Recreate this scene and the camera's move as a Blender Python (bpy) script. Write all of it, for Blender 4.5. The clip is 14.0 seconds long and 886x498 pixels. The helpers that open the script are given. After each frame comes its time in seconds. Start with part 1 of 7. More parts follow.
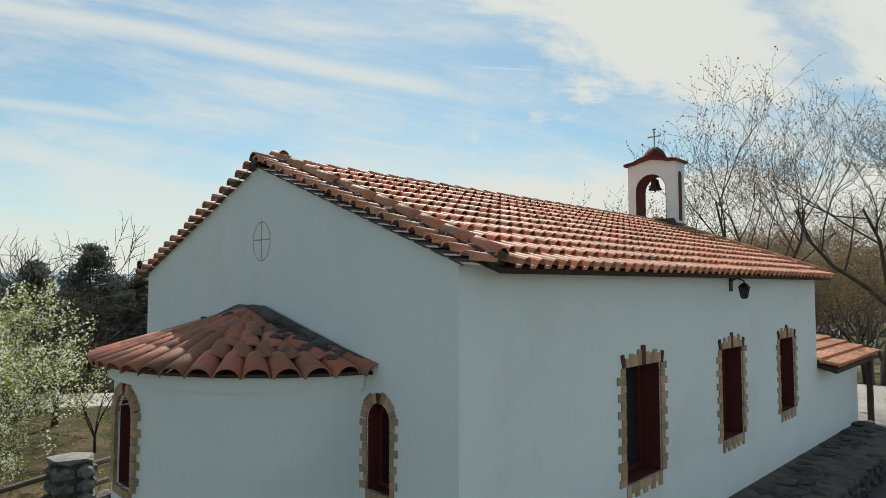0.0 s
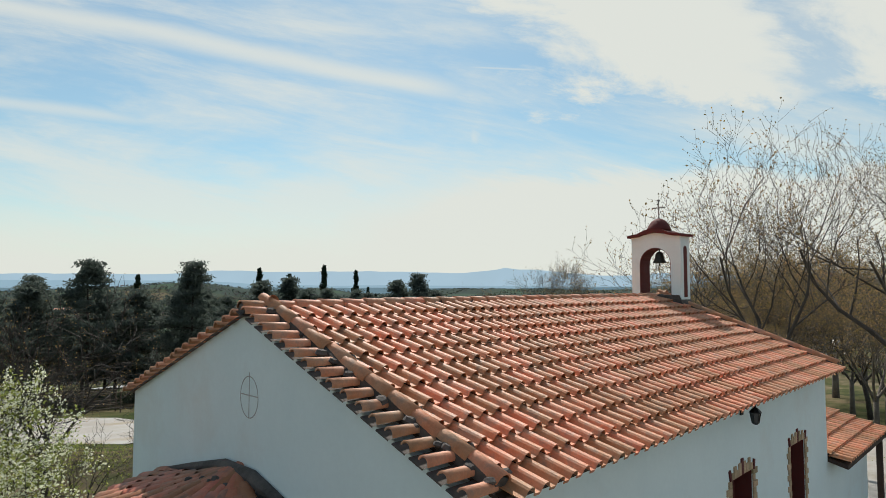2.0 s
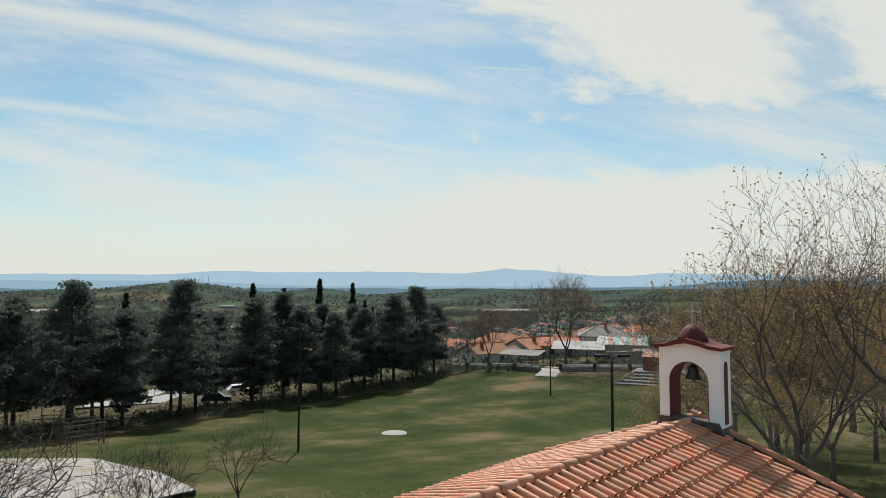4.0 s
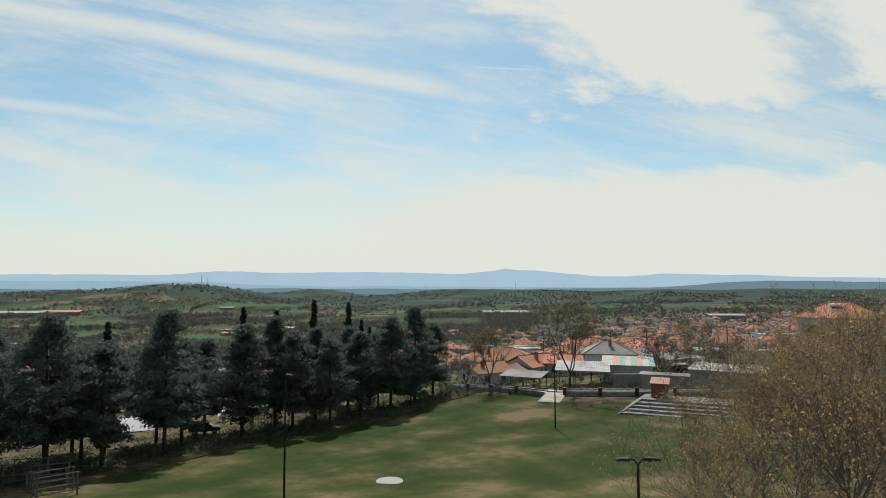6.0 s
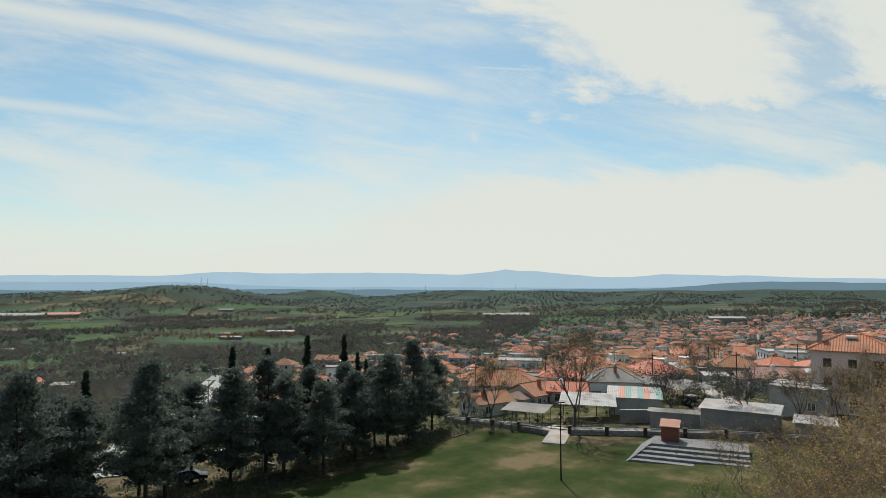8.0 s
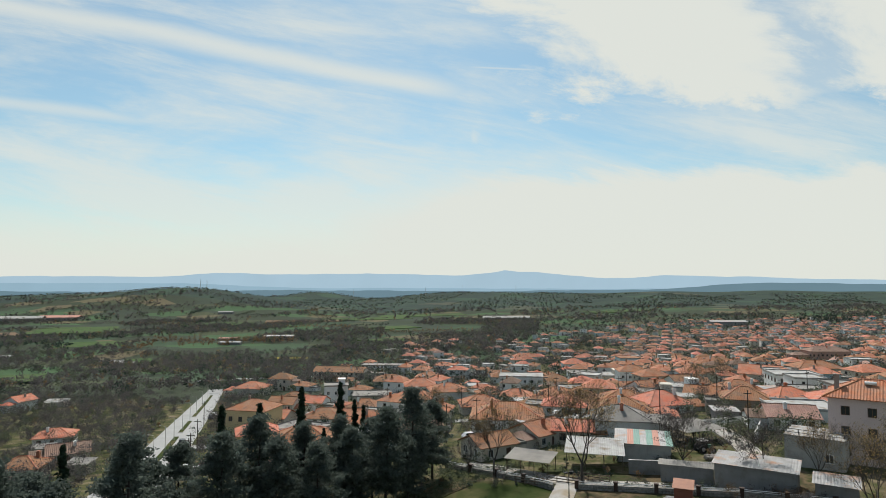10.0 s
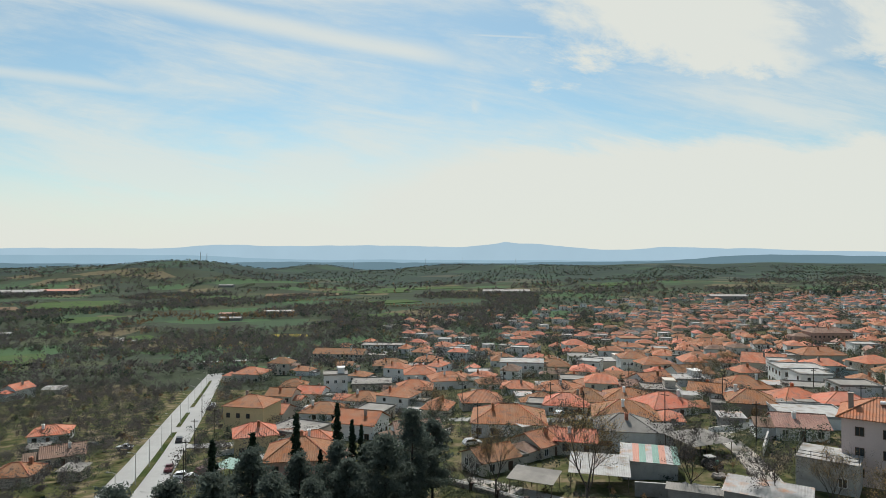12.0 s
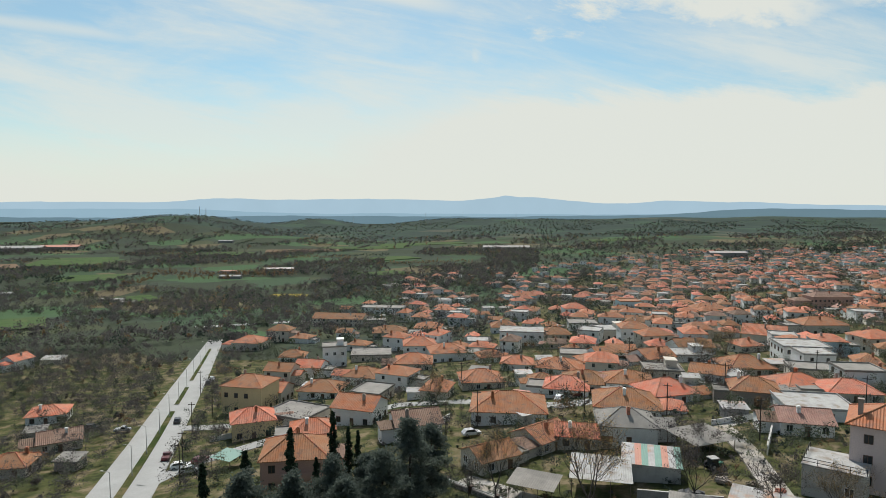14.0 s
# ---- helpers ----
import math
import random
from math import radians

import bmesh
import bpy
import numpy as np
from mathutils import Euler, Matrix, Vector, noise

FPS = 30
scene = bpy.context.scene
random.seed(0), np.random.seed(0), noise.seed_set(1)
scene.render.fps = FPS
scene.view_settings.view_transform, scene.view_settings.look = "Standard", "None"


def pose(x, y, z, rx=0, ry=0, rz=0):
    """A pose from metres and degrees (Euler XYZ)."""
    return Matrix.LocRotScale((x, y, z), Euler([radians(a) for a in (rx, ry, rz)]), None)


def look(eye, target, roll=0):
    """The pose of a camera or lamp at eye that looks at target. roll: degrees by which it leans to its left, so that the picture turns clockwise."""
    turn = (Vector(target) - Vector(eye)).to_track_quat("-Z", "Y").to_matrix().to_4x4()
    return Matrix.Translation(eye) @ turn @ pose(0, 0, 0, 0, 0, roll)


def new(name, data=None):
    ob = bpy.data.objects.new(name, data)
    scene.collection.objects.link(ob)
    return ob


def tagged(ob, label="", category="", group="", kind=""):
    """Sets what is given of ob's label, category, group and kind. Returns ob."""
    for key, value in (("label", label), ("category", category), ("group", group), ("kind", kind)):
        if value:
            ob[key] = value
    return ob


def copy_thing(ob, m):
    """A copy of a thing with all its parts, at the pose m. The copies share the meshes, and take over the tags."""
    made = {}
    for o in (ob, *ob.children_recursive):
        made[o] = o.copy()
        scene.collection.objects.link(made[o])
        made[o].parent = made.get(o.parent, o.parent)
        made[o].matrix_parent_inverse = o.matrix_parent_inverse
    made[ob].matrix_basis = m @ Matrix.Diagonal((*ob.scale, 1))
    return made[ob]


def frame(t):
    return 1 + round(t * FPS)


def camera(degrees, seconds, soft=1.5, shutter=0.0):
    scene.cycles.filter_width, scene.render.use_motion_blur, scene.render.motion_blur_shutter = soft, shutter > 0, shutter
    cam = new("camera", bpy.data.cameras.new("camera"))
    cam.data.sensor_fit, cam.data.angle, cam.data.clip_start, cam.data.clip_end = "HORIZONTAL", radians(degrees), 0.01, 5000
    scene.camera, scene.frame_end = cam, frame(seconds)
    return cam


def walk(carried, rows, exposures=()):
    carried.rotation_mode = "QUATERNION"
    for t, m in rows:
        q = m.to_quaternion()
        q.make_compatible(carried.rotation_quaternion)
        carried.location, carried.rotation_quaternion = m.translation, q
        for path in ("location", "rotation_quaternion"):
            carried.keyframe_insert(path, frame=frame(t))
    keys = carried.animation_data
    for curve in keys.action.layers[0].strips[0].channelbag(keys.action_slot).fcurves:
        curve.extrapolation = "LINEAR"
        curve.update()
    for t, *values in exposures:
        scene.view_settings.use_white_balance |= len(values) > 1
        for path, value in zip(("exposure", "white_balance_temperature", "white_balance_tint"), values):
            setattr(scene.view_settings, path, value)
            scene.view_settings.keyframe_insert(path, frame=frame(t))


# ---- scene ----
cam = camera(70.57, 14.0, soft=0.65)
HEADING = -45.535
PATH = [
    (0, pose(-3.832, -3.578, 2.974, 93.309, 0, HEADING)),
    (0.5, pose(-3.832, -3.581, 3.384, 93.309, 0, HEADING)),
    (1, pose(-3.833, -3.589, 3.804, 93.309, 0, HEADING)),
    (1.5, pose(-3.786, -3.550, 4.246, 93.309, 0, HEADING)),
    (2, pose(-3.607, -3.395, 4.773, 93.309, 0, HEADING)),
    (2.5, pose(-3.315, -3.155, 5.285, 93.309, 0, HEADING)),
    (3, pose(-2.826, -2.788, 5.854, 93.309, 0, HEADING)),
    (3.6, pose(-2.182, -2.265, 6.590, 93.309, 0, HEADING)),
    (4.2, pose(-1.435, -1.603, 7.433, 93.309, 0, HEADING)),
    (4.8, pose(-0.609, -0.841, 8.385, 93.309, 0, HEADING)),
    (5.5, pose(0.424, 0.124, 9.634, 93.309, 0, HEADING)),
    (6, pose(1.181, 0.829, 10.580, 93.309, 0, HEADING)),
    (6.5, pose(1.949, 1.521, 11.582, 93.309, 0, HEADING)),
    (7, pose(2.698, 2.206, 12.808, 93.309, 0, HEADING)),
    (7.5, pose(3.454, 2.912, 14.241, 93.309, 0, HEADING)),
    (8, pose(4.199, 3.657, 15.873, 93.309, 0, HEADING)),
    (8.5, pose(4.927, 4.403, 17.547, 93.309, 0, HEADING)),
    (9, pose(5.646, 5.159, 19.356, 93.309, 0, HEADING)),
    (9.6, pose(6.493, 6.050, 21.552, 93.309, 0, HEADING)),
    (10.2, pose(7.336, 6.932, 23.771, 93.284, 0, HEADING)),
    (10.7, pose(8.058, 7.678, 25.612, 93.025, 0, HEADING)),
    (11.1, pose(8.664, 8.295, 27.064, 92.431, 0, HEADING)),
    (11.5, pose(9.306, 8.939, 28.485, 91.681, 0, HEADING)),
    (12, pose(10.135, 9.763, 30.238, 90.621, 0, HEADING)),
    (12.5, pose(10.989, 10.558, 32.032, 89.561, 0, HEADING)),
    (13, pose(11.880, 11.343, 33.913, 88.452, 0, HEADING)),
    (13.5, pose(12.787, 12.134, 35.870, 87.396, 0, HEADING)),
    (14, pose(13.694, 12.946, 37.886, 86.292, 0, HEADING)),
]
walk(cam, PATH, [(0, -0.05), (14, -0.05)])
# ---------------------------------------------------------------- light
SUN_AZ, SUN_EL = radians(49.5), radians(51)      # from +x towards +y
world = bpy.data.worlds.new("sky")
scene.world = world
world.use_nodes = True
nt = world.node_tree
nt.nodes.clear()


def wmath(op, a, b=None, clamp=False):
    n = nt.nodes.new("ShaderNodeMath")
    n.operation, n.use_clamp = op, clamp
    for i, v in enumerate((a, b)):
        if v is None:
            continue
        if isinstance(v, (int, float)):
            n.inputs[i].default_value = v
        else:
            nt.links.new(v, n.inputs[i])
    return n.outputs[0]


def wrange(value, lo, hi, to_lo=0.0, to_hi=1.0):
    n = nt.nodes.new("ShaderNodeMapRange")
    n.interpolation_type = "SMOOTHSTEP"
    for k, v in (("From Min", lo), ("From Max", hi), ("To Min", to_lo), ("To Max", to_hi)):
        n.inputs[k].default_value = v
    nt.links.new(value, n.inputs["Value"])
    return n.outputs[0]


sky = nt.nodes.new("ShaderNodeTexSky")
sky.sky_type, sky.sun_disc = "NISHITA", False
sky.sun_elevation, sky.sun_rotation = SUN_EL, math.pi / 2 - SUN_AZ
sky.air_density, sky.dust_density, sky.ozone_density = 1.0, 0.6, 2.0
coord = nt.nodes.new("ShaderNodeTexCoord")
turn = nt.nodes.new("ShaderNodeVectorRotate")        # x across the view, y along it
turn.rotation_type = "Z_AXIS"
turn.inputs["Angle"].default_value = radians(45.5)
nt.links.new(coord.outputs["Generated"], turn.inputs["Vector"])
split = nt.nodes.new("ShaderNodeSeparateXYZ")
nt.links.new(turn.outputs[0], split.inputs[0])
up = wmath("MAXIMUM", split.outputs[2], 0.0)
over = wmath("ADD", up, 0.12)
flat = nt.nodes.new("ShaderNodeCombineXYZ")
nt.links.new(wmath("DIVIDE", split.outputs[0], over), flat.inputs[0])
nt.links.new(wmath("DIVIDE", split.outputs[1], over), flat.inputs[1])


def cloud(angle, sx, sy, scale, detail, rough, lo, hi, seed, warp=0.6):
    r = nt.nodes.new("ShaderNodeVectorRotate")
    r.rotation_type = "Z_AXIS"
    r.inputs["Angle"].default_value = radians(-angle)
    nt.links.new(flat.outputs[0], r.inputs["Vector"])
    m = nt.nodes.new("ShaderNodeMapping")
    m.inputs["Location"].default_value = (seed, seed * 0.7, seed * 1.3)
    m.inputs["Scale"].default_value = (sx, sy, 1)
    nt.links.new(r.outputs[0], m.inputs["Vector"])
    n = nt.nodes.new("ShaderNodeTexNoise")
    n.inputs["Scale"].default_value, n.inputs["Detail"].default_value = scale, detail
    n.inputs["Roughness"].default_value, n.inputs["Distortion"].default_value = rough, warp
    nt.links.new(m.outputs[0], n.inputs["Vector"])
    return wrange(n.outputs["Fac"], lo, hi)


def bump_at(v, centre, width):
    d = wmath("DIVIDE", wmath("SUBTRACT", v, centre), width)
    return wmath("EXPONENT", wmath("MULTIPLY", wmath("MULTIPLY", d, d), -1.0))


# the sky ahead, by tangents across (su) and up (sv)
ahead = wrange(split.outputs[1], 0.15, 0.35)
depth = wmath("MAXIMUM", split.outputs[1], 0.15)
su, sv = wmath("DIVIDE", split.outputs[0], depth), wmath("DIVIDE", split.outputs[2], depth)


def drift_noise(slope, stretch, scale, detail, rough, seed, warp=0.5):
    """Cloud grain drawn out along a slanting direction of the sky ahead."""
    c = nt.nodes.new("ShaderNodeCombineXYZ")
    nt.links.new(wmath("DIVIDE", su, stretch), c.inputs[0])
    nt.links.new(wmath("SUBTRACT", sv, wmath("MULTIPLY", su, slope)), c.inputs[1])
    c.inputs[2].default_value = seed
    n = nt.nodes.new("ShaderNodeTexNoise")
    n.inputs["Scale"].default_value, n.inputs["Detail"].default_value = scale, detail
    n.inputs["Roughness"].default_value, n.inputs["Distortion"].default_value = rough, warp
    nt.links.new(c.outputs[0], n.inputs["Vector"])
    return wmath("SUBTRACT", n.outputs["Fac"], 0.5)


def most(*values):
    out = values[0]
    for v in values[1:]:
        out = wmath("MAXIMUM", out, v)
    return out


def wisp(slope, level, width, u0, u1, soft, rag, amount):
    """A long streak sv = level + slope * su between u0 and u1."""
    off = wmath("ADD", wmath("SUBTRACT", sv, wmath("MULTIPLY", su, slope)), wmath("MULTIPLY", rag, width * 1.6))
    ends = wmath("MULTIPLY", wrange(su, u0 - soft, u0 + soft), wrange(su, u1 - soft, u1 + soft, 1.0, 0.0))
    return wmath("MULTIPLY", wmath("MULTIPLY", bump_at(off, level, width), ends), amount)


billow = drift_noise(-0.12, 2.2, 9.0, 12, 0.66, 2.3, 0.3)
fibre = drift_noise(-0.19, 6.0, 16.0, 10, 0.66, 5.1, 0.35)
gauze = drift_noise(-0.10, 3.0, 6.0, 8, 0.60, 8.4)
broad = cloud(8, 0.25, 0.9, 0.8, 5, 0.5, 0.34, 0.68, 7.7)
# bright heap high over the town
heap = wmath("MULTIPLY", wrange(wmath("ADD", sv, wmath("MULTIPLY", billow, 0.26)), 0.275, 0.330),
             wrange(wmath("ADD", wmath("ADD", su, wmath("MULTIPLY", sv, 0.45)), wmath("MULTIPLY", billow, 0.75)), 0.20, 0.42))
heap = wmath("MULTIPLY", heap, wmath("SUBTRACT", 1.0, wmath("MULTIPLY", bump_at(wmath("ADD", wmath("ADD", su, wmath("MULTIPLY", sv, 0.5)), wmath("MULTIPLY", billow, 0.35)), 0.80, 0.045), 0.6)))
# even bank towards the horizon, with a sharper top over the town
bank_top = wmath("ADD", wrange(su, -0.45, 0.15, 0.135, 0.192), wmath("MULTIPLY", wmath("ADD", billow, fibre), 0.10))
bank_soft = wrange(su, -0.20, 0.2, 0.12, 0.024)
bank = wrange(wmath("DIVIDE", wmath("SUBTRACT", bank_top, sv), bank_soft), -1.0, 1.0)
streaks = wrange(wmath("ADD", wmath("ADD", wmath("MULTIPLY", fibre, 1.1), wmath("MULTIPLY", gauze, 1.2)), wrange(sv, 0.10, 0.42, 0.20, 0.0)), -0.18, 0.40, 0.10, 0.90)
trail = most(wisp(-0.19, 0.318, 0.021, -1.2, 0.03, 0.09, fibre, 0.8), wisp(-0.142, 0.195, 0.012, -1.2, -0.47, 0.10, fibre, 0.6),
             wisp(-0.05, 0.357, 0.0022, 0.04, 0.16, 0.03, fibre, 0.5), wisp(0.02, 0.205, 0.0035, 0.525, 0.57, 0.012, billow, 0.75),
             wisp(-0.06, 0.257, 0.0035, 0.58, 0.66, 0.02, billow, 0.75), wisp(-0.45, 0.645, 0.0022, 0.64, 0.9, 0.02, fibre, 0.6))
puff = wmath("MULTIPLY", bump_at(wmath("ADD", su, wmath("MULTIPLY", billow, 0.05)), 0.052, 0.013), bump_at(wmath("ADD", sv, wmath("MULTIPLY", billow, 0.06)), 0.240, 0.017))
front = most(wmath("MULTIPLY", streaks, 0.86), trail, wmath("MULTIPLY", heap, 0.97), wmath("MULTIPLY", bank, 0.97), wmath("MULTIPLY", puff, 0.6))
low = wrange(split.outputs[2], 0.06, 0.23, 0.97, 0.0)
behind = most(wmath("MULTIPLY", broad, 0.6), low)
cover = wmath("ADD", wmath("MULTIPLY", front, ahead), wmath("MULTIPLY", behind, wmath("SUBTRACT", 1.0, ahead)), True)
lit = nt.nodes.new("ShaderNodeMixRGB")
lit.blend_type = "MULTIPLY"
lit.inputs[0].default_value = 1
lit.inputs[2].default_value = (0.089, 0.112, 0.104, 1)
nt.links.new(sky.outputs[0], lit.inputs[1])
mixed = nt.nodes.new("ShaderNodeMixRGB")
mixed.inputs[2].default_value = (0.775, 0.795, 0.735, 1)
nt.links.new(cover, mixed.inputs[0])
nt.links.new(lit.outputs[0], mixed.inputs[1])
background = nt.nodes.new("ShaderNodeBackground")
background.inputs["Strength"].default_value = 1.0
nt.links.new(mixed.outputs[0], background.inputs["Color"])
world_out = nt.nodes.new("ShaderNodeOutputWorld")
nt.links.new(background.outputs[0], world_out.inputs["Surface"])

sun = new("sun", bpy.data.lights.new("sun", "SUN"))
sun.data.energy, sun.data.angle, sun.data.color = 5.0, radians(0.6), (1.0, 0.965, 0.91)
sun.matrix_world = look((0, 0, 0), (-math.cos(SUN_AZ) * math.cos(SUN_EL), -math.sin(SUN_AZ) * math.cos(SUN_EL), -math.sin(SUN_EL)))

# ---------------------------------------------------------------- materials
def material(name, colour, rough=0.8, other=None, amount=0.5, scale=1.0, fine=12.0, bump=0.2, metal=0.0, piece=0.0, island=0.0,
             stain=None, stain_scale=0.3, stain_amount=0.0, wave=None, bump_distance=0.02, spec=0.4, speckle=0.35):
    """Two scales of noise over a base colour, fine relief, and a spread from piece to piece."""
    m = bpy.data.materials.new(name)
    m.use_nodes = True
    t = m.node_tree
    b = t.nodes["Principled BSDF"]
    tc = t.nodes.new("ShaderNodeTexCoord")
    geo = t.nodes.new("ShaderNodeNewGeometry")
    b.inputs["Metallic"].default_value, b.inputs["Specular IOR Level"].default_value = metal, spec

    spot = tc.outputs["Object"]
    if piece:                                        # every piece has its own part of the grain
        shift = t.nodes.new("ShaderNodeVectorMath")
        shift.operation = "ADD"
        where = t.nodes.new("ShaderNodeObjectInfo")
        t.links.new(spot, shift.inputs[0])
        t.links.new(where.outputs["Location"], shift.inputs[1])
        spot = shift.outputs[0]

    def noise_at(s, detail, lo, hi):
        n = t.nodes.new("ShaderNodeTexNoise")
        n.inputs["Scale"].default_value, n.inputs["Detail"].default_value, n.inputs["Roughness"].default_value = s, detail, 0.62
        t.links.new(spot, n.inputs["Vector"])
        r = t.nodes.new("ShaderNodeMapRange")
        r.inputs["From Min"].default_value, r.inputs["From Max"].default_value = lo, hi
        t.links.new(n.outputs["Fac"], r.inputs["Value"])
        return n.outputs["Fac"], r.outputs[0]

    def mix(kind, fac, a, c):
        n = t.nodes.new("ShaderNodeMixRGB")
        n.blend_type = kind
        for i, v in enumerate((fac, a, c)):
            if isinstance(v, (int, float)):
                n.inputs[i].default_value = v
            elif isinstance(v, tuple):
                n.inputs[i].default_value = (*v[:3], 1)
            else:
                t.links.new(v, n.inputs[i])
        return n.outputs[0]

    def times_(v, k):
        n = t.nodes.new("ShaderNodeMath")
        n.operation = "MULTIPLY"
        t.links.new(v, n.inputs[0])
        n.inputs[1].default_value = k
        return n.outputs[0]

    other = other or tuple(c * 0.7 for c in colour)
    raw, broad = noise_at(scale, 5, 0.36, 0.64)
    fine_raw, grain = noise_at(fine, 4, 0.3, 0.7)
    c = mix("MIX", times_(broad, amount), colour, other)
    c = mix("MULTIPLY", speckle, c, mix("MIX", grain, (0.62, 0.62, 0.62), (1.25, 1.25, 1.25)))
    if stain:
        _, s = noise_at(stain_scale, 6, 0.52, 0.66)
        c = mix("MIX", times_(s, stain_amount), c, stain)
    if piece or island:
        info = t.nodes.new("ShaderNodeObjectInfo")
        source = geo.outputs["Random Per Island"]
        if piece:
            both = t.nodes.new("ShaderNodeMath")
            both.operation = "ADD"
            t.links.new(info.outputs["Random"], both.inputs[0])
            t.links.new(source, both.inputs[1])
            part_of = t.nodes.new("ShaderNodeMath")
            part_of.operation = "FRACT"
            t.links.new(both.outputs[0], part_of.inputs[0])
            source = part_of.outputs[0]
        ramp = t.nodes.new("ShaderNodeMapRange")
        k = piece or island
        ramp.inputs["To Min"].default_value, ramp.inputs["To Max"].default_value = 1 - k, 1 + k
        t.links.new(source, ramp.inputs["Value"])
        hsv = t.nodes.new("ShaderNodeHueSaturation")
        t.links.new(ramp.outputs[0], hsv.inputs["Value"])
        hue = t.nodes.new("ShaderNodeMapRange")
        hue.inputs["To Min"].default_value, hue.inputs["To Max"].default_value = 0.5 + k * 0.04, 0.5 - k * 0.04
        t.links.new(source, hue.inputs["Value"])
        t.links.new(hue.outputs[0], hsv.inputs["Hue"])
        t.links.new(c, hsv.inputs["Color"])
        c = hsv.outputs[0]
    t.links.new(c, b.inputs["Base Color"])
    r = t.nodes.new("ShaderNodeMapRange")
    r.inputs["To Min"].default_value, r.inputs["To Max"].default_value = max(0.05, rough - 0.12), min(1, rough + 0.1)
    t.links.new(grain, r.inputs["Value"])
    t.links.new(r.outputs[0], b.inputs["Roughness"])
    if bump:
        bn = t.nodes.new("ShaderNodeBump")
        bn.inputs["Strength"].default_value, bn.inputs["Distance"].default_value = bump, bump_distance
        t.links.new(fine_raw, bn.inputs["Height"])
        t.links.new(bn.outputs[0], b.inputs["Normal"])
    return m


def leaf_material(name, colour, other, spread=0.35, through_light=0.25, scale=0.4):
    m = material(name, colour, 0.75, other, 0.8, scale, 3.0, 0, island=spread, spec=0.15)
    t = m.node_tree
    b, out = t.nodes["Principled BSDF"], t.nodes["Material Output"]
    thin = t.nodes.new("ShaderNodeBsdfTranslucent")
    t.links.new(b.inputs["Base Color"].links[0].from_socket, thin.inputs["Color"])
    mixer = t.nodes.new("ShaderNodeMixShader")
    mixer.inputs[0].default_value = through_light
    t.links.new(b.outputs[0], mixer.inputs[1])
    t.links.new(thin.outputs[0], mixer.inputs[2])
    t.links.new(mixer.outputs[0], out.inputs["Surface"])
    return m


# white plaster with the sky's teal cast in its base colour, plus stains
PLASTER = material("white_plaster", (0.77, 0.86, 0.85), 0.9, (0.69, 0.79, 0.785), 0.6, 0.6, 14, 0.05, stain=(0.60, 0.54, 0.46), stain_scale=0.5, stain_amount=0.24, bump_distance=0.008, speckle=0.05)
TERRACOTTA = material("terracotta", (0.55, 0.205, 0.092), 0.62, (0.62, 0.345, 0.205), 0.8, 3.0, 40, 0.3, piece=0.22, stain=(0.20, 0.14, 0.11), stain_scale=6.0, stain_amount=0.5, spec=0.5)
TERRACOTTA_JOINED = material("terracotta_joined", (0.55, 0.205, 0.092), 0.62, (0.62, 0.345, 0.205), 0.8, 3.0, 40, 0.3, island=0.22, stain=(0.20, 0.14, 0.11), stain_scale=6.0, stain_amount=0.5, spec=0.5)
MORTAR = material("grey_mortar", (0.13, 0.112, 0.098), 0.95, (0.05, 0.044, 0.040), 0.9, 3.0, 25, 0.8)
DARK_WOOD = material("dark_wood", (0.06, 0.035, 0.025), 0.8, (0.03, 0.02, 0.015), 0.7, 2, 20, 0.3)
RED_PAINT = material("oxblood_paint", (0.13, 0.024, 0.020), 0.8, (0.09, 0.02, 0.018), 0.7, 2, 25, 0.15)
STONE_TAN = material("tan_stone", (0.50, 0.36, 0.22), 0.9, (0.38, 0.27, 0.17), 0.8, 6, 30, 0.35, piece=0.25)
STONE_GREY = material("grey_stone", (0.30, 0.28, 0.25), 0.9, (0.16, 0.15, 0.14), 0.9, 2.5, 20, 0.7, piece=0.3, stain=(0.10, 0.11, 0.08), stain_scale=1.5, stain_amount=0.6)
CONCRETE = material("concrete", (0.46, 0.45, 0.42), 0.92, (0.34, 0.33, 0.31), 0.8, 0.5, 12, 0.3, stain=(0.24, 0.23, 0.21), stain_scale=0.5, stain_amount=0.5)
IRON = material("black_iron", (0.02, 0.02, 0.022), 0.5, None, 0.5, 5, 30, 0.1, metal=0.6)
BRONZE = material("dark_bronze", (0.05, 0.05, 0.045), 0.5, (0.08, 0.09, 0.07), 0.6, 5, 30, 0.1, metal=0.7)
GREY_BARK = material("grey_bark", (0.088, 0.073, 0.060), 0.95, (0.045, 0.037, 0.031), 0.9, 2, 14, 0.8)
BARK = material("bark", (0.052, 0.043, 0.036), 0.95, (0.030, 0.025, 0.022), 0.9, 2, 14, 0.8)
PALE_BARK = material("pale_bark", (0.20, 0.17, 0.14), 0.95, (0.09, 0.075, 0.06), 0.9, 1.5, 10, 0.6)
PINE_LEAF = leaf_material("pine_needles", (0.092, 0.116, 0.102), (0.116, 0.138, 0.110), 0.22, 0.5)
CYPRESS_LEAF = leaf_material("cypress_needles", (0.016, 0.034, 0.018), (0.030, 0.045, 0.024), 0.4, 0.08)
BUD_LEAF = leaf_material("yellow_buds", (0.37, 0.265, 0.105), (0.27, 0.185, 0.09), 0.5, 0.4)
BLOSSOM = leaf_material("white_blossom", (0.80, 0.80, 0.66), (0.72, 0.74, 0.52), 0.15, 0.4)
SPRING_LEAF = leaf_material("spring_leaves", (0.30, 0.33, 0.09), (0.20, 0.24, 0.06), 0.4, 0.45)
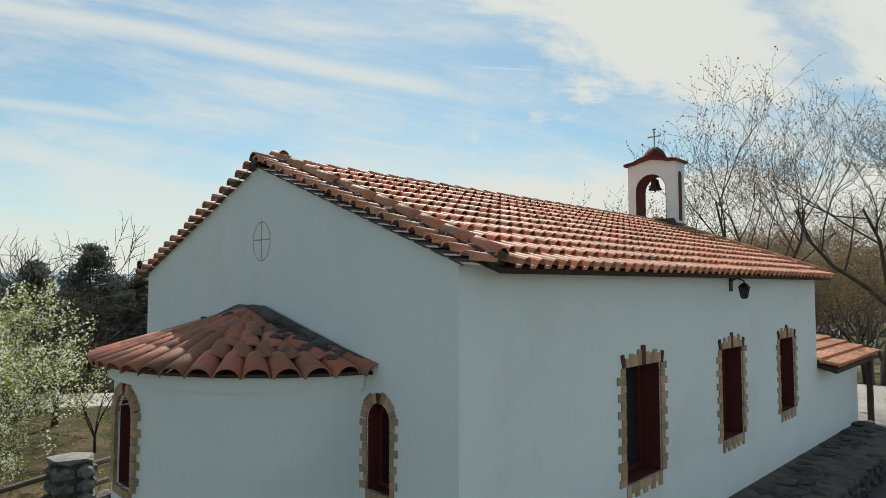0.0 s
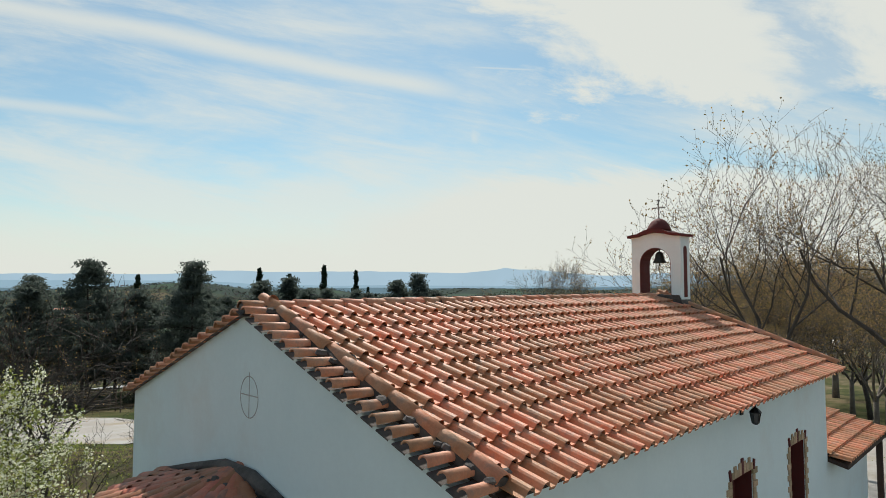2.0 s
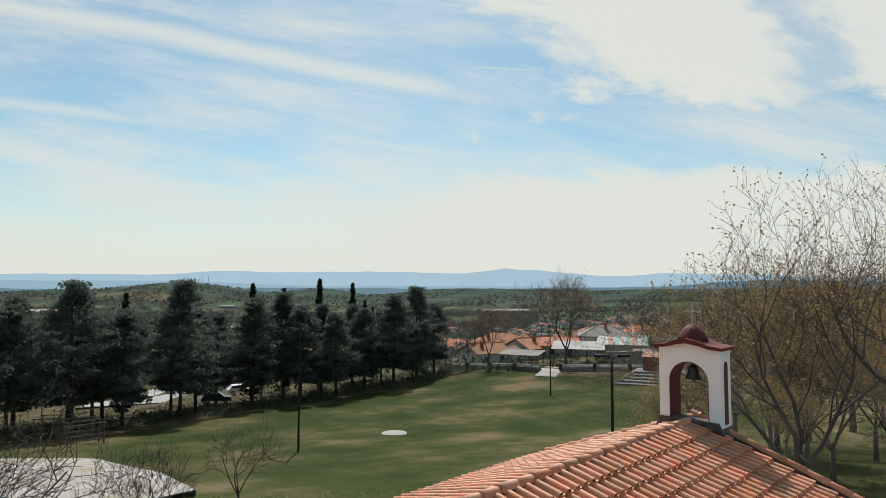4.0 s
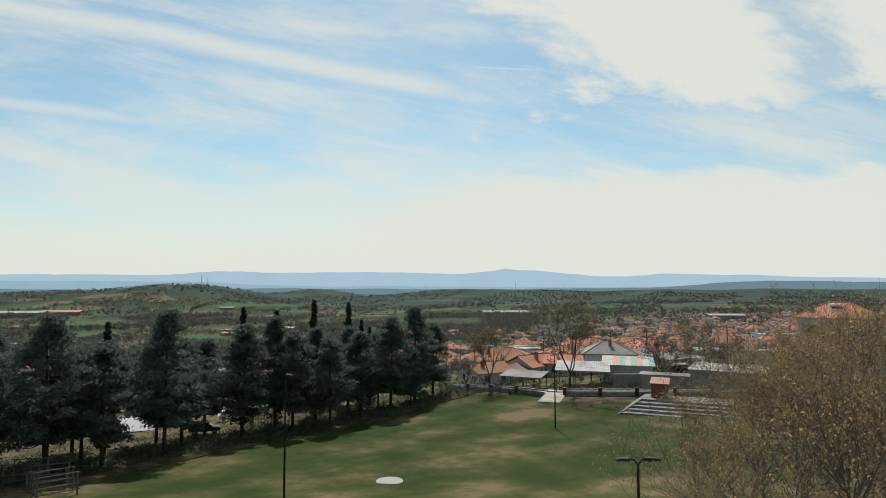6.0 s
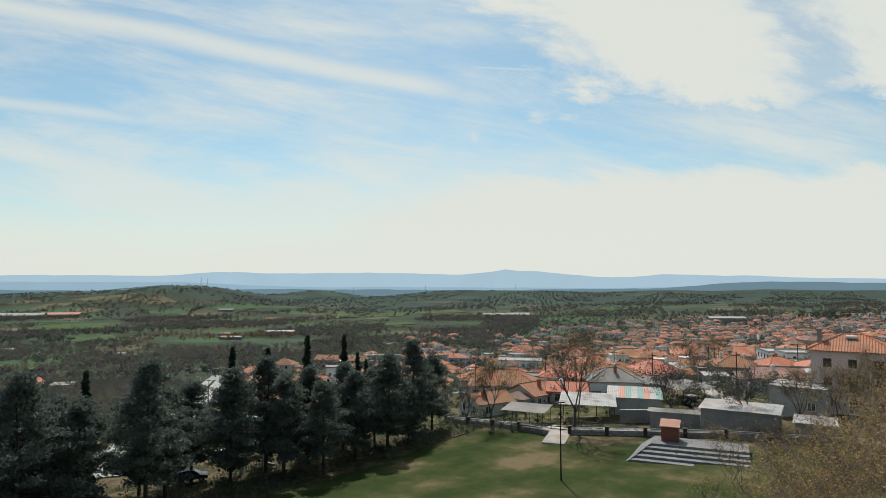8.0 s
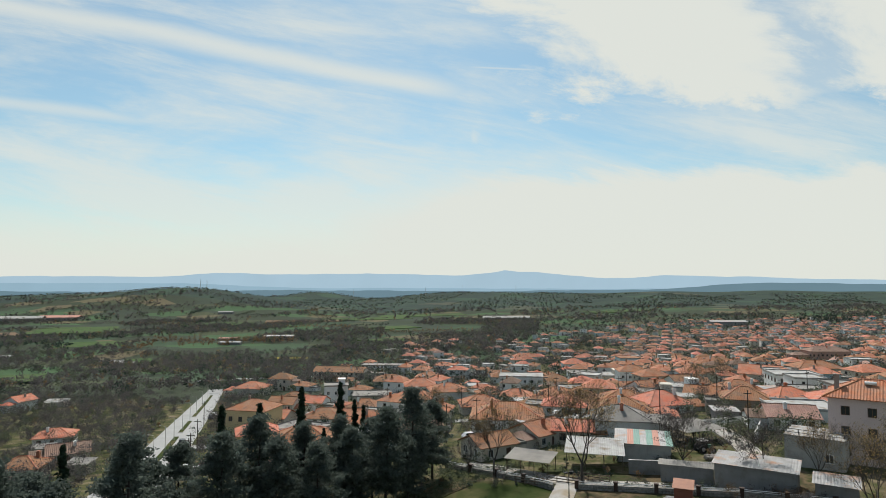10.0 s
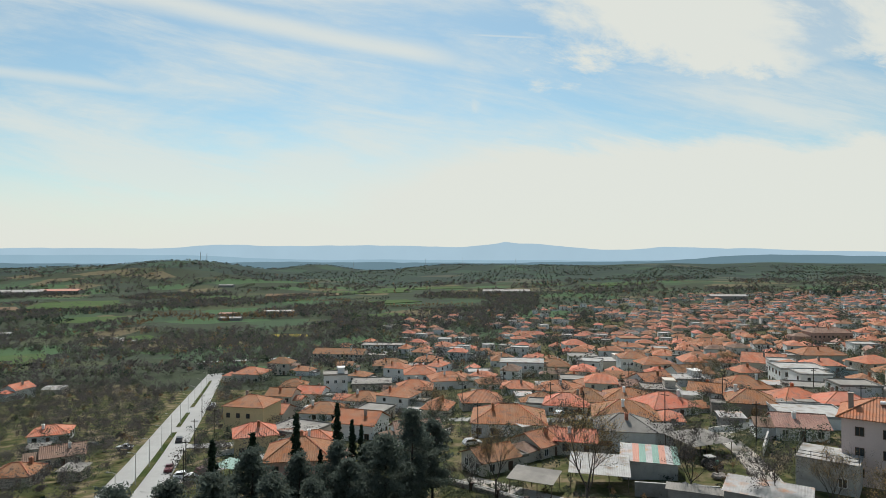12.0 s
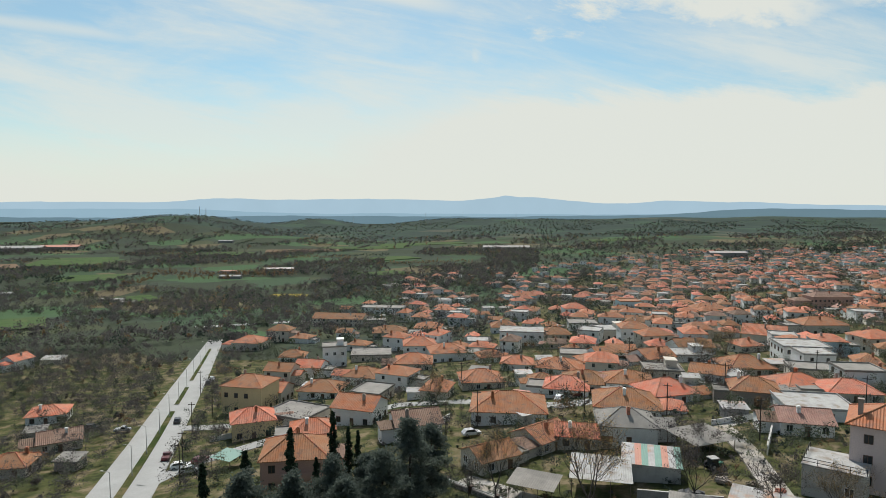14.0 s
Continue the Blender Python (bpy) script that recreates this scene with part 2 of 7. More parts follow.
# olive, bare and dark scrub greyed part-way towards haze, same near and far
SCRUB_OLIVE = leaf_material("olive_scrub", (0.108, 0.124, 0.076), (0.078, 0.094, 0.066), 0.3, 0.5, 0.02)
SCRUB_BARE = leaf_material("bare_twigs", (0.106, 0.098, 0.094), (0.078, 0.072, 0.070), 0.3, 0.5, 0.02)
SCRUB_RUST = leaf_material("rusty_twigs", (0.20, 0.130, 0.070), (0.16, 0.115, 0.070), 0.3, 0.45, 0.02)
SCRUB_DARK = leaf_material("dark_scrub", (0.034, 0.050, 0.042), (0.044, 0.060, 0.046), 0.25, 0.45, 0.02)
GLASS_DARK = material("window_glass", (0.03, 0.035, 0.04), 0.12, None, 0.4, 1, 4, 0, spec=0.6)


# ---------------------------------------------------------------- building kit
class Shape:
    """Collects vertices and faces of one mesh."""

    def __init__(self):
        self.v, self.f = [], []

    def add(self, verts, faces, m=None):
        k = len(self.v)
        self.v += [tuple(m @ Vector(p)) for p in verts] if m is not None else [tuple(p) for p in verts]
        self.f += [tuple(i + k for i in q) for q in faces]
        return self

    def box(self, x0, y0, z0, x1, y1, z1, m=None):
        return self.add([(x0, y0, z0), (x1, y0, z0), (x1, y1, z0), (x0, y1, z0), (x0, y0, z1), (x1, y0, z1), (x1, y1, z1), (x0, y1, z1)],
                        [(0, 3, 2, 1), (4, 5, 6, 7), (0, 1, 5, 4), (1, 2, 6, 5), (2, 3, 7, 6), (3, 0, 4, 7)], m)

    def prism(self, outline, y0, y1, m=None):
        """An outline in x and z, drawn out from y0 to y1."""
        n = len(outline)
        vs = [(x, y0, z) for x, z in outline] + [(x, y1, z) for x, z in outline]
        fs = [tuple(range(n)), tuple(range(2 * n - 1, n - 1, -1))]
        fs += [(i, i + n, (i + 1) % n + n, (i + 1) % n) for i in range(n)]
        return self.add(vs, fs, m)

    def tube(self, points, radii, n=6, closed=True):
        k = len(self.v)
        pts = [Vector(p) for p in points]
        side = None
        for i, p in enumerate(pts):
            d = (pts[min(i + 1, len(pts) - 1)] - pts[max(i - 1, 0)]).normalized()
            if side is None:
                side = d.orthogonal().normalized()
            side = (side - d * side.dot(d)).normalized()
            other = d.cross(side)
            for j in range(n):
                a = math.tau * j / n
                self.v.append(tuple(p + (side * math.cos(a) + other * math.sin(a)) * radii[i]))
        for i in range(len(pts) - 1):
            for j in range(n):
                a, b = k + i * n + j, k + i * n + (j + 1) % n
                self.f.append((a, b, b + n, a + n))
        if closed:
            self.f.append(tuple(k + j for j in range(n))[::-1])
            self.f.append(tuple(k + (len(pts) - 1) * n + j for j in range(n)))
        return self

    def lathe(self, profile, n=16, m=None):
        vs = [(r * math.cos(math.tau * j / n), r * math.sin(math.tau * j / n), z) for r, z in profile for j in range(n)]
        fs = [(i * n + j, i * n + (j + 1) % n, (i + 1) * n + (j + 1) % n, (i + 1) * n + j) for i in range(len(profile) - 1) for j in range(n)]
        fs.append(tuple(range(n))[::-1])
        fs.append(tuple((len(profile) - 1) * n + j for j in range(n)))
        return self.add(vs, fs, m)

    def mesh(self, name, mat, smooth=False):
        me = bpy.data.meshes.new(name)
        me.from_pydata(self.v, [], self.f)
        me.materials.append(mat)
        if smooth:
            me.polygons.foreach_set("use_smooth", [True] * len(me.polygons))
        me.update()
        return me


def part(name, shape, mat, parent=None, label="", smooth=False, at=None):
    me = shape if isinstance(shape, bpy.types.Mesh) else shape.mesh(name, mat, smooth)
    ob = new(name, me)
    ob.parent = parent
    if at is not None:
        ob.matrix_basis = at
    return tagged(ob, label)


def thing(name, at, label, category, group="", kind=""):
    ob = new(name)
    ob.empty_display_size = 0.2
    ob.matrix_basis = at
    return tagged(ob, label, category, group, kind)


def mesh_np(name, verts, quads, mat):
    """A mesh of many quads out of arrays."""
    me = bpy.data.meshes.new(name)
    nv, nq = len(verts), len(quads)
    me.vertices.add(nv)
    me.vertices.foreach_set("co", np.ascontiguousarray(verts, np.float32).ravel())
    me.loops.add(nq * 4)
    me.loops.foreach_set("vertex_index", np.ascontiguousarray(quads, np.int32).ravel())
    me.polygons.add(nq)
    me.polygons.foreach_set("loop_start", np.arange(nq, dtype=np.int32) * 4)
    me.materials.append(mat)
    me.update(calc_edges=True)
    return me


def leaf_mesh(name, centres, sizes, mat, rng, long=1.0):
    """Small four-cornered leaves or tufts at the centres, turned at random."""
    n = len(centres)
    a = rng.normal(size=(n, 3))
    a /= np.linalg.norm(a, axis=1)[:, None]
    b = np.cross(a, rng.normal(size=(n, 3)))
    b /= np.linalg.norm(b, axis=1)[:, None]
    s = np.broadcast_to(np.asarray(sizes, float), (n,))[:, None]
    a, b = a * s * long, b * s * rng.uniform(0.5, 1.0, (n, 1))
    c = np.cross(a, b)
    c = c / np.linalg.norm(c, axis=1)[:, None] * s * 0.25
    v = np.stack([centres - a, centres - b + c, centres + a, centres + b + c], 1).reshape(-1, 3)
    return mesh_np(name, v, np.arange(4 * n).reshape(-1, 4), mat)


CS, SN = math.cos(radians(44.465)), math.sin(radians(44.465))


def plan(s, l):
    """World x and y of a place s metres along the view and l metres to its right."""
    return s * CS + l * SN, s * SN - l * CS


S_KNOTS = [-80, -10, 15, 35, 60, 85, 110, 140, 175, 230, 300, 380, 660]
L_KNOTS = [-250, -60, 0, 60, 200, 400]
HEIGHTS = [
    [3, 3, 3, 3, 3, 3], [-2, -0.6, 0, 0, 0, 0], [-5, -2.5, -0.6, -0.8, -1, -1], [-9, -6, -4, -3, -2, -1],
    [-13, -8.5, -7.4, -5, -3, 0], [-16, -11, -8.4, -6, -3, 0], [-20, -14, -8.6, -5.6, -3, 1], [-23, -17.5, -11, -6.5, -4, 1],
    [-26, -21, -14, -9, -6, 0], [-30, -25, -20, -16, -11, -4], [-34, -30, -28, -26, -18, -10], [-38, -35, -34, -33, -28, -18],
    [-57, -57, -57, -57, -56, -38]]
# ---------------------------------------------------------------- ground
TERRAIN_S, TERRAIN_L, TERRAIN_Z = np.array(S_KNOTS, float), np.array(L_KNOTS, float), np.array(HEIGHTS, float)


def smooth_step(a, b, x):
    u = np.clip((x - a) / (b - a), 0, 1)
    return u * u * (3 - 2 * u)


def hill(s, l, s0, l0, rs, rl, h):
    return h * np.exp(-((s - s0) / rs) ** 2 - ((l - l0) / rl) ** 2)


def ground_z(s, l):
    """Height of the ground, for numbers or arrays."""
    s, l = np.asarray(s, float), np.asarray(l, float)
    i = np.clip(np.searchsorted(TERRAIN_S, s) - 1, 0, len(TERRAIN_S) - 2)
    j = np.clip(np.searchsorted(TERRAIN_L, l) - 1, 0, len(TERRAIN_L) - 2)
    u = np.clip((s - TERRAIN_S[i]) / (TERRAIN_S[i + 1] - TERRAIN_S[i]), 0, 1)
    v = np.clip((l - TERRAIN_L[j]) / (TERRAIN_L[j + 1] - TERRAIN_L[j]), 0, 1)
    z = TERRAIN_Z
    near = (z[i, j] * (1 - u) + z[i + 1, j] * u) * (1 - v) + (z[i, j + 1] * (1 - u) + z[i + 1, j + 1] * u) * v
    flat = smooth_step(17, 8, np.hypot(s - 5, (l - 1) * 0.95))          # the level place of the chapel
    near = near * (1 - flat) - 0.92 * flat
    far = -62 + smooth_step(700, 1700, s) * 12 * np.clip(l / 900, -0.2, 1.2)
    far = far + hill(s, l, 2250, -850, 380, 300, 66) + hill(s, l, 2350, -1280, 450, 330, 46) + hill(s, l, 2350, -1750, 450, 330, 26) + hill(s, l, 2800, -560, 300, 170, 46) + hill(s, l, 3000, 120, 520, 480, 51)
    far = far + hill(s, l, 3700, 1900, 600, 900, 34) + hill(s, l, 3700, 3200, 700, 900, 36) + hill(s, l, 3400, 900, 500, 400, 24) + hill(s, l, 3400, -2600, 700, 800, 30)
    far = far + smooth_step(1200, 2400, s) * 3 * (np.sin(s / 170 + l / 260) + np.sin(l / 97 - s / 310))
    t = smooth_step(640, 1000, s)
    return near * (1 - t) + far * t


def g(s, l, up=0.0):
    """A world point on the ground."""
    return Vector((*plan(s, l), float(ground_z(s, l)) + up))


def ground_material(name, cells, colours, rough=0.95, fine=8.0, relief=0.4):
    """Patches of several colours (fields, lawns, bare soil) with two scales of mottling."""
    m = material(name, colours[0], rough, colours[1], 0.8, cells * 2.2, fine, relief, bump_distance=0.05, spec=0.03, speckle=0.8)
    t = m.node_tree
    b = t.nodes["Principled BSDF"]
    tc = t.nodes.new("ShaderNodeTexCoord")
    warp = t.nodes.new("ShaderNodeTexNoise")
    warp.inputs["Scale"].default_value, warp.inputs["Detail"].default_value, warp.inputs["Roughness"].default_value = cells * 1.5, 9, 0.62
    t.links.new(tc.outputs["Object"], warp.inputs["Vector"])
    ramp = t.nodes.new("ShaderNodeValToRGB")
    ramp.color_ramp.elements[0].position, ramp.color_ramp.elements[1].position = 0.40, 0.64
    ramp.color_ramp.elements[0].color, ramp.color_ramp.elements[1].color = (*colours[0], 1), (*colours[-1], 1)
    for k, c in enumerate(colours[1:-1]):
        e = ramp.color_ramp.elements.new(0.40 + 0.24 * (k + 1) / (len(colours) - 1))
        e.color = (*c, 1)
    t.links.new(warp.outputs["Fac"], ramp.inputs[0])
    old = b.inputs["Base Color"].links[0].from_socket
    mixer = t.nodes.new("ShaderNodeMixRGB")
    mixer.inputs[0].default_value = 0.8
    t.links.new(old, mixer.inputs[1])
    t.links.new(ramp.outputs[0], mixer.inputs[2])
    t.links.new(mixer.outputs[0], b.inputs["Base Color"])
    return m


def field_material(name, els, cells=0.0105):
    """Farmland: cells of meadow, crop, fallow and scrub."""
    m = material(name, (0.07, 0.10, 0.03), 0.95, (0.05, 0.06, 0.03), 0.8, 0.02, 0.35, 0.5, bump_distance=0.6, spec=0.02)
    t = m.node_tree
    b = t.nodes["Principled BSDF"]
    tc = t.nodes.new("ShaderNodeTexCoord")
    mp = t.nodes.new("ShaderNodeMapping")
    mp.inputs["Scale"].default_value = (1.0, 1.0, 0.0)
    t.links.new(tc.outputs["Object"], mp.inputs["Vector"])
    vor = t.nodes.new("ShaderNodeTexVoronoi")
    vor.distance = "CHEBYCHEV"
    vor.inputs["Scale"].default_value = cells
    t.links.new(mp.outputs[0], vor.inputs["Vector"])
    ramp = t.nodes.new("ShaderNodeValToRGB")
    ramp.color_ramp.interpolation = "CONSTANT"
    ramp.color_ramp.elements[0].color, ramp.color_ramp.elements[1].position = (*els[0][1], 1), els[1][0]
    ramp.color_ramp.elements[1].color = (*els[1][1], 1)
    for p, c in els[2:]:
        ramp.color_ramp.elements.new(p).color = (*c, 1)
    sep = t.nodes.new("ShaderNodeSeparateColor")
    t.links.new(vor.outputs["Color"], sep.inputs[0])
    t.links.new(sep.outputs[0], ramp.inputs[0])
    mixer = t.nodes.new("ShaderNodeMixRGB")
    mixer.inputs[0].default_value = 0.72
    t.links.new(b.inputs["Base Color"].links[0].from_socket, mixer.inputs[1])
    t.links.new(ramp.outputs[0], mixer.inputs[2])
    t.links.new(mixer.outputs[0], b.inputs["Base Color"])
    return m


LAWN = ground_material("worn_lawn", 0.065, [(0.026, 0.041, 0.011), (0.037, 0.052, 0.016), (0.058, 0.062, 0.024), (0.096, 0.086, 0.040), (0.165, 0.124, 0.074)], fine=8.0)
SOIL = ground_material("dry_soil", 0.13, [(0.042, 0.050, 0.020), (0.070, 0.058, 0.034), (0.150, 0.106, 0.066), (0.046, 0.055, 0.020)], fine=3.0)
GARDEN = ground_material("rough_gardens", 0.16, [(0.036, 0.044, 0.020), (0.072, 0.078, 0.030), (0.125, 0.105, 0.060), (0.21, 0.165, 0.11)], fine=2.5)
# field greens cooled a little towards the valley's haze
FARMLAND = field_material("farmland", ((0.0, (0.044, 0.050, 0.045)), (0.30, (0.064, 0.114, 0.064)), (0.48, (0.050, 0.060, 0.056)), (0.64, (0.150, 0.118, 0.082)), (0.74, (0.054, 0.084, 0.060)), (0.88, (0.070, 0.074, 0.054))))
# far hills repeat the field cells, haze put in as bluer colours
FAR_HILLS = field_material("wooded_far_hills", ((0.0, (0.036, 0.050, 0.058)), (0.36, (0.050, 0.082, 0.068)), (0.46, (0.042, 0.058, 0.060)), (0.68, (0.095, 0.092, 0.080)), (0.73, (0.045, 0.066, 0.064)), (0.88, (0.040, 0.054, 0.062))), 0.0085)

s_lines = np.concatenate([np.arange(-90, -12, 6), np.arange(-12, 130, 2.0), np.arange(130, 420, 6), np.geomspace(420, 4900, 110)])
l_right = np.concatenate([np.arange(0, 60, 2.0), np.arange(60, 240, 6), np.geomspace(240, 4600, 70)])
l_lines = np.concatenate([-l_right[::-1], l_right[1:]])
GS, GL = np.meshgrid(s_lines, l_lines, indexing="ij")
GZ = ground_z(GS, GL)
ripple = np.sin(GS * 0.9 + GL * 0.4) * np.sin(GL * 0.7 - GS * 0.3) * 0.06 * smooth_step(16, 30, GS)
ground_verts = np.stack([GS * CS + GL * SN, GS * SN - GL * CS, GZ + ripple], -1).reshape(-1, 3)
ns, nl = GS.shape
idx = np.arange(ns * nl).reshape(ns, nl)
ground_quads = np.stack([idx[:-1, :-1], idx[:-1, 1:], idx[1:, 1:], idx[1:, :-1]], -1).reshape(-1, 4)
ground_mesh = mesh_np("ground", ground_verts, ground_quads[:, ::-1], LAWN)
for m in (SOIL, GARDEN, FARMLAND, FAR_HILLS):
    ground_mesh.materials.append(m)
mid_s = (GS[:-1, :-1] + GS[1:, 1:]).ravel() / 2
mid_l = (GL[:-1, :-1] + GL[1:, 1:]).ravel() / 2
wob = np.sin(mid_s * 0.35 + mid_l * 0.21) * 2 + np.sin(mid_l * 0.5 - mid_s * 0.17) * 1.5
slot = np.full(len(mid_s), 2)
slot[(mid_s < 112) & (mid_l < 36) & (mid_s > 22)] = 0
slot[(mid_s < 112) & (mid_l < np.interp(mid_s, [40, 62, 77, 88, 99, 110], [-50, -34.4, -25.4, -14.9, -5.2, 4.0]))] = 1
edge = np.interp(mid_l, [1, 16.9, 20.3, 42, 57], [124, 105.6, 105.7, 99, 91.5])
slot[(mid_l > 20) & (mid_l < 57) & (mid_s < 112) & (mid_s > edge - 5 - wob * 0.7)] = 1
slot[(mid_s < 24 + wob * 0.5)] = 1
slot[(mid_s > 300) & (mid_l < 0.22 * mid_s - 60 + wob * 4)] = 3
slot[mid_s > 900] = 3
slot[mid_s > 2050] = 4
ground_mesh.polygons.foreach_set("material_index", slot.astype(np.int32))
ground_mesh.polygons.foreach_set("use_smooth", [True] * len(ground_mesh.polygons))
ground = tagged(new("ground", ground_mesh), "worn green grass, dry soil and farmland falling away to a valley", "ground", kind="structure")


# far mountains, beyond the hills; haze is put into their glowing colour
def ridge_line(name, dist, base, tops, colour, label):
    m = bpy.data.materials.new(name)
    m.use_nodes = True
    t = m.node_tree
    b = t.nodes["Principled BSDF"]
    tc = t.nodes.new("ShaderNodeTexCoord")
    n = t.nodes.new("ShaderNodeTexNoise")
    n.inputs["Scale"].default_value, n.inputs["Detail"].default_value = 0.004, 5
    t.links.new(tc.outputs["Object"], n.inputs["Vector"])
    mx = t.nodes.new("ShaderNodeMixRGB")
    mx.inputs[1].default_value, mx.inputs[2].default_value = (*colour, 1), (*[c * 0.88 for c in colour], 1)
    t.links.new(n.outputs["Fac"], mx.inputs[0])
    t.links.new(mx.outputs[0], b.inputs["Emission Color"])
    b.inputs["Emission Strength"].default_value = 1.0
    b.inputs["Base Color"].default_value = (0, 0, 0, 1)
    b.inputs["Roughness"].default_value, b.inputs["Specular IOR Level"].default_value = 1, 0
    sh = Shape()
    vs, fs = [], []
    n_cols = 161
    for i in range(n_cols):
        a = radians(-50 + 100 * i / (n_cols - 1))
        z = tops(math.degrees(a))
        for k, (r, h) in enumerate(((1.0, base), (1.004, base + (z - base) * 0.55), (1.012, z), (1.03, base))):
            x, y = plan(dist * r * math.cos(a), dist * r * math.sin(a))
            vs.append((x, y, h))
        if i:
            for k in range(3):
                fs.append((4 * i - 4 + k, 4 * i + k, 4 * i + k + 1, 4 * i - 3 + k))
    sh.add(vs, fs)
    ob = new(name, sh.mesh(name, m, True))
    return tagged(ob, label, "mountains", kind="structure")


def wavy(a, amp, seed):
    return amp * sum(math.sin(a * f + seed * k) / k for k, f in enumerate((0.23, 0.41, 0.83, 1.7, 2.9), 1))


def peak(a, centre, width, height):
    return height * math.exp(-((a - centre) / width) ** 2)


def massif(a):
    z = 72 + wavy(a, 3, 1.7) + wavy(a * 2.3, 2.2, 0.9) + peak(a, 7.4, 4.2, 52) + peak(a, 5.6, 0.7, 17) + peak(a, 3.6, 1.6, 10) + peak(a, 20.0, 3.2, 22)
    return z + peak(a, -18.5, 4.5, 32) + peak(a, -9, 7, 34) + peak(a, -2, 4, 14) + peak(a, -29.5, 3.0, 10) - 20 * smooth_step(24, 40, a)


ridge_line("backdrop_mountains", 4620, -80, massif, (0.425, 0.590, 0.705), "mountain range on the horizon, painted pale blue with haze")
ridge_line("backdrop_foothills", 4380, -80, lambda a: 34 * smooth_step(-8, -24, a) + wavy(a, 3, 2.2), (0.33, 0.495, 0.605), "foothills before the mountains, painted hazy blue")
ridge_line("backdrop_wooded_ridge", 4200, -80, lambda a: -14 + wavy(a, 4, 4.4) + 46 * smooth_step(15, 27, a) + peak(a, 28, 4, 8), (0.165, 0.265, 0.320), "wooded ridge far beyond the town, painted blue-green with haze")

# ---------------------------------------------------------------- chapel
LEN, WID, EAVE, APEX = 10.7, 6.74, 3.16, 4.42
MID = WID / 2
SLOPE = (APEX - EAVE) / MID
chapel = thing("chapel", pose(0, 0, 0), "small white plastered chapel with red tiled roof", "chapel")
THICK = 0.45


def wall_with_openings(x0, x1, z0, top, holes, y0, y1):
    """A wall along x with square openings that go through, as one skin."""
    xs = sorted({x0, x1, *[h[0] for h in holes], *[h[1] for h in holes]})
    zs = sorted({z0, top, *[h[2] for h in holes], *[h[3] for h in holes]})
    return skin(xs, zs, lambda x, z: not any(h[0] < x < h[1] and h[2] < z < h[3] for h in holes), lambda x, z, k: (x, (y0, y1)[k], z))


def skin(us, vs_, solid, place):
    """A slab over a grid of cells, two-sided, closed round its edges and openings."""
    nu, nv = len(us), len(vs_)
    cell = [[solid((us[i] + us[i + 1]) / 2, (vs_[j] + vs_[j + 1]) / 2) for j in range(nv - 1)] for i in range(nu - 1)]
    verts = [place(us[i], vs_[j], k) for k in (0, 1) for i in range(nu) for j in range(nv)]
    at_ = lambda i, j, k: k * nu * nv + i * nv + j
    full = lambda i, j: 0 <= i < nu - 1 and 0 <= j < nv - 1 and cell[i][j]
    faces = []
    for i in range(nu - 1):
        for j in range(nv - 1):
            if not cell[i][j]:
                continue
            faces.append((at_(i, j, 0), at_(i + 1, j, 0), at_(i + 1, j + 1, 0), at_(i, j + 1, 0)))
            faces.append((at_(i, j + 1, 1), at_(i + 1, j + 1, 1), at_(i + 1, j, 1), at_(i, j, 1)))
            if not full(i, j - 1):
                faces.append((at_(i, j, 1), at_(i + 1, j, 1), at_(i + 1, j, 0), at_(i, j, 0)))
            if not full(i, j + 1):
                faces.append((at_(i, j + 1, 0), at_(i + 1, j + 1, 0), at_(i + 1, j + 1, 1), at_(i, j + 1, 1)))
            if not full(i - 1, j):
                faces.append((at_(i, j, 0), at_(i, j + 1, 0), at_(i, j + 1, 1), at_(i, j, 1)))
            if not full(i + 1, j):
                faces.append((at_(i + 1, j, 1), at_(i + 1, j + 1, 1), at_(i + 1, j + 1, 0), at_(i + 1, j, 0)))
    used = sorted({i for q in faces for i in q})
    order = {v: n for n, v in enumerate(used)}
    return Shape().add([verts[v] for v in used], [tuple(order[i] for i in q) for q in faces])


def band(outer, inner, y0, y1, m, closed=True):
    """A moulding between two outlines, as one ring."""
    n = len(outer)
    verts = [(x, y, z) for y in (y0, y1) for line in (outer, inner) for x, z in line]
    faces = []
    for k in range(n if closed else n - 1):
        a, b = k, (k + 1) % n
        o0, o1, i0, i1 = 0, 2 * n, n, 3 * n
        faces += [(o0 + a, o0 + b, i0 + b, i0 + a), (o1 + b, o1 + a, i1 + a, i1 + b), (o0 + b, o0 + a, o1 + a, o1 + b), (i0 + a, i0 + b, i1 + b, i1 + a)]
    return Shape().add(verts, faces, m)


WINDOWS = [(2.78, 3.66, 0.70, 2.03), (5.63, 6.48, 0.69, 2.03), (8.32, 9.16, 0.72, 2.02)]
part("side_wall", wall_with_openings(THICK, LEN - THICK, -1.2, EAVE, WINDOWS, 0, THICK), PLASTER, chapel)
part("side_wall", Shape().box(THICK, WID - THICK, -1.2, LEN - THICK, WID, EAVE), PLASTER, chapel)


def gable_outline(inset=0.0):
    return [(inset, -1.2), (WID - inset, -1.2), (WID - inset, EAVE), (MID, APEX), (inset, EAVE)]


def turned_y(m=Matrix.Identity(4)):
    """x of a drawing runs along world y."""
    return m @ Matrix(((0, 1, 0, 0), (1, 0, 0, 0), (0, 0, 1, 0), (0, 0, 0, 1)))


# the altar gable with an arched opening beside the apse
GW = (0.86, 1.20, 1.04, 1.70)


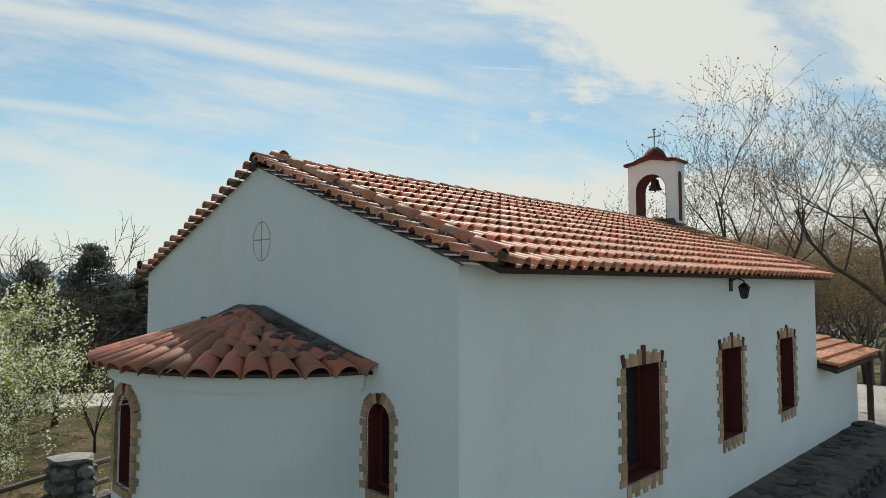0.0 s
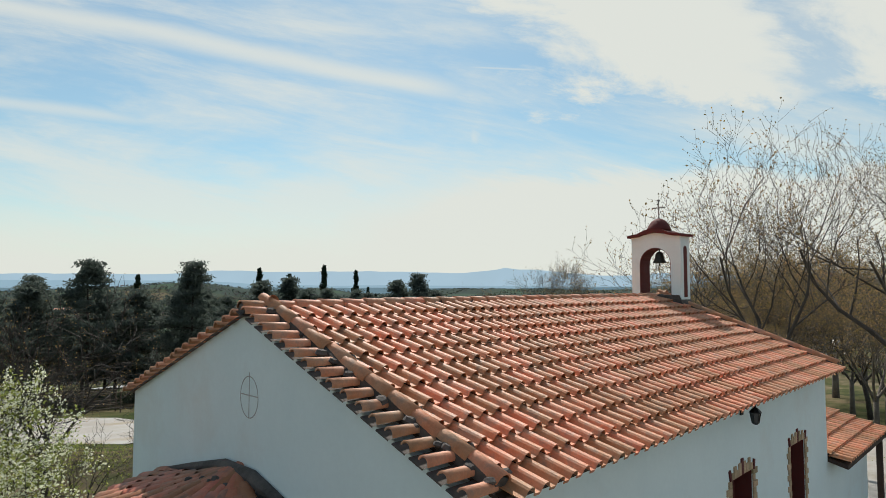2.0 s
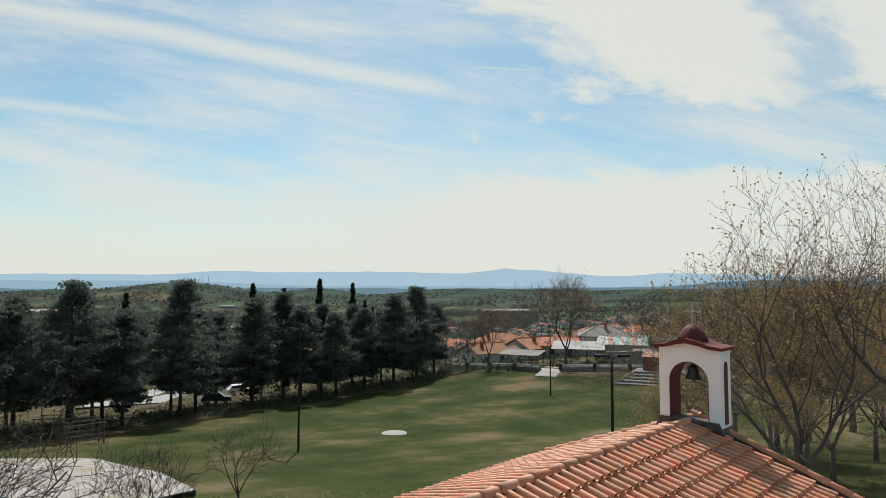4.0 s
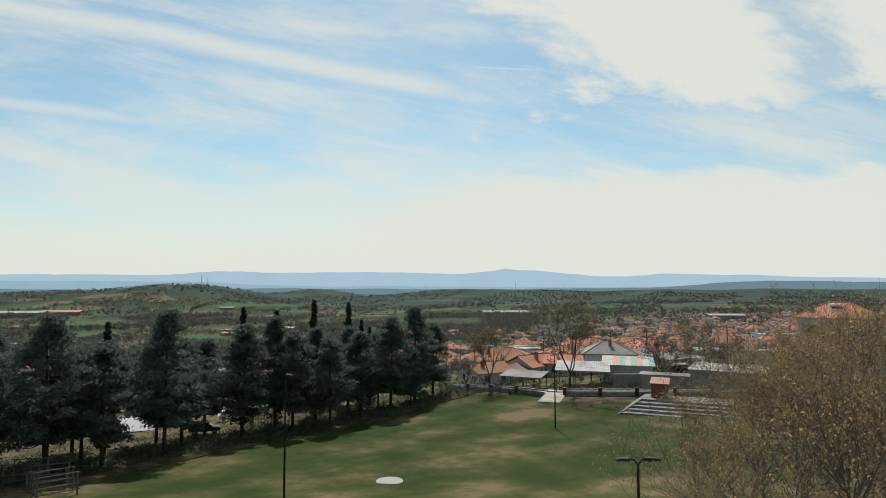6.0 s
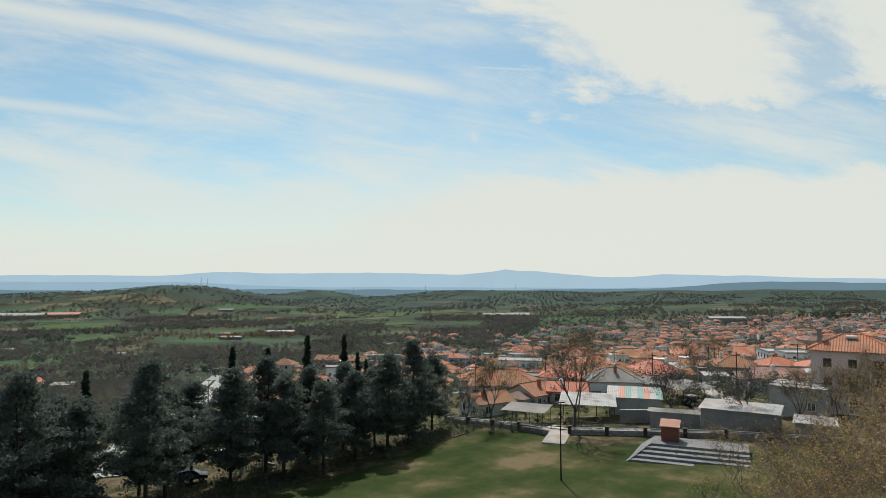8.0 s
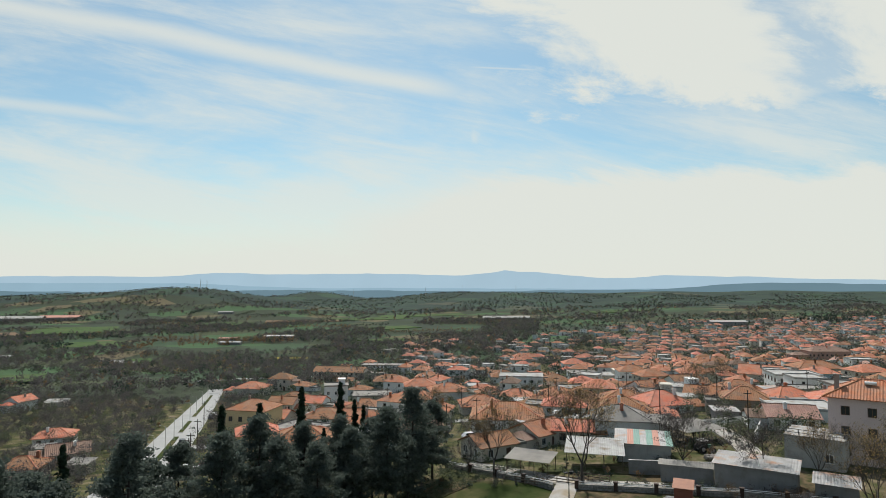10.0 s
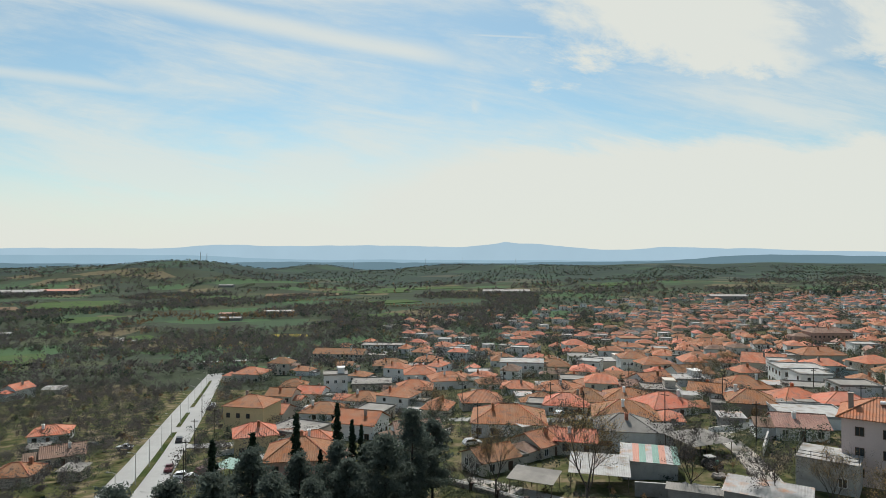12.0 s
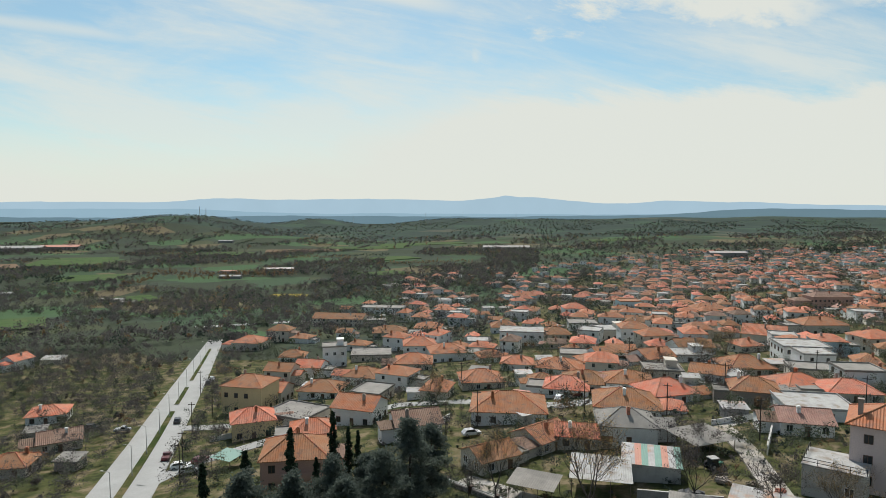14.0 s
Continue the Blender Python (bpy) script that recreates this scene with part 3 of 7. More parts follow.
def arch(x0, x1, z0, z1, n=9, grow=0.0):
    c, r = (x0 + x1) / 2, (x1 - x0) / 2 + grow
    pts = [(c - r, z0 - grow), (c - r, z1)]
    pts += [(c - r * math.cos(math.pi * k / n), z1 + r * math.sin(math.pi * k / n)) for k in range(1, n)]
    return pts + [(c + r, z1), (c + r, z0 - grow)]


def wall_with_arch(outline_left, outline_right, y0, y1, m):
    """Two closed outlines that meet above and below an arched opening."""
    sh = Shape()
    sh.prism(outline_left, y0, y1, m)
    sh.prism(outline_right, y0, y1, m)
    return sh


a = arch(*GW)
top_i = len(a) // 2
cx = (GW[0] + GW[1]) / 2
cz = a[top_i][1]
roof_at = EAVE + SLOPE * cx
left_part = [(0, -1.2), (cx, -1.2), (cx, GW[2])] + [a[0]] + a[1:top_i + 1] + [(cx, roof_at), (0, EAVE)]
right_part = [(cx, -1.2), (WID, -1.2), (WID, EAVE), (MID, APEX), (cx, roof_at)] + a[top_i:][0:] + [(cx, GW[2])]
part("gable_wall", wall_with_arch(left_part, right_part, 0, THICK, turned_y()), PLASTER, chapel)
part("gable_wall", Shape().prism(gable_outline(), LEN - THICK, LEN, turned_y()), PLASTER, chapel)
part("ceiling_boards", Shape().box(THICK, THICK, EAVE - 0.1, LEN - THICK, WID - THICK, EAVE - 0.05), DARK_WOOD, chapel)


def window_frame(width, height, mullions=1):
    sh = Shape()
    b = 0.06
    sh.box(0, 0, 0, width, 0.07, b).box(0, 0, height - b, width, 0.07, height)
    sh.box(0, 0, b, b, 0.07, height - b).box(width - b, 0, b, width, 0.07, height - b)
    for k in range(mullions):
        x = width * (k + 1) / (mullions + 1)
        sh.box(x - 0.03, 0.005, b, x + 0.03, 0.065, height - b)
    return sh


def jagged_stone(w, h, d, rng):
    """A cut stone with slightly uneven corners."""
    j = lambda: rng.uniform(-0.006, 0.006)
    q = [(x * w + j(), y * d, z * h + j()) for z in (0, 1) for x, y in ((0, 0), (1, 0), (1, 1), (0, 1))]
    return Shape().add(q, [(0, 3, 2, 1), (4, 5, 6, 7), (0, 1, 5, 4), (1, 2, 6, 5), (2, 3, 7, 6), (3, 0, 4, 7)])


rng = random.Random(4)
STONE_MESHES = [jagged_stone(1, 1, 1, rng).mesh("stone", STONE_TAN) for _ in range(5)]
RED_MESH = jagged_stone(1, 1, 1, rng).mesh("keystone", RED_PAINT)


def stone(parent, x, y, z, w, d, h, tilt=0.0, red=False):
    ob = new("keystone" if red else "stone", RED_MESH if red else rng.choice(STONE_MESHES))
    ob.parent = parent
    ob.matrix_basis = pose(x, y, z, 0, tilt, 0) @ Matrix.Diagonal((w, d, h, 1))
    return ob


for x0, x1, z0, z1 in WINDOWS:
    win = part("window", window_frame(x1 - x0, z1 - z0), RED_PAINT, chapel, "oxblood painted window frame", at=pose(x0, 0.26, z0))
    part("pane", Shape().box(0.05, 0.03, 0.05, x1 - x0 - 0.05, 0.036, z1 - z0 - 0.05), GLASS_DARK, win, "dark glass pane")
    part("reveal", band([(x0 - 0.002, z0 - 0.002), (x1 + 0.002, z0 - 0.002), (x1 + 0.002, z1 + 0.002), (x0 - 0.002, z1 + 0.002)], [(x0 + 0.012, z0 + 0.012), (x1 - 0.012, z0 + 0.012), (x1 - 0.012, z1 - 0.012), (x0 + 0.012, z1 - 0.012)], 0.012, 0.26, Matrix.Identity(4)),
         RED_PAINT, chapel, "oxblood painted window reveal")
    n = 14
    h = (z1 - z0) / n
    for k in range(n):
        for side in (0, 1):
            w = 0.10 if (k + side) % 2 else 0.17
            w += rng.uniform(-0.015, 0.02)
            x = x0 - w if side == 0 else x1
            stone(chapel, x, -0.012 - rng.uniform(0, 0.008), z0 + k * h + 0.004, w, 0.05, h - 0.008)
    m = 9
    w = (x1 - x0) / m
    for k in range(m):
        red = k == m // 2
        tall = 0.23 if red else (0.16 if k % 2 else 0.10) + rng.uniform(-0.02, 0.03)
        stone(chapel, x0 + k * w + 0.004, -0.013 - rng.uniform(0, 0.006), z1, w - 0.006, 0.05, tall, rng.uniform(-2, 2), red)
        stone(chapel, x0 + k * w + 0.004, -0.013 - rng.uniform(0, 0.006), z0 - (0.10 if k % 2 else 0.16), w - 0.006, 0.05, 0.10 if k % 2 else 0.16)
    for side in (0, 1):
        stone(chapel, x0 - 0.055 if side == 0 else x1 - 0.005, -0.022, z1 - 0.005, 0.055, 0.05, 0.15, -16 if side == 0 else 16, True)


def arched_surround(parent, x0, x1, z0, z1, m, stones=11, wide_by=1.0, mesh=None):
    """Stones up both sides and round the arch; drawn in x and z, then placed by m."""
    c, r = (x0 + x1) / 2, (x1 - x0) / 2
    n = 9
    h = (z1 - z0) / n
    for k in range(n):
        for side in (0, 1):
            w = ((0.07 if (k + side) % 2 else 0.13) + rng.uniform(-0.01, 0.015)) * wide_by
            ob = stone(parent, 0, 0, 0, 1, 1, 1)
            ob.matrix_basis = m @ pose(x0 - w if side == 0 else x1, -0.014, z0 + k * h) @ Matrix.Diagonal((w, 0.05, h - 0.008, 1))
    for k in range(stones):
        a = math.pi * (k + 0.5) / stones
        ob = stone(parent, 0, 0, 0, 1, 1, 1, 0, k == stones // 2)
        wide = math.pi * r / stones
        ob.matrix_basis = (m @ pose(c - r * math.cos(a), -0.015, z1 + r * math.sin(a)) @ pose(0, 0, 0, 0, math.degrees(a) - 90, 0)
                           @ Matrix.Translation((-wide / 2, 0, 0)) @ Matrix.Diagonal((wide * 1.25, 0.05, (0.13 + rng.uniform(-0.015, 0.02)) * wide_by, 1)))
    for k in range(4):
        ob = stone(parent, 0, 0, 0, 1, 1, 1)
        w = (x1 - x0) / 4
        ob.matrix_basis = m @ pose(x0 + k * w, -0.02, z0 - 0.08) @ Matrix.Diagonal((w - 0.006, 0.08, 0.08, 1))


gable_face = Matrix(((0, 1, 0, 0), (-1, 0, 0, 2 * cx), (0, 0, 1, 0), (0, 0, 0, 1)))      # drawings facing -x
arched_surround(chapel, *GW, gable_face, 11, 0.72)
lin = band(arch(*GW), arch(GW[0] + 0.012, GW[1] - 0.012, GW[2] + 0.012, GW[3]), 0.01, 0.20, turned_y())
part("reveal", lin, RED_PAINT, chapel, "dark oxblood reveal")
gwin = part("window", Shape().prism(arch(GW[0], GW[1], GW[2], GW[3]), 0.20, 0.24, turned_y()), GLASS_DARK, chapel, "dark arched window pane")
fr = Shape()
o, i = arch(GW[0], GW[1], GW[2], GW[3]), arch(GW[0] + 0.05, GW[1] - 0.05, GW[2] + 0.05, GW[3])
for (p, q), (r_, s_) in zip(zip(o, o[1:] + o[:1]), zip(i, i[1:] + i[:1])):
    fr.prism([p, q, s_, r_], 0.14, 0.20, turned_y())
fr.prism([(cx - 0.02, GW[2]), (cx + 0.02, GW[2]), (cx + 0.02, GW[3] + 0.2), (cx - 0.02, GW[3] + 0.2)], 0.15, 0.19, turned_y())
part("window_frame", fr, RED_PAINT, gwin, "oxblood window frame")

# faint incised cross in an oval on the gable
sh = Shape()
N = 28
ring = [(0.0, 3.24 + 0.20 * math.cos(math.tau * k / N), 3.50 + 0.235 * math.sin(math.tau * k / N)) for k in range(N + 1)]
sh.tube(ring, [0.006] * (N + 1), 5, False)
sh.tube([(0.0, 3.24, 3.26), (0.0, 3.24, 3.78)], [0.007] * 2, 5).tube([(0.0, 3.04, 3.52), (0.0, 3.44, 3.52)], [0.007] * 2, 5)
part("gable_cross", sh, CONCRETE, chapel, "weathered grey cross in an oval ring")

# ------------------------------------------------ tiles
PITCH, COURSE = 0.205, 0.354


def tile_mesh(mat, lift=0.058):
    """One roll tile: a half-round roll and a flat pan, thick at its lower edge. x across, y up the slope."""
    prof = [(-0.100, 0.010), (-0.088, -0.006), (-0.012, -0.006), (0.0, 0.016), (0.010, 0.042), (0.026, 0.058), (0.050, 0.064), (0.074, 0.058), (0.090, 0.042), (0.102, 0.010)]
    n = len(prof)
    vs = [(x, 0.0, z + lift) for x, z in prof] + [(x, 0.40, z) for x, z in prof] + [(x, 0.004, z + lift - 0.014 - (0.016 if x < 0.002 else 0)) for x, z in prof]
    fs = [(i, i + 1, i + 1 + n, i + n) for i in range(n - 1)] + [(i + 2 * n, i + 1 + 2 * n, i + 1, i) for i in range(n - 1)]
    return Shape().add(vs, fs).mesh("roof_tile", mat, False)


def half_round(length, r0, r1, mat, name="ridge_tile", n=8, thick=0.018):
    """A half-round cap tile along y, wider at its near end."""
    vs, fs = [], []
    for y, r in ((0, r0), (length, r1), (0, r0 - thick)):
        vs += [(r * math.cos(math.pi * k / n), y, r * math.sin(math.pi * k / n)) for k in range(n + 1)]
    m = n + 1
    fs += [(k + 1, k, k + m, k + 1 + m) for k in range(n)] + [(k, k + 1, k + 1 + 2 * m, k + 2 * m) for k in range(n)]
    return Shape().add(vs, fs).mesh(name, mat, True)


roof = part("roof", Shape().prism([(-0.25, EAVE - 0.25 * SLOPE + 0.005), (MID, APEX - 0.02), (WID + 0.34, EAVE - 0.34 * SLOPE - 0.02), (WID + 0.34, EAVE - 0.34 * SLOPE + 0.06), (MID, APEX + 0.07), (-0.25, EAVE - 0.25 * SLOPE + 0.055)],
            0.24, LEN + 0.24, turned_y()), DARK_WOOD, chapel, "dark timber roof deck under the tiles")
ANGLE = math.degrees(math.atan(SLOPE))
LOW = Vector((0, -0.38, EAVE - 0.38 * SLOPE + 0.075))
ROWS, COLS = 11, 50
near_frame = pose(0, LOW.y, LOW.z, ANGLE, 0, 0)
TILE = tile_mesh(TERRACOTTA)
tile_rng = random.Random(11)


def tile_at(c, r):
    return near_frame @ pose(0.36 + c * PITCH, r * COURSE + tile_rng.uniform(-0.008, 0.008), tile_rng.uniform(0, 0.006), tile_rng.uniform(-0.8, 0.8), tile_rng.uniform(-1.2, 1.2), tile_rng.uniform(-0.8, 0.8))


def joined(name, base, poses, mat, parent, smooth=False):
    """Many copies of one mesh joined into one part."""
    bv = np.array([v.co for v in base.vertices])
    sh_v, sh_f, k = [], [], 0
    polys = [tuple(p.vertices) for p in base.polygons]
    for m in poses:
        a = np.array(m)
        sh_v.append(bv @ a[:3, :3].T + a[:3, 3])
        sh_f += [tuple(i + k for i in p) for p in polys]
        k += len(bv)
    me = bpy.data.meshes.new(name)
    me.from_pydata(np.concatenate(sh_v).tolist(), [], sh_f)
    me.materials.append(mat)
    if smooth:
        me.polygons.foreach_set("use_smooth", [True] * len(me.polygons))
    ob = part(name, me, mat, parent)
    return tagged(ob, kind="stuff")


far_poses = []
for c in range(COLS):
    for r in range(ROWS):
        m = tile_at(c, r)
        if c < 27:
            part("roof_tile", TILE, None, roof, at=m)
        else:
            far_poses.append(m)
joined("roof_tiles", TILE, far_poses, TERRACOTTA_JOINED, roof)
mirror = Matrix.Translation((LEN, WID, 0)) @ pose(0, 0, 0, 0, 0, 180)
joined("roof_tiles", TILE, [mirror @ tile_at(c, r) for c in range(COLS) for r in range(ROWS)], TERRACOTTA_JOINED, roof)
# ridge caps
RIDGE = half_round(0.42, 0.098, 0.074, TERRACOTTA)
VERGE_CAP = half_round(0.40, 0.088, 0.066, TERRACOTTA, "verge_cap_tile")
x = -0.06
while x < 10.3:
    part("ridge_tile", RIDGE, None, roof, at=pose(x, MID + tile_rng.uniform(-0.01, 0.01), APEX + 0.085, tile_rng.uniform(-1, 2), 0, -90 + tile_rng.uniform(-2, 2)) )
    x += 0.36
# mortar bed under ridge and verge
part("mortar", Shape().tube([(-0.05, MID, APEX + 0.07), (10.4, MID, APEX + 0.07)], [0.075, 0.075], 8), MORTAR, roof)
slope_len = math.hypot(MID + 0.3, (MID + 0.3) * SLOPE)
for side in (0, 1):
    for end in (0, 1):
        # cap tiles up the verge
        base = Matrix.Identity(4) if side == 0 else Matrix.Translation((0, WID, 0)) @ Matrix.Diagonal((1, -1, 1, 1))
        vx = 0.30 if end == 0 else LEN + 0.06
        f = pose(vx, -0.22, EAVE - 0.22 * SLOPE + 0.145, ANGLE, 0, 0)
        n_caps = 11
        for k in range(n_caps):
            if side == 0:
                m = f @ pose(tile_rng.uniform(-0.012, 0.012), k * (slope_len / n_caps), 0.0, 2, 0, tile_rng.uniform(-3, 3))
            else:
                m = pose(vx, WID + 0.22, EAVE - 0.22 * SLOPE + 0.145, -ANGLE, 0, 0) @ pose(0, -k * (slope_len / n_caps), 0, -2, 0, 180 + tile_rng.uniform(-3, 3))
            part("verge_cap_tile", VERGE_CAP, None, roof, at=m)
        bed = Shape()
        y0, y1 = (-0.2, MID) if side == 0 else (WID + 0.2, MID)
        bed.tube([(vx, y0, EAVE - 0.2 * SLOPE + 0.10), (vx, y1, APEX + 0.10)], [0.092, 0.092], 7)
        for k in range(46 if end == 0 else 0):
            u, q = tile_rng.random(), tile_rng.uniform(0.5, 1.4)
            bed.lathe([(0.0, -0.03 * q), (0.055 * q, 0.0), (0.04 * q, 0.03 * q), (0.0, 0.04 * q)], 6, pose(vx + tile_rng.choice((-0.10, 0.11)) + tile_rng.uniform(-0.04, 0.04), y0 + (y1 - y0) * u, EAVE - 0.2 * SLOPE + (APEX - EAVE + 0.2 * SLOPE) * u + 0.125, tile_rng.uniform(-20, 20), tile_rng.uniform(-20, 20), 0))
        part("mortar", bed, MORTAR, roof)
# short tiles across the near verge, rolls lying along the ridge
VERGE = half_round(0.36, 0.066, 0.056, TERRACOTTA, "verge_tile", 8)
PAN = Shape().add([(-0.09, 0, 0.0), (0.09, 0, 0.0), (0.09, 0.36, 0), (-0.09, 0.36, 0), (-0.09, 0, -0.016), (0.09, 0, -0.016)], [(0, 1, 2, 3), (4, 5, 1, 0)]).mesh("verge_pan", MORTAR)
for side in (0, 1):
    n_v = 17
    for k in range(n_v):
        d = -0.26 + (MID + 0.24) * (k + 0.5) / n_v
        y = d if side == 0 else WID - d
        z = EAVE + d * SLOPE + (0.085 if side == 0 else 0.05)
        lean = ANGLE if side == 0 else -ANGLE
        # a tile drawn along y is laid along x
        m = pose(-0.10 + tile_rng.uniform(-0.02, 0.012), y, z, lean, 0, 0) @ pose(0, 0, 0.012, 0, 2.0, 0) @ pose(0, 0, 0, 0, 0, -90)
        part("verge_tile", VERGE, None, roof, at=m)
        part("verge_pan", PAN, None, roof, at=pose(-0.08, y + (0.105 if side == 0 else -0.105), z - 0.012, lean, 0, 0) @ pose(0, 0, 0, 0, 0, -90))

# ------------------------------------------------ bell tower on the far gable
TX0, TX1, TY0, TY1, TZ0, TZ1 = 10.42, 10.90, MID - 0.62, MID + 0.59, 4.0, 5.92
belfry = part("belfry", Shape().box(TX0, TY0, TZ0, TX1, TY1, 4.42), PLASTER, chapel, "white plastered bell tower with red arches")
AO = (MID - 0.385, MID + 0.385, 4.42, 5.27)
a = arch(*AO, 12)
ti = len(a) // 2
lp = [(TY0, 4.42), a[0]] + a[1:ti + 1] + [(MID, TZ1 + 0.09), (MID - 0.25, TZ1 + 0.05), (MID - 0.42, TZ1), (TY0, TZ1 - 0.01)]
rp = [(TY1, 4.42), (TY1, TZ1 - 0.01), (MID + 0.42, TZ1), (MID + 0.25, TZ1 + 0.05), (MID, TZ1 + 0.09)] + a[ti:]
part("arch_wall", Shape().prism(lp, TX0, TX1, turned_y()).prism(rp, TX0, TX1, turned_y()), PLASTER, belfry)
lining = band(a, arch(AO[0] + 0.012, AO[1] - 0.012, AO[2], AO[3], 12), TX0 - 0.004, TX1 + 0.004, turned_y(), False)
part("arch_lining", lining, RED_PAINT, belfry, "oxblood painted arch lining")
for y in (TY0 - 0.004, TY1 - 0.008):
    cxx = (TX0 + TX1) / 2
    part("side_niche", Shape().prism(arch(cxx - 0.09, cxx + 0.09, 4.50, 5.60), y, y + 0.012), RED_PAINT, belfry, "oxblood painted side niche")
cap = Shape()
o = [(TY0 - 0.06, TZ1 - 0.02), (TY0 - 0.06, TZ1 + 0.04), (MID - 0.40, TZ1 + 0.075), (MID - 0.22, TZ1 + 0.15), (MID, TZ1 + 0.19), (MID + 0.22, TZ1 + 0.15), (MID + 0.40, TZ1 + 0.075), (TY1 + 0.06, TZ1 + 0.04), (TY1 + 0.06, TZ1 - 0.02),
     (MID + 0.42, TZ1 + 0.005), (MID + 0.25, TZ1 + 0.055), (MID, TZ1 + 0.095), (MID - 0.25, TZ1 + 0.055), (MID - 0.42, TZ1 + 0.005)]
cap.prism(o, TX0 - 0.11, TX1 + 0.11, turned_y())
part("cornice", cap, RED_PAINT, belfry, "curved dark red cornice")
cyx, cyy = (TX0 + TX1) / 2, MID
part("dome", Shape().lathe([(0.29, 0), (0.27, 0.06), (0.23, 0.14), (0.17, 0.22), (0.09, 0.28), (0.02, 0.30)], 18, pose(cyx, cyy, TZ1 + 0.15)), RED_PAINT, belfry, "dark red dome", True)
cr = Shape()
z = TZ1 + 0.42
cr.box(cyx - 0.008, cyy - 0.014, z, cyx + 0.008, cyy + 0.014, z + 0.46)
cr.box(cyx - 0.007, cyy - 0.13, z + 0.27, cyx + 0.007, cyy + 0.13, z + 0.295)
for dy, dz in ((0.13, 0.282), (-0.13, 0.282), (0, 0.46)):
    for k in (-1, 1):
        cr.box(cyx - 0.008, cyy + dy - 0.022 + k * 0.018, z + dz - 0.018, cyx + 0.008, cyy + dy + 0.022 + k * 0.018, z + dz + 0.018)
part("cross", cr, CONCRETE, belfry, "thin pale metal cross")
bell = Shape().lathe([(0.20, 0.0), (0.19, 0.03), (0.15, 0.09), (0.125, 0.18), (0.11, 0.27), (0.065, 0.315), (0.015, 0.325)], 18, pose(cyx, cyy, 5.30) @ Matrix.Diagonal((0.8, 0.8, 0.85, 1)))
bell.tube([(cyx, cyy, 5.55), (cyx, cyy, 5.66)], [0.015, 0.015], 6).tube([(cyx, cyy, 5.34), (cyx, cyy, 5.24)], [0.012, 0.025], 6)
part("bell", bell, BRONZE, belfry, "dark bronze bell", True)
part("mortar", Shape().prism([(MID - 0.70, APEX - 0.14), (MID + 0.70, APEX - 0.14), (MID + 0.57, APEX + 0.13), (MID - 0.57, APEX + 0.13)], TX0 - 0.05, TX1 + 0.03, turned_y()), MORTAR, belfry)

# ------------------------------------------------ apse
APSE_R, APSE_CX = 2.20, 0.75
A_MAX = math.asin(2.07 / APSE_R)


def apse_point(a, r, z):
    return (APSE_CX - r * math.cos(a), MID + r * math.sin(a), z)


apse = part("apse", Shape(), PLASTER, chapel, "round white apse under a tiled half cone")
N = 40


def apse_solid(a, z):
    half = 0.225
    u = abs(a) * APSE_R / half
    return not (u < 1 and 0.90 < z < 1.62 + half * math.sqrt(max(0, 1 - u * u)))


angles = sorted([-A_MAX + 2 * A_MAX * k / N for k in range(N + 1) if abs(-A_MAX + 2 * A_MAX * k / N) > 0.115] + [0.1023 * k / 6 for k in range(-6, 7)])
levels_ = [-1.2, 0.2, 0.90, 1.3, 1.62] + [1.62 + 0.225 * k / 8 for k in range(1, 9)] + [2.12]
part("apse_wall", skin(angles, levels_, apse_solid, lambda a, z, k: apse_point(a, APSE_R - 0.3 * k, z)), PLASTER, apse)
part("apse_cornice", skin([-A_MAX + 2 * A_MAX * k / N for k in range(N + 1)], [1.98, 2.14], lambda a, z: True, lambda a, z, k: apse_point(a, APSE_R + 0.07 * (1 - k), z)), PLASTER, apse)
face = Matrix(((0, 1, 0, APSE_CX - APSE_R), (-1, 0, 0, MID), (0, 0, 1, 0), (0, 0, 0, 1)))
arched_surround(apse, -0.225, 0.225, 0.90, 1.62, face @ pose(0, -0.01, 0))
aw = part("window", Shape().prism(arch(-0.225, 0.225, 0.90, 1.62), 0.18, 0.2, face), GLASS_DARK, apse, "dark arched window pane")
part("reveal", band(arch(-0.228, 0.228, 0.897, 1.62), arch(-0.21, 0.21, 0.91, 1.62), 0.03, 0.2, face), RED_PAINT, apse, "oxblood painted reveal")
# half-cone roof
# aged, stained clay; its base is also darkened for the apse's shading
AGED_SHADED_CLAY = material("aged_clay", (0.40, 0.135, 0.070), 0.70, (0.48, 0.22, 0.13), 0.8, 3.0, 40, 0.3, piece=0.28, stain=(0.12, 0.085, 0.07), stain_scale=3.0, stain_amount=0.7)
TOP = Vector((-0.02, MID + 0.05, 2.62))
EZ, ER = 2.15, APSE_R + 0.13
deck = Shape()
vs = [tuple(TOP)] + [apse_point(-A_MAX * 1.07 + 2.14 * A_MAX * k / N, ER, EZ) for k in range(N + 1)] + [apse_point(-A_MAX * 1.07 + 2.14 * A_MAX * k / N, ER, EZ - 0.03) for k in range(N + 1)]
vs = [(min(x, 0.0), y, z) for x, y, z in vs]
deck.add(vs, [(0, k + 2, k + 1) for k in range(N)] + [(k + 1, k + 2, k + 2 + N + 1, k + 1 + N + 1) for k in range(N)])
apse_roof = part("apse_roof", deck, MORTAR, apse, "half-cone of clay tiles, mortared at the wall")
BARREL = half_round(0.46, 0.130, 0.102, AGED_SHADED_CLAY, "barrel_tile", 8)
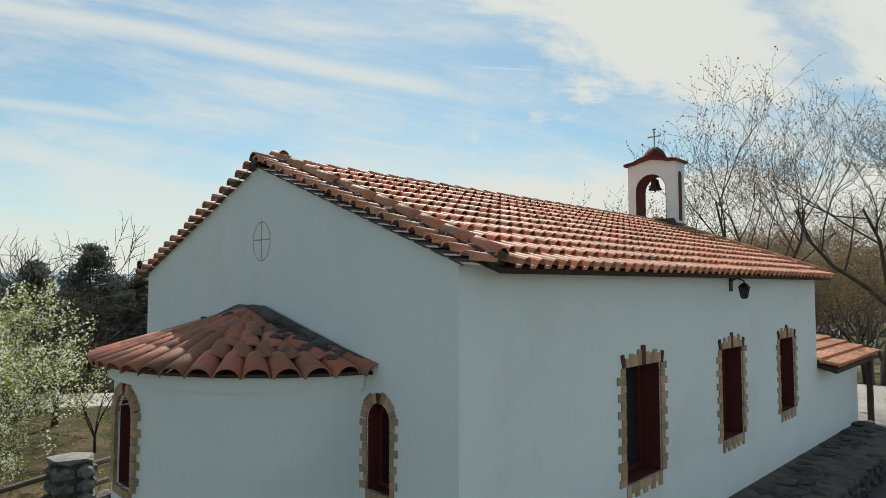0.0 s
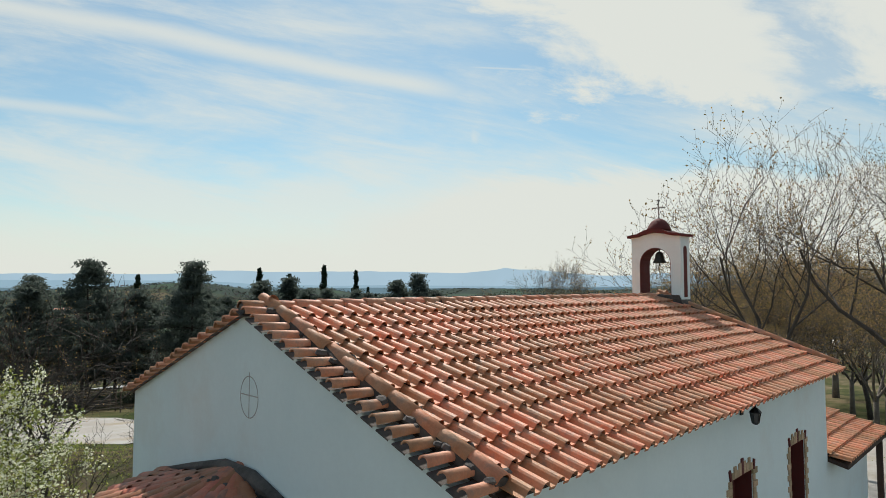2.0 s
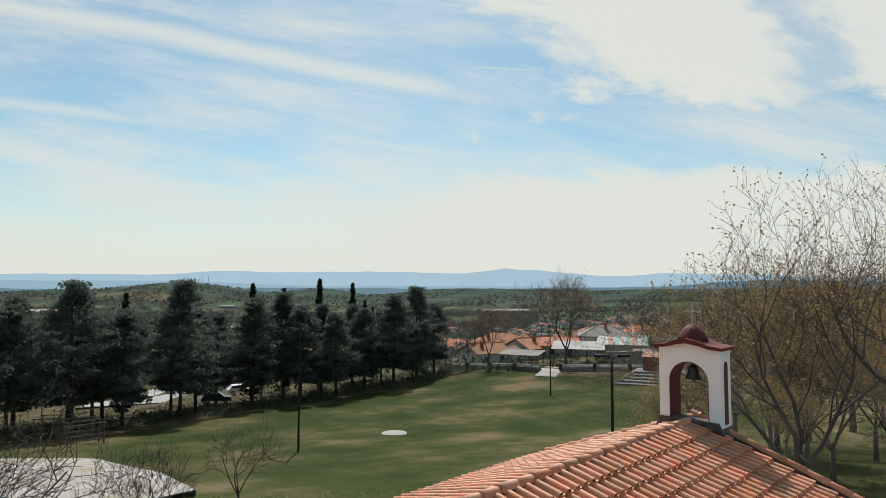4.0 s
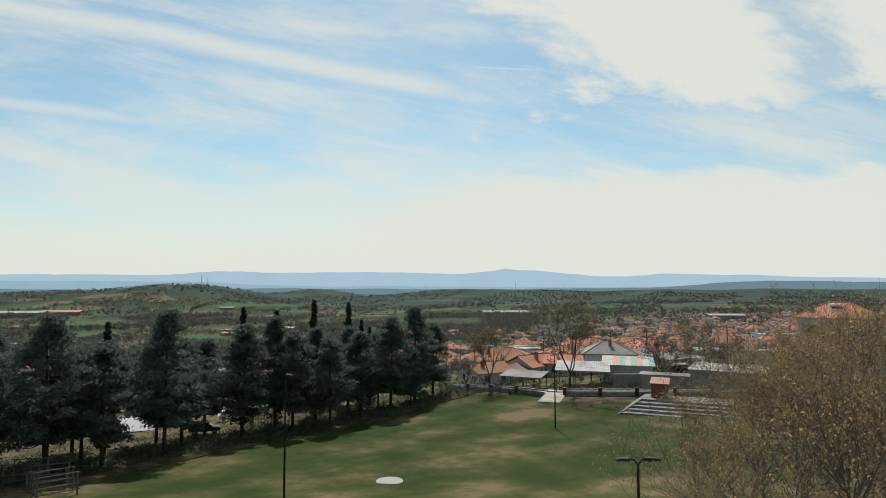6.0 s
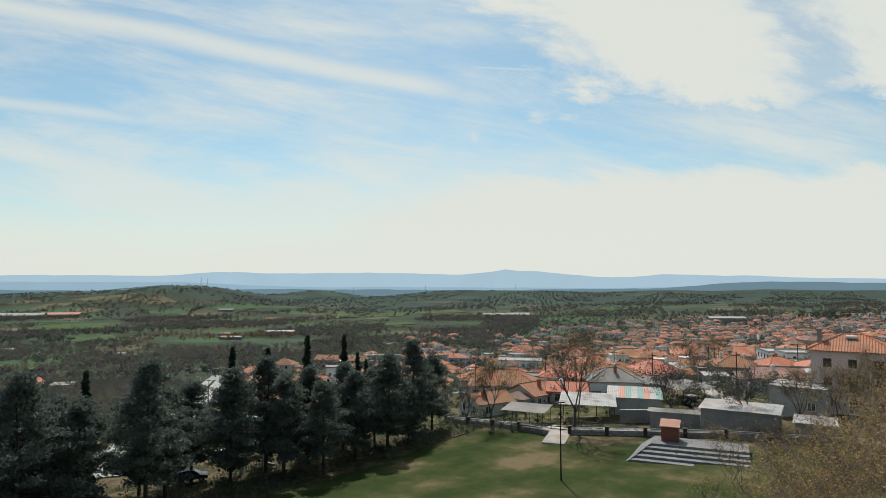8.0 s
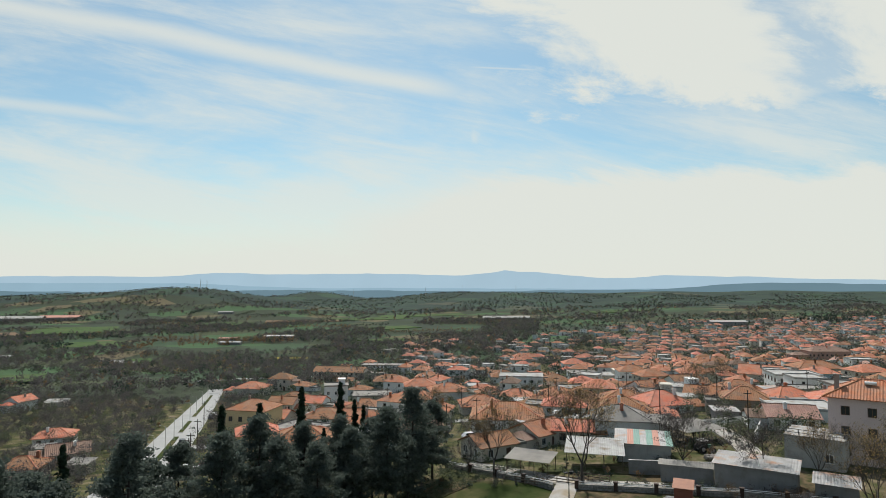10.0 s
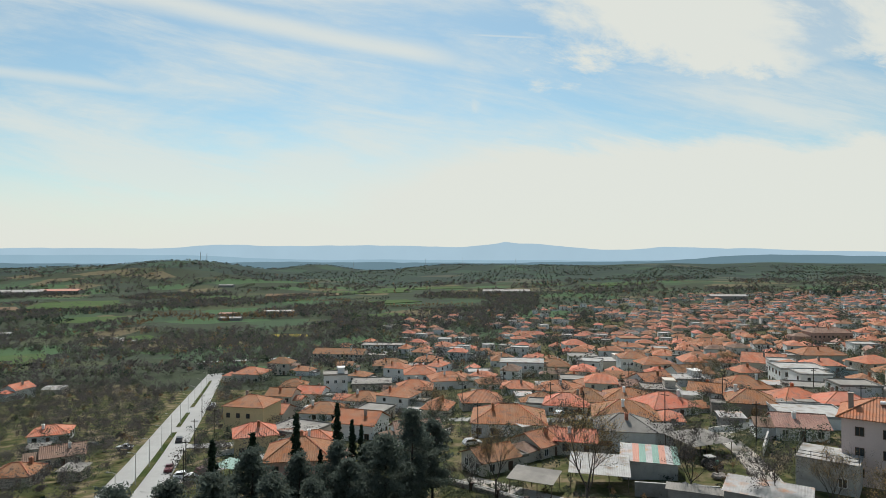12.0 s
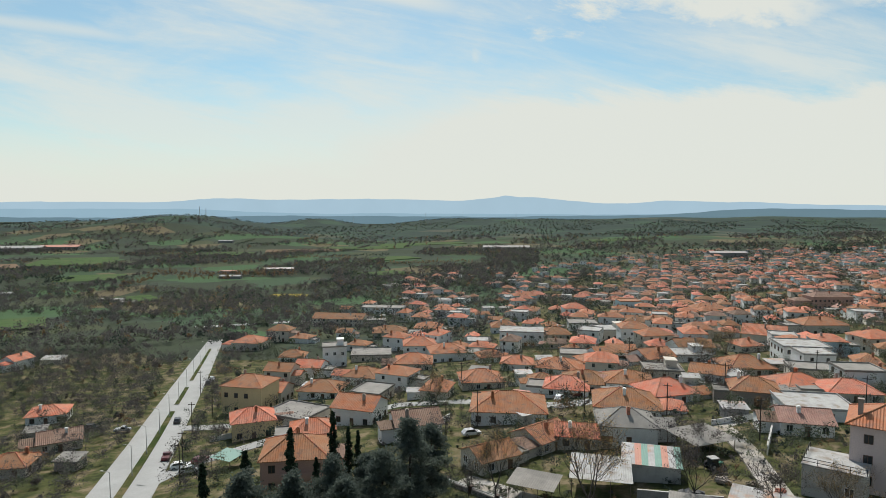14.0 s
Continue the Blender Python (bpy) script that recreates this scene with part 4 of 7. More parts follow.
for ring, (rr, count) in enumerate(((ER + 0.10, 23), (ER - 0.22, 20), (ER - 0.54, 17), (ER - 0.86, 13), (ER - 1.18, 10), (ER - 1.42, 7))):
    for k in range(count):
        a = -A_MAX * 1.06 + 2.12 * A_MAX * (k + 0.5) / count
        p = Vector(apse_point(a, rr, 0))
        if p.x > 0.12:
            continue
        u = (rr - 0.0) / ER
        edge = Vector(apse_point(a, ER, EZ))
        inward = (TOP - edge)
        run = math.hypot(inward.x, inward.y)
        t = (ER - rr) / run
        p = edge + inward * t
        d = inward.normalized()
        m = Matrix.Translation(p + Vector((0, 0, 0.0))) @ d.to_track_quat("Y", "Z").to_matrix().to_4x4() @ Matrix.Diagonal((1, 1, 0.85, 1)) @ pose(0, 0, 0, 3, tile_rng.uniform(-4, 4), tile_rng.uniform(-3, 3))
        part("barrel_tile", BARREL, None, apse_roof, at=m)
sh = Shape()
sh.tube([(-0.02, MID - 2.15, 2.24), (-0.03, MID - 1.6, 2.36), (-0.05, MID - 0.9, 2.52), (-0.05, MID - 0.3, 2.65), (-0.06, MID + 0.3, 2.66), (-0.04, MID + 1.2, 2.46), (-0.03, MID + 2.1, 2.24)], [0.03, 0.045, 0.06, 0.085, 0.08, 0.06, 0.04], 9)
for k in range(130):
    u = tile_rng.uniform(-1, 0.25)
    q = tile_rng.uniform(0.5, 1.5)
    sh.lathe([(0.0, -0.03 * q), (0.05 * q, 0.0), (0.035 * q, 0.035 * q), (0.0, 0.045 * q)], 6, pose(-0.03 - abs(tile_rng.gauss(0, 0.14)), MID + u * 2.0, 2.64 - abs(u) * 0.36 - 0.02, tile_rng.uniform(-20, 20), tile_rng.uniform(-20, 20), 0))
part("mortar", sh, MORTAR, apse_roof, "dark weathered mortar along the wall")

# ------------------------------------------------ wall lantern
lantern = thing("wall_lantern", pose(6.08, 0, 2.98), "black iron wall lantern with glass panes", "lamp")
part("bracket", Shape().box(-0.05, -0.02, -0.10, 0.05, 0.003, 0.10).tube([(0, -0.01, 0.06), (0, -0.10, 0.10), (0, -0.20, 0.06), (0, -0.20, 0.0)], [0.012] * 4, 6), IRON, lantern)
part("cap", Shape().lathe([(0.09, 0.0), (0.05, 0.05), (0.015, 0.075)], 6, pose(0, -0.20, -0.04)), IRON, lantern)
part("glass", Shape().lathe([(0.045, 0.0), (0.072, 0.15)], 6, pose(0, -0.20, -0.19)), GLASS_DARK, lantern, "smoked glass")
cage = Shape().lathe([(0.03, -0.02), (0.05, 0.0)], 6, pose(0, -0.20, -0.19))
for k in range(6):
    a = math.tau * k / 6
    cage.tube([(0.047 * math.cos(a), -0.20 + 0.047 * math.sin(a), -0.19), (0.076 * math.cos(a), -0.20 + 0.076 * math.sin(a), -0.04)], [0.006, 0.006], 4)
part("cage", cage, IRON, lantern)

# ------------------------------------------------ porch annex beyond the far gable
annex = thing("porch_annex", pose(LEN + 0.005, 0, 0), "low white annex with a small tiled lean-to roof", "annex")
part("wall", Shape().box(0, 0.004, -1.2, 3.45, 0.25, 1.35), PLASTER, annex)
part("wall", Shape().box(3.2, 0.25, -1.2, 3.45, 2.2, 1.35), PLASTER, annex)
lean = math.degrees(math.atan(0.42 / 1.7))
annex_roof = part("roof", Shape().add([(-0.0, -0.35, 1.28), (4.0, -0.35, 1.28), (4.0, 1.35, 1.72), (0, 1.35, 1.72), (0, -0.35, 1.20), (4.0, -0.35, 1.20), (4.0, 1.35, 1.64), (0, 1.35, 1.64)],
                  [(0, 1, 2, 3), (7, 6, 5, 4), (0, 4, 5, 1), (1, 5, 6, 2), (2, 6, 7, 3), (3, 7, 4, 0)]), DARK_WOOD, annex)
for c in range(19):
    for r in range(5):
        part("roof_tile", TILE, None, annex_roof, at=pose(0.12 + c * PITCH, -0.38, 1.30, lean + 0.6, 0, 0) @ pose(0, r * COURSE, 0, 0, tile_rng.uniform(-1, 1), 0))
for c in range(10):
    part("ridge_tile", RIDGE, None, annex_roof, at=pose(0.0 + c * 0.38, 1.36, 1.74, 0, 0, -90))
part("post", Shape().box(3.75, -0.25, -1.0, 3.87, -0.13, 1.24), DARK_WOOD, annex)

# ---------------------------------------------------------------- trees
def grow(sh, rng, p, d, length, radius, level, levels, tips, spread=0.75, sides=(7, 5, 4, 3, 3), kids=(7, 5, 5, 4), droop=0.0, lift=0.12, shrink=0.62, thin=0.007, bend=1.0):
    """A limb that bends, tapers and bears smaller limbs."""
    steps = 4 if level < 2 else 3 if level < 4 else 2
    pts, radii = [p], [radius]
    q, dd = Vector(p), Vector(d)
    for k in range(steps):
        dd = (dd + Vector((rng.uniform(-1, 1), rng.uniform(-1, 1), rng.uniform(-0.7, 1) + lift - droop)) * (0.22 if level < 3 else 0.30) * bend).normalized()
        q = q + dd * length / steps
        pts.append(q.copy())
        radii.append(radius * (1 - 0.62 * (k + 1) / steps))
    sh.tube(pts, radii, sides[min(level, 4)], False)
    if level >= levels:
        tips.append(pts[-1])
        tips.append((pts[-1] + pts[-2]) / 2)
        return
    n = kids[min(level, len(kids) - 1)]
    for k in range(n):
        f = 0.35 + 0.65 * (k + rng.uniform(0.2, 0.9)) / n
        i = min(int(f * steps), steps - 1)
        base = pts[i].lerp(pts[i + 1], f * steps - i)
        along = (pts[i + 1] - pts[i]).normalized()
        side = along.orthogonal().normalized()
        side.rotate(Matrix.Rotation(rng.uniform(0, math.tau), 3, along))
        nd = (along * (1 - spread * 0.5) + side * spread + Vector((0, 0, lift))).normalized()
        grow(sh, rng, base, nd, length * shrink * rng.uniform(0.75, 1.15), max(radii[i] * 0.55, thin), level + 1, levels, tips, spread, sides, kids, droop, lift, shrink, thin, bend)


def bare_tree(name, seed, height, label, category="tree", levels=4, leaf=None, leaf_size=0.05, per_tip=1, kids=(7, 5, 5, 4), bark=None, lean=(0, 0), trunk=0.30, spread=0.75, girth=0.0125, drift=0.12, thin=0.007, lift=0.12, bend=1.0):
    rng = random.Random(seed)
    t = thing(name, Matrix.Identity(4), label, category)
    sh, tips = Shape(), []
    base = height * trunk
    top = Vector((lean[0], lean[1], base))
    r = height * girth
    sh.tube([(0, 0, -0.4), (lean[0] * 0.3, lean[1] * 0.3, base * 0.4), top], [r * 1.35, r * 1.05, r * 0.92], 9)
    for k in range(4):
        a = math.tau * k / 4 + rng.uniform(-0.4, 0.4)
        up = 1.5 if k else 3.2
        d = Vector((math.cos(a), math.sin(a), up)).normalized()
        grow(sh, rng, top - Vector((0, 0, rng.uniform(0, base * 0.25))), d, height * 0.40 * rng.uniform(0.9, 1.1), r * 0.62, 1, levels, tips, spread, kids=kids, thin=thin, lift=lift, bend=bend)
    k = height / max(v[2] for v in sh.v)
    sh.v = [(x * k, y * k, z * k if z > 0 else z) for x, y, z in sh.v]
    tips = [p * k for p in tips]
    part("trunk", sh, bark or BARK, t, smooth=True)
    if leaf:
        nrng = np.random.default_rng(seed)
        c = np.repeat(np.array([tuple(p) for p in tips]), per_tip, axis=0)
        c = c + nrng.normal(size=c.shape) * drift
        part("crown", leaf_mesh("crown", c, nrng.uniform(0.6, 1.3, len(c)) * leaf_size, leaf, nrng), leaf, t)
    return t


def pine(seed, height, label):
    """A black pine: bare lower trunk, whorls of limbs, tufts of needles."""
    rng = random.Random(seed)
    nrng = np.random.default_rng(seed)
    t = thing("pine_tree", Matrix.Identity(4), label, "pine tree", "pines along the pitch")
    sh = Shape()
    bend = [rng.uniform(-0.25, 0.25) for _ in range(4)]
    spine = [Vector((bend[0] * f * f * 2, bend[1] * f * f * 2, height * f)) for f in (-0.03, 0.2, 0.4, 0.6, 0.8, 0.97)]
    sh.tube(spine, [0.24, 0.19, 0.16, 0.12, 0.07, 0.02], 8)
    cents = []
    z = height * 0.20
    while z < height * 0.98:
        f = z / height
        u = (f - 0.20) / 0.80
        reach = height * 0.29 * (0.74 + 0.51 * u if u < 0.35 else 1.06 - 0.98 * (u - 0.35) / 0.65) * rng.uniform(0.8, 1.15)
        for k in range(rng.randint(5, 7)):
            if rng.random() < 0.12:
                continue
            a = rng.uniform(0, math.tau)
            r = reach * rng.uniform(0.6, 1.12)
            tip = Vector((math.cos(a) * r, math.sin(a) * r, z + r * rng.uniform(-0.10, 0.28)))
            root = Vector((bend[0] * f * f * 2, bend[1] * f * f * 2, z))
            mid = root.lerp(tip, 0.55) + Vector((0, 0, -0.12 * r))
            sh.tube([root, mid, tip], [0.055 * (1.2 - u), 0.035 * (1.2 - u), 0.012], 4, False)
            for q, w in ((1.0, 0.55), (0.80, 0.62), (0.60, 0.58), (0.38, 0.5)):
                if r * q < 0.35:
                    continue
                cc = root.lerp(tip, q) + Vector((rng.uniform(-0.25, 0.25), rng.uniform(-0.25, 0.25), rng.uniform(-0.05, 0.25)))
                n = 34
                cents.append(np.array(cc) + nrng.normal(size=(n, 3)) * np.array((w, w, w * 0.5)) * 0.62)
        z += height * 0.038 * rng.uniform(0.7, 1.3)
    part("trunk", sh, BARK, t, smooth=True)
    c = np.concatenate(cents)
    part("crown", leaf_mesh("crown", c, nrng.uniform(0.06, 0.15, len(c)), PINE_LEAF, nrng, 1.9), PINE_LEAF, t)
    return t


def spire(seed, height, width, label, name="cypress_tree"):
    """A narrow conifer with layered drooping sprays."""
    rng = random.Random(seed)
    nrng = np.random.default_rng(seed)
    t = thing(name, Matrix.Identity(4), label, "conifer", "conifers among the pines")
    part("trunk", Shape().tube([(0, 0, -0.3), (0, 0, height * 0.5), (0, 0, height * 0.97)], [0.20, 0.11, 0.02], 7), BARK, t, smooth=True)
    cents = []
    z = height * 0.08
    while z < height:
        u = z / height
        reach = width * (1 - u) ** 0.75 * (0.65 + 0.35 * math.sin(z * 4.1 + seed)) + 0.10
        for k in range(6):
            a = rng.uniform(0, math.tau)
            r = reach * rng.uniform(0.4, 1.1)
            n = 12
            c = np.array((math.cos(a) * r, math.sin(a) * r, z - r * 0.25))
            cents.append(c + nrng.normal(size=(n, 3)) * np.array((0.17, 0.17, 0.22)) * (1.25 - u * 0.8))
        z += 0.24
    c = np.concatenate(cents)
    part("crown", leaf_mesh("crown", c, nrng.uniform(0.07, 0.18, len(c)), CYPRESS_LEAF, nrng, 1.4), CYPRESS_LEAF, t)
    return t


def plant(proto, s, l, scale=1.0, turn_deg=0.0, first=False, label="", wide=1.0):
    ob = proto if first else copy_thing(proto, Matrix.Identity(4))
    ob.matrix_basis = Matrix.Translation(g(s, l)) @ pose(0, 0, 0, 0, 0, turn_deg) @ Matrix.Diagonal((scale * wide, scale * wide, scale, 1))
    if label:
        tagged(ob, label)
    return ob


# black pines in a row beside the pitch
PINES = [pine(21, 16.0, "tall dark green black pine on bare soil"), pine(22, 15.0, "dark green pine with a bare lower trunk"), pine(25, 14.0, "broad dark pine at the edge of the pitch")]
spots = [(66, -40, 1.02, 0), (63, -45, 0.92, 1), (70, -36.5, 0.95, 2), (74, -41, 0.9, 1), (75, -32, 1.06, 0), (81, -32.5, 0.95, 2), (86, -26.5, 1.02, 1), (89, -20.5, 0.98, 2), (93, -24, 1.0, 0),
         (90.5, -15.6, 0.84, 1), (97, -12.2, 0.92, 2), (101, -8, 1.0, 1), (110, -4.6, 1.0, 0), (116, -1.6, 0.93, 2), (103, -15, 0.86, 0), (84, -37, 0.88, 0), (58, -46, 0.9, 2), (106, -10.5, 0.85, 1), (90, -33, 0.9, 1), (97, -19, 0.88, 0), (79, -45, 0.9, 2), (104, -5, 0.7, 2), (70, -49, 0.95, 0), (72, -44, 0.9, 2)]
seen = set()
for k, (s, l, sc, v) in enumerate(spots):
    plant(PINES[v], s, l, sc, 67 * k, v not in seen, wide=1.06)
    seen.add(v)
SPIRES = [spire(31, 15.5, 1.6, "slender dark spire-shaped conifer"), spire(32, 14.0, 2.1, "dark green narrow fir")]
seen = set()
for k, (s, l, sc, v) in enumerate([(102, -20.4, 1.17, 0), (111, -16.2, 1.13, 0), (113, -14.2, 0.93, 0), (77, -40, 1.0, 0), (92, -28.5, 1.12, 0), (98, -25.3, 1.2, 1), (115, -13, 0.85, 0), (112, -19, 0.75, 1)]):
    plant(SPIRES[v], s, l, sc, 50 * k, v not in seen)
    seen.add(v)

# bare plane trees beyond the chapel
big = bare_tree("plane_tree", 3, 13.0, "tall leafless tree with dark branching limbs and few buds", "tree", 5, BUD_LEAF, 0.042, 1, kids=(7, 6, 5, 4, 3), bark=GREY_BARK, drift=0.03, lean=(-1.5, 1.5), trunk=0.28, thin=0.007, spread=0.74, lift=0.2, bend=1.25, girth=0.0125)
plant(big, 16.3, 12.3, 0.90, 0, True)
big2 = bare_tree("plane_tree", 8, 17.0, "large leafless plane tree with spreading grey branches", "tree", 5, BUD_LEAF, 0.042, 1, kids=(7, 6, 5, 4, 3), bark=GREY_BARK, drift=0.03, lean=(0.5, -0.4), trunk=0.24, thin=0.008, spread=0.74, lift=0.2, bend=1.25, girth=0.012)
plant(big2, 19.5, 17.2, 0.83, 0, True)
plant(big2, 33, 25.5, 0.6, 120)
plant(big, 30, 17.5, 0.72, 200)
BUDDING = [bare_tree("budding_tree", 14, 11.5, "budding tree with yellow-brown young leaves", "tree", 5, BUD_LEAF, 0.048, 3, kids=(6, 5, 4, 4, 3), drift=0.18, trunk=0.2, thin=0.010, bend=1.3, bark=PALE_BARK),
           bare_tree("budding_tree", 17, 11.0, "budding tree in rusty ochre spring colour", "tree", 5, BUD_LEAF, 0.044, 3, kids=(6, 5, 4, 4, 3), drift=0.18, trunk=0.22, thin=0.010, bend=1.3, bark=PALE_BARK)]
seen = set()
for k, (s, l, sc, v) in enumerate([(36, 16.5, 0.94, 0), (34, 21, 1.12, 1), (39, 21.5, 1.05, 1), (31, 13, 0.72, 0), (46, 28, 1.42, 1), (42, 23.5, 1.38, 1), (44, 21.5, 1.05, 0), (37, 27, 1.1, 1), (50, 34, 1.40, 0), (55, 40, 1.1, 1), (28, 23, 0.85, 1), (25, 14.5, 0.62, 1), (23, 19, 0.66, 0), (27, 10.5, 0.6, 1), (30, 20, 0.75, 0), (21, 23, 0.7, 1)]):
    plant(BUDDING[v], s, l, sc, 77 * k, v not in seen)
    seen.add(v)
# leafless trees between the pitch and the town
TOWN_TREES = [bare_tree("bare_tree", 41, 12.0, "tall tree with a fine fan of golden-brown budding twigs", "tree", 5, BUD_LEAF, 0.060, 1, kids=(6, 5, 5, 4, 3), bark=GREY_BARK, drift=0.25, trunk=0.22, spread=0.62, thin=0.013, lift=0.2),
              bare_tree("bare_tree", 44, 9.0, "small leafless tree with brown twigs", "tree", 4, SCRUB_BARE, 0.075, 2, kids=(6, 5, 5, 4), bark=BARK, drift=0.25, trunk=0.25, spread=0.65, thin=0.022)]
seen = set()
for k, (s, l, sc, v) in enumerate([(106, 21.2, 1.52, 0), (114.5, 8.6, 1.12, 0), (110, 38, 1.15, 1), (104, 47.5, 1.15, 1), (118, 4.5, 0.8, 1), (101, 54, 0.9, 0), (131, 48, 0.8, 1), (82, 49.5, 1.22, 0), (77, 54, 1.3, 0), (88, 57, 1.25, 0), (71, 48, 1.1, 0), (176, -2, 1.0, 0), (205, 78, 1.1, 0), (228, 96, 1.2, 0), (168, 66, 0.8, 1)]):
    plant(TOWN_TREES[v], s, l, sc, 91 * k, v not in seen)
    seen.add(v)
# white-blossomed pear and thorny shrubs beside the chapel
pear = bare_tree("blossoming_pear", 52, 4.2, "pear tree covered in white spring blossom and young leaves", "tree", 4, BLOSSOM, 0.033, 6, kids=(7, 6, 6, 5), drift=0.06, trunk=0.08, girth=0.012)
nrng = np.random.default_rng(5)
crown = np.array([v.co for v in pear.children[0].data.vertices])
crown = crown[crown[:, 2] > 0.5]
crown = crown[nrng.integers(0, len(crown), 6500)] + nrng.normal(size=(6500, 3)) * 0.08
part("leaves", leaf_mesh("leaves", crown, nrng.uniform(0.016, 0.038, 6500), SPRING_LEAF, nrng, 1.5), SPRING_LEAF, pear)
plant(pear, 5.6, -8.3, 0.84, 0, True)
plant(pear, 7.2, -9.4, 0.95, 140)
plant(pear, 4.2, -7.5, 0.60, 220)
briar = bare_tree("wild_shrub", 57, 4.6, "thin wild shrub with olive buds", "shrub", 4, BUD_LEAF, 0.016, 1, kids=(5, 5, 4, 4), drift=0.04, trunk=0.12, girth=0.010)
for k, (s, l, sc) in enumerate([(11, -11.5, 1.0), (12.2, -10.8, 1.3), (9.5, -8.2, 0.55), (14, -12.5, 0.9), (16, -8.5, 0.85), (12.5, -7.2, 0.6), (20, -10.5, 0.8), (26, -9, 0.9), (19, -15, 0.9)]):
    plant(briar, s, l, sc, 60 * k, k == 0)

# ---------------------------------------------------------------- roads and pitch
def ribbon(name, points, widths, mat, up, label, category, thick=0.35, step=4.0):
    """A strip that lies on the ground along a line given as (s, l)."""
    fine, wide = [], []
    for (a, wa), (b, wb) in zip(zip(points, widths), zip(points[1:], widths[1:])):
        n = max(1, int(math.dist(a, b) / step))
        for k in range(n):
            f = k / n
            fine.append((a[0] + (b[0] - a[0]) * f, a[1] + (b[1] - a[1]) * f))
            wide.append(wa + (wb - wa) * f)
    fine.append(points[-1])
    wide.append(widths[-1])
    sh = Shape()
    vs, fs = [], []
    for i, (s, l) in enumerate(fine):
        a, b = fine[max(i - 1, 0)], fine[min(i + 1, len(fine) - 1)]
        d = math.dist(a, b)
        ns_, nl_ = -(b[1] - a[1]) / d, (b[0] - a[0]) / d
        z = float(ground_z(s, l)) + up
        for k in (-1, 1):
            x, y = plan(s + ns_ * wide[i] / 2 * k, l + nl_ * wide[i] / 2 * k)
            zz = max(z, float(ground_z(s + ns_ * wide[i] / 2 * k, l + nl_ * wide[i] / 2 * k)) + up * 0.6)
            vs += [(x, y, zz), (x, y, zz - thick)]
        if i:
            o = 4 * i
            fs += [(o - 4, o - 2, o + 2, o), (o - 3, o - 4, o, o + 1), (o - 2, o - 1, o + 3, o + 2)]
    sh.add(vs, fs)
    return tagged(new(name, sh.mesh(name, mat)), label, category, kind="structure")


PALE_ROAD = material("pale_road", (0.31, 0.31, 0.30), 0.9, (0.25, 0.25, 0.24), 0.7, 0.12, 3.0, 0.15, stain=(0.25, 0.25, 0.24), stain_scale=0.25, stain_amount=0.5)
PALE_PAVING = material("pale_paving", (0.36, 0.345, 0.32), 0.9, (0.27, 0.24, 0.20), 0.8, 0.25, 5.0, 0.2, stain=(0.24, 0.18, 0.10), stain_scale=0.2, stain_amount=0.8)
MAIN_ROAD = [(96, -50), (134, -61), (185, -76), (238, -91), (300, -108.5), (362, -125.5)]
ribbon("road_main", MAIN_ROAD, [12.5, 12.5, 12, 11.5, 10, 8], PALE_ROAD, 0.16, "wide pale concrete road running down into the valley", "road")
ribbon("trim_median", [(120, -57), (160, -68.6), (205, -81.6)], [1.5, 1.6, 1.4], LAWN, 0.34, "narrow grassy median along the road", "median")
ribbon("trim_median", [(214, -84.2), (240, -91.6)], [1.3, 1.3], LAWN, 0.34, "narrow grassy median along the road", "median")
ribbon("trim_median", [(252, -95), (330, -116.8)], [1.3, 1.2], LAWN, 0.34, "narrow grassy median along the road", "median")
SIDE_STREET = [(140, -59), (152, -55), (165, -42), (178, -30), (190, -12), (186, 6)]
TOWN_STREET = [(186, 6), (172, 30), (178, 60), (196, 84), (240, 110)]
ribbon("road_side", SIDE_STREET, [4, 4, 4, 4, 4, 4], PALE_ROAD, 0.2, "narrow pale side street between houses", "road")
ribbon("road_lane", [(186, -72), (186, -58), (200, -48)], [4, 4, 3.5], PALE_ROAD, 0.2, "short pale lane off the road", "road")
ribbon("road_town", TOWN_STREET, [4.5] * 5, PALE_ROAD, 0.2, "pale street winding through the town", "road")
ribbon("road_town", [(150, 64), (146, 58), (130, 56), (112, 52)], [4] * 4, PALE_PAVING, 0.15, "dusty lane behind the sheds", "road")
ribbon("road_terrace", [(126, 4), (108, 20.5), (101.5, 43), (92, 62)], [4.2] * 4, PALE_PAVING, 0.12, "pale concrete lane behind the parapet", "road")
ribbon("road_valley", [(420, -160), (470, -60), (560, 10)], [6, 6, 5], PALE_ROAD, 0.6, "pale road crossing the valley", "road")
ribbon("pavement_yard", [(28, -14), (33, -20), (38, -27), (41, -36)], [5, 9, 11, 9], PALE_PAVING, 0.05, "worn pale paved yard with sandy patches", "pavement", step=2.0)
ribbon("path_pines", [(62, -36), (77, -26.8), (88, -16.2), (99, -6.4), (112, 4.6)], [1.7, 1.7, 1.7, 1.6, 1.4], SOIL, 0.07, "trodden earth path under the pines", "path", 0.1, 2.0)
ribbon("kerb_pitch", [(62, -34), (77, -25), (88, -14.5), (99, -4.8), (110, 4.4)], [0.2] * 5, SOIL, 0.14, "low earth-stained kerb beside the pitch", "kerb", 0.4, 2.0)

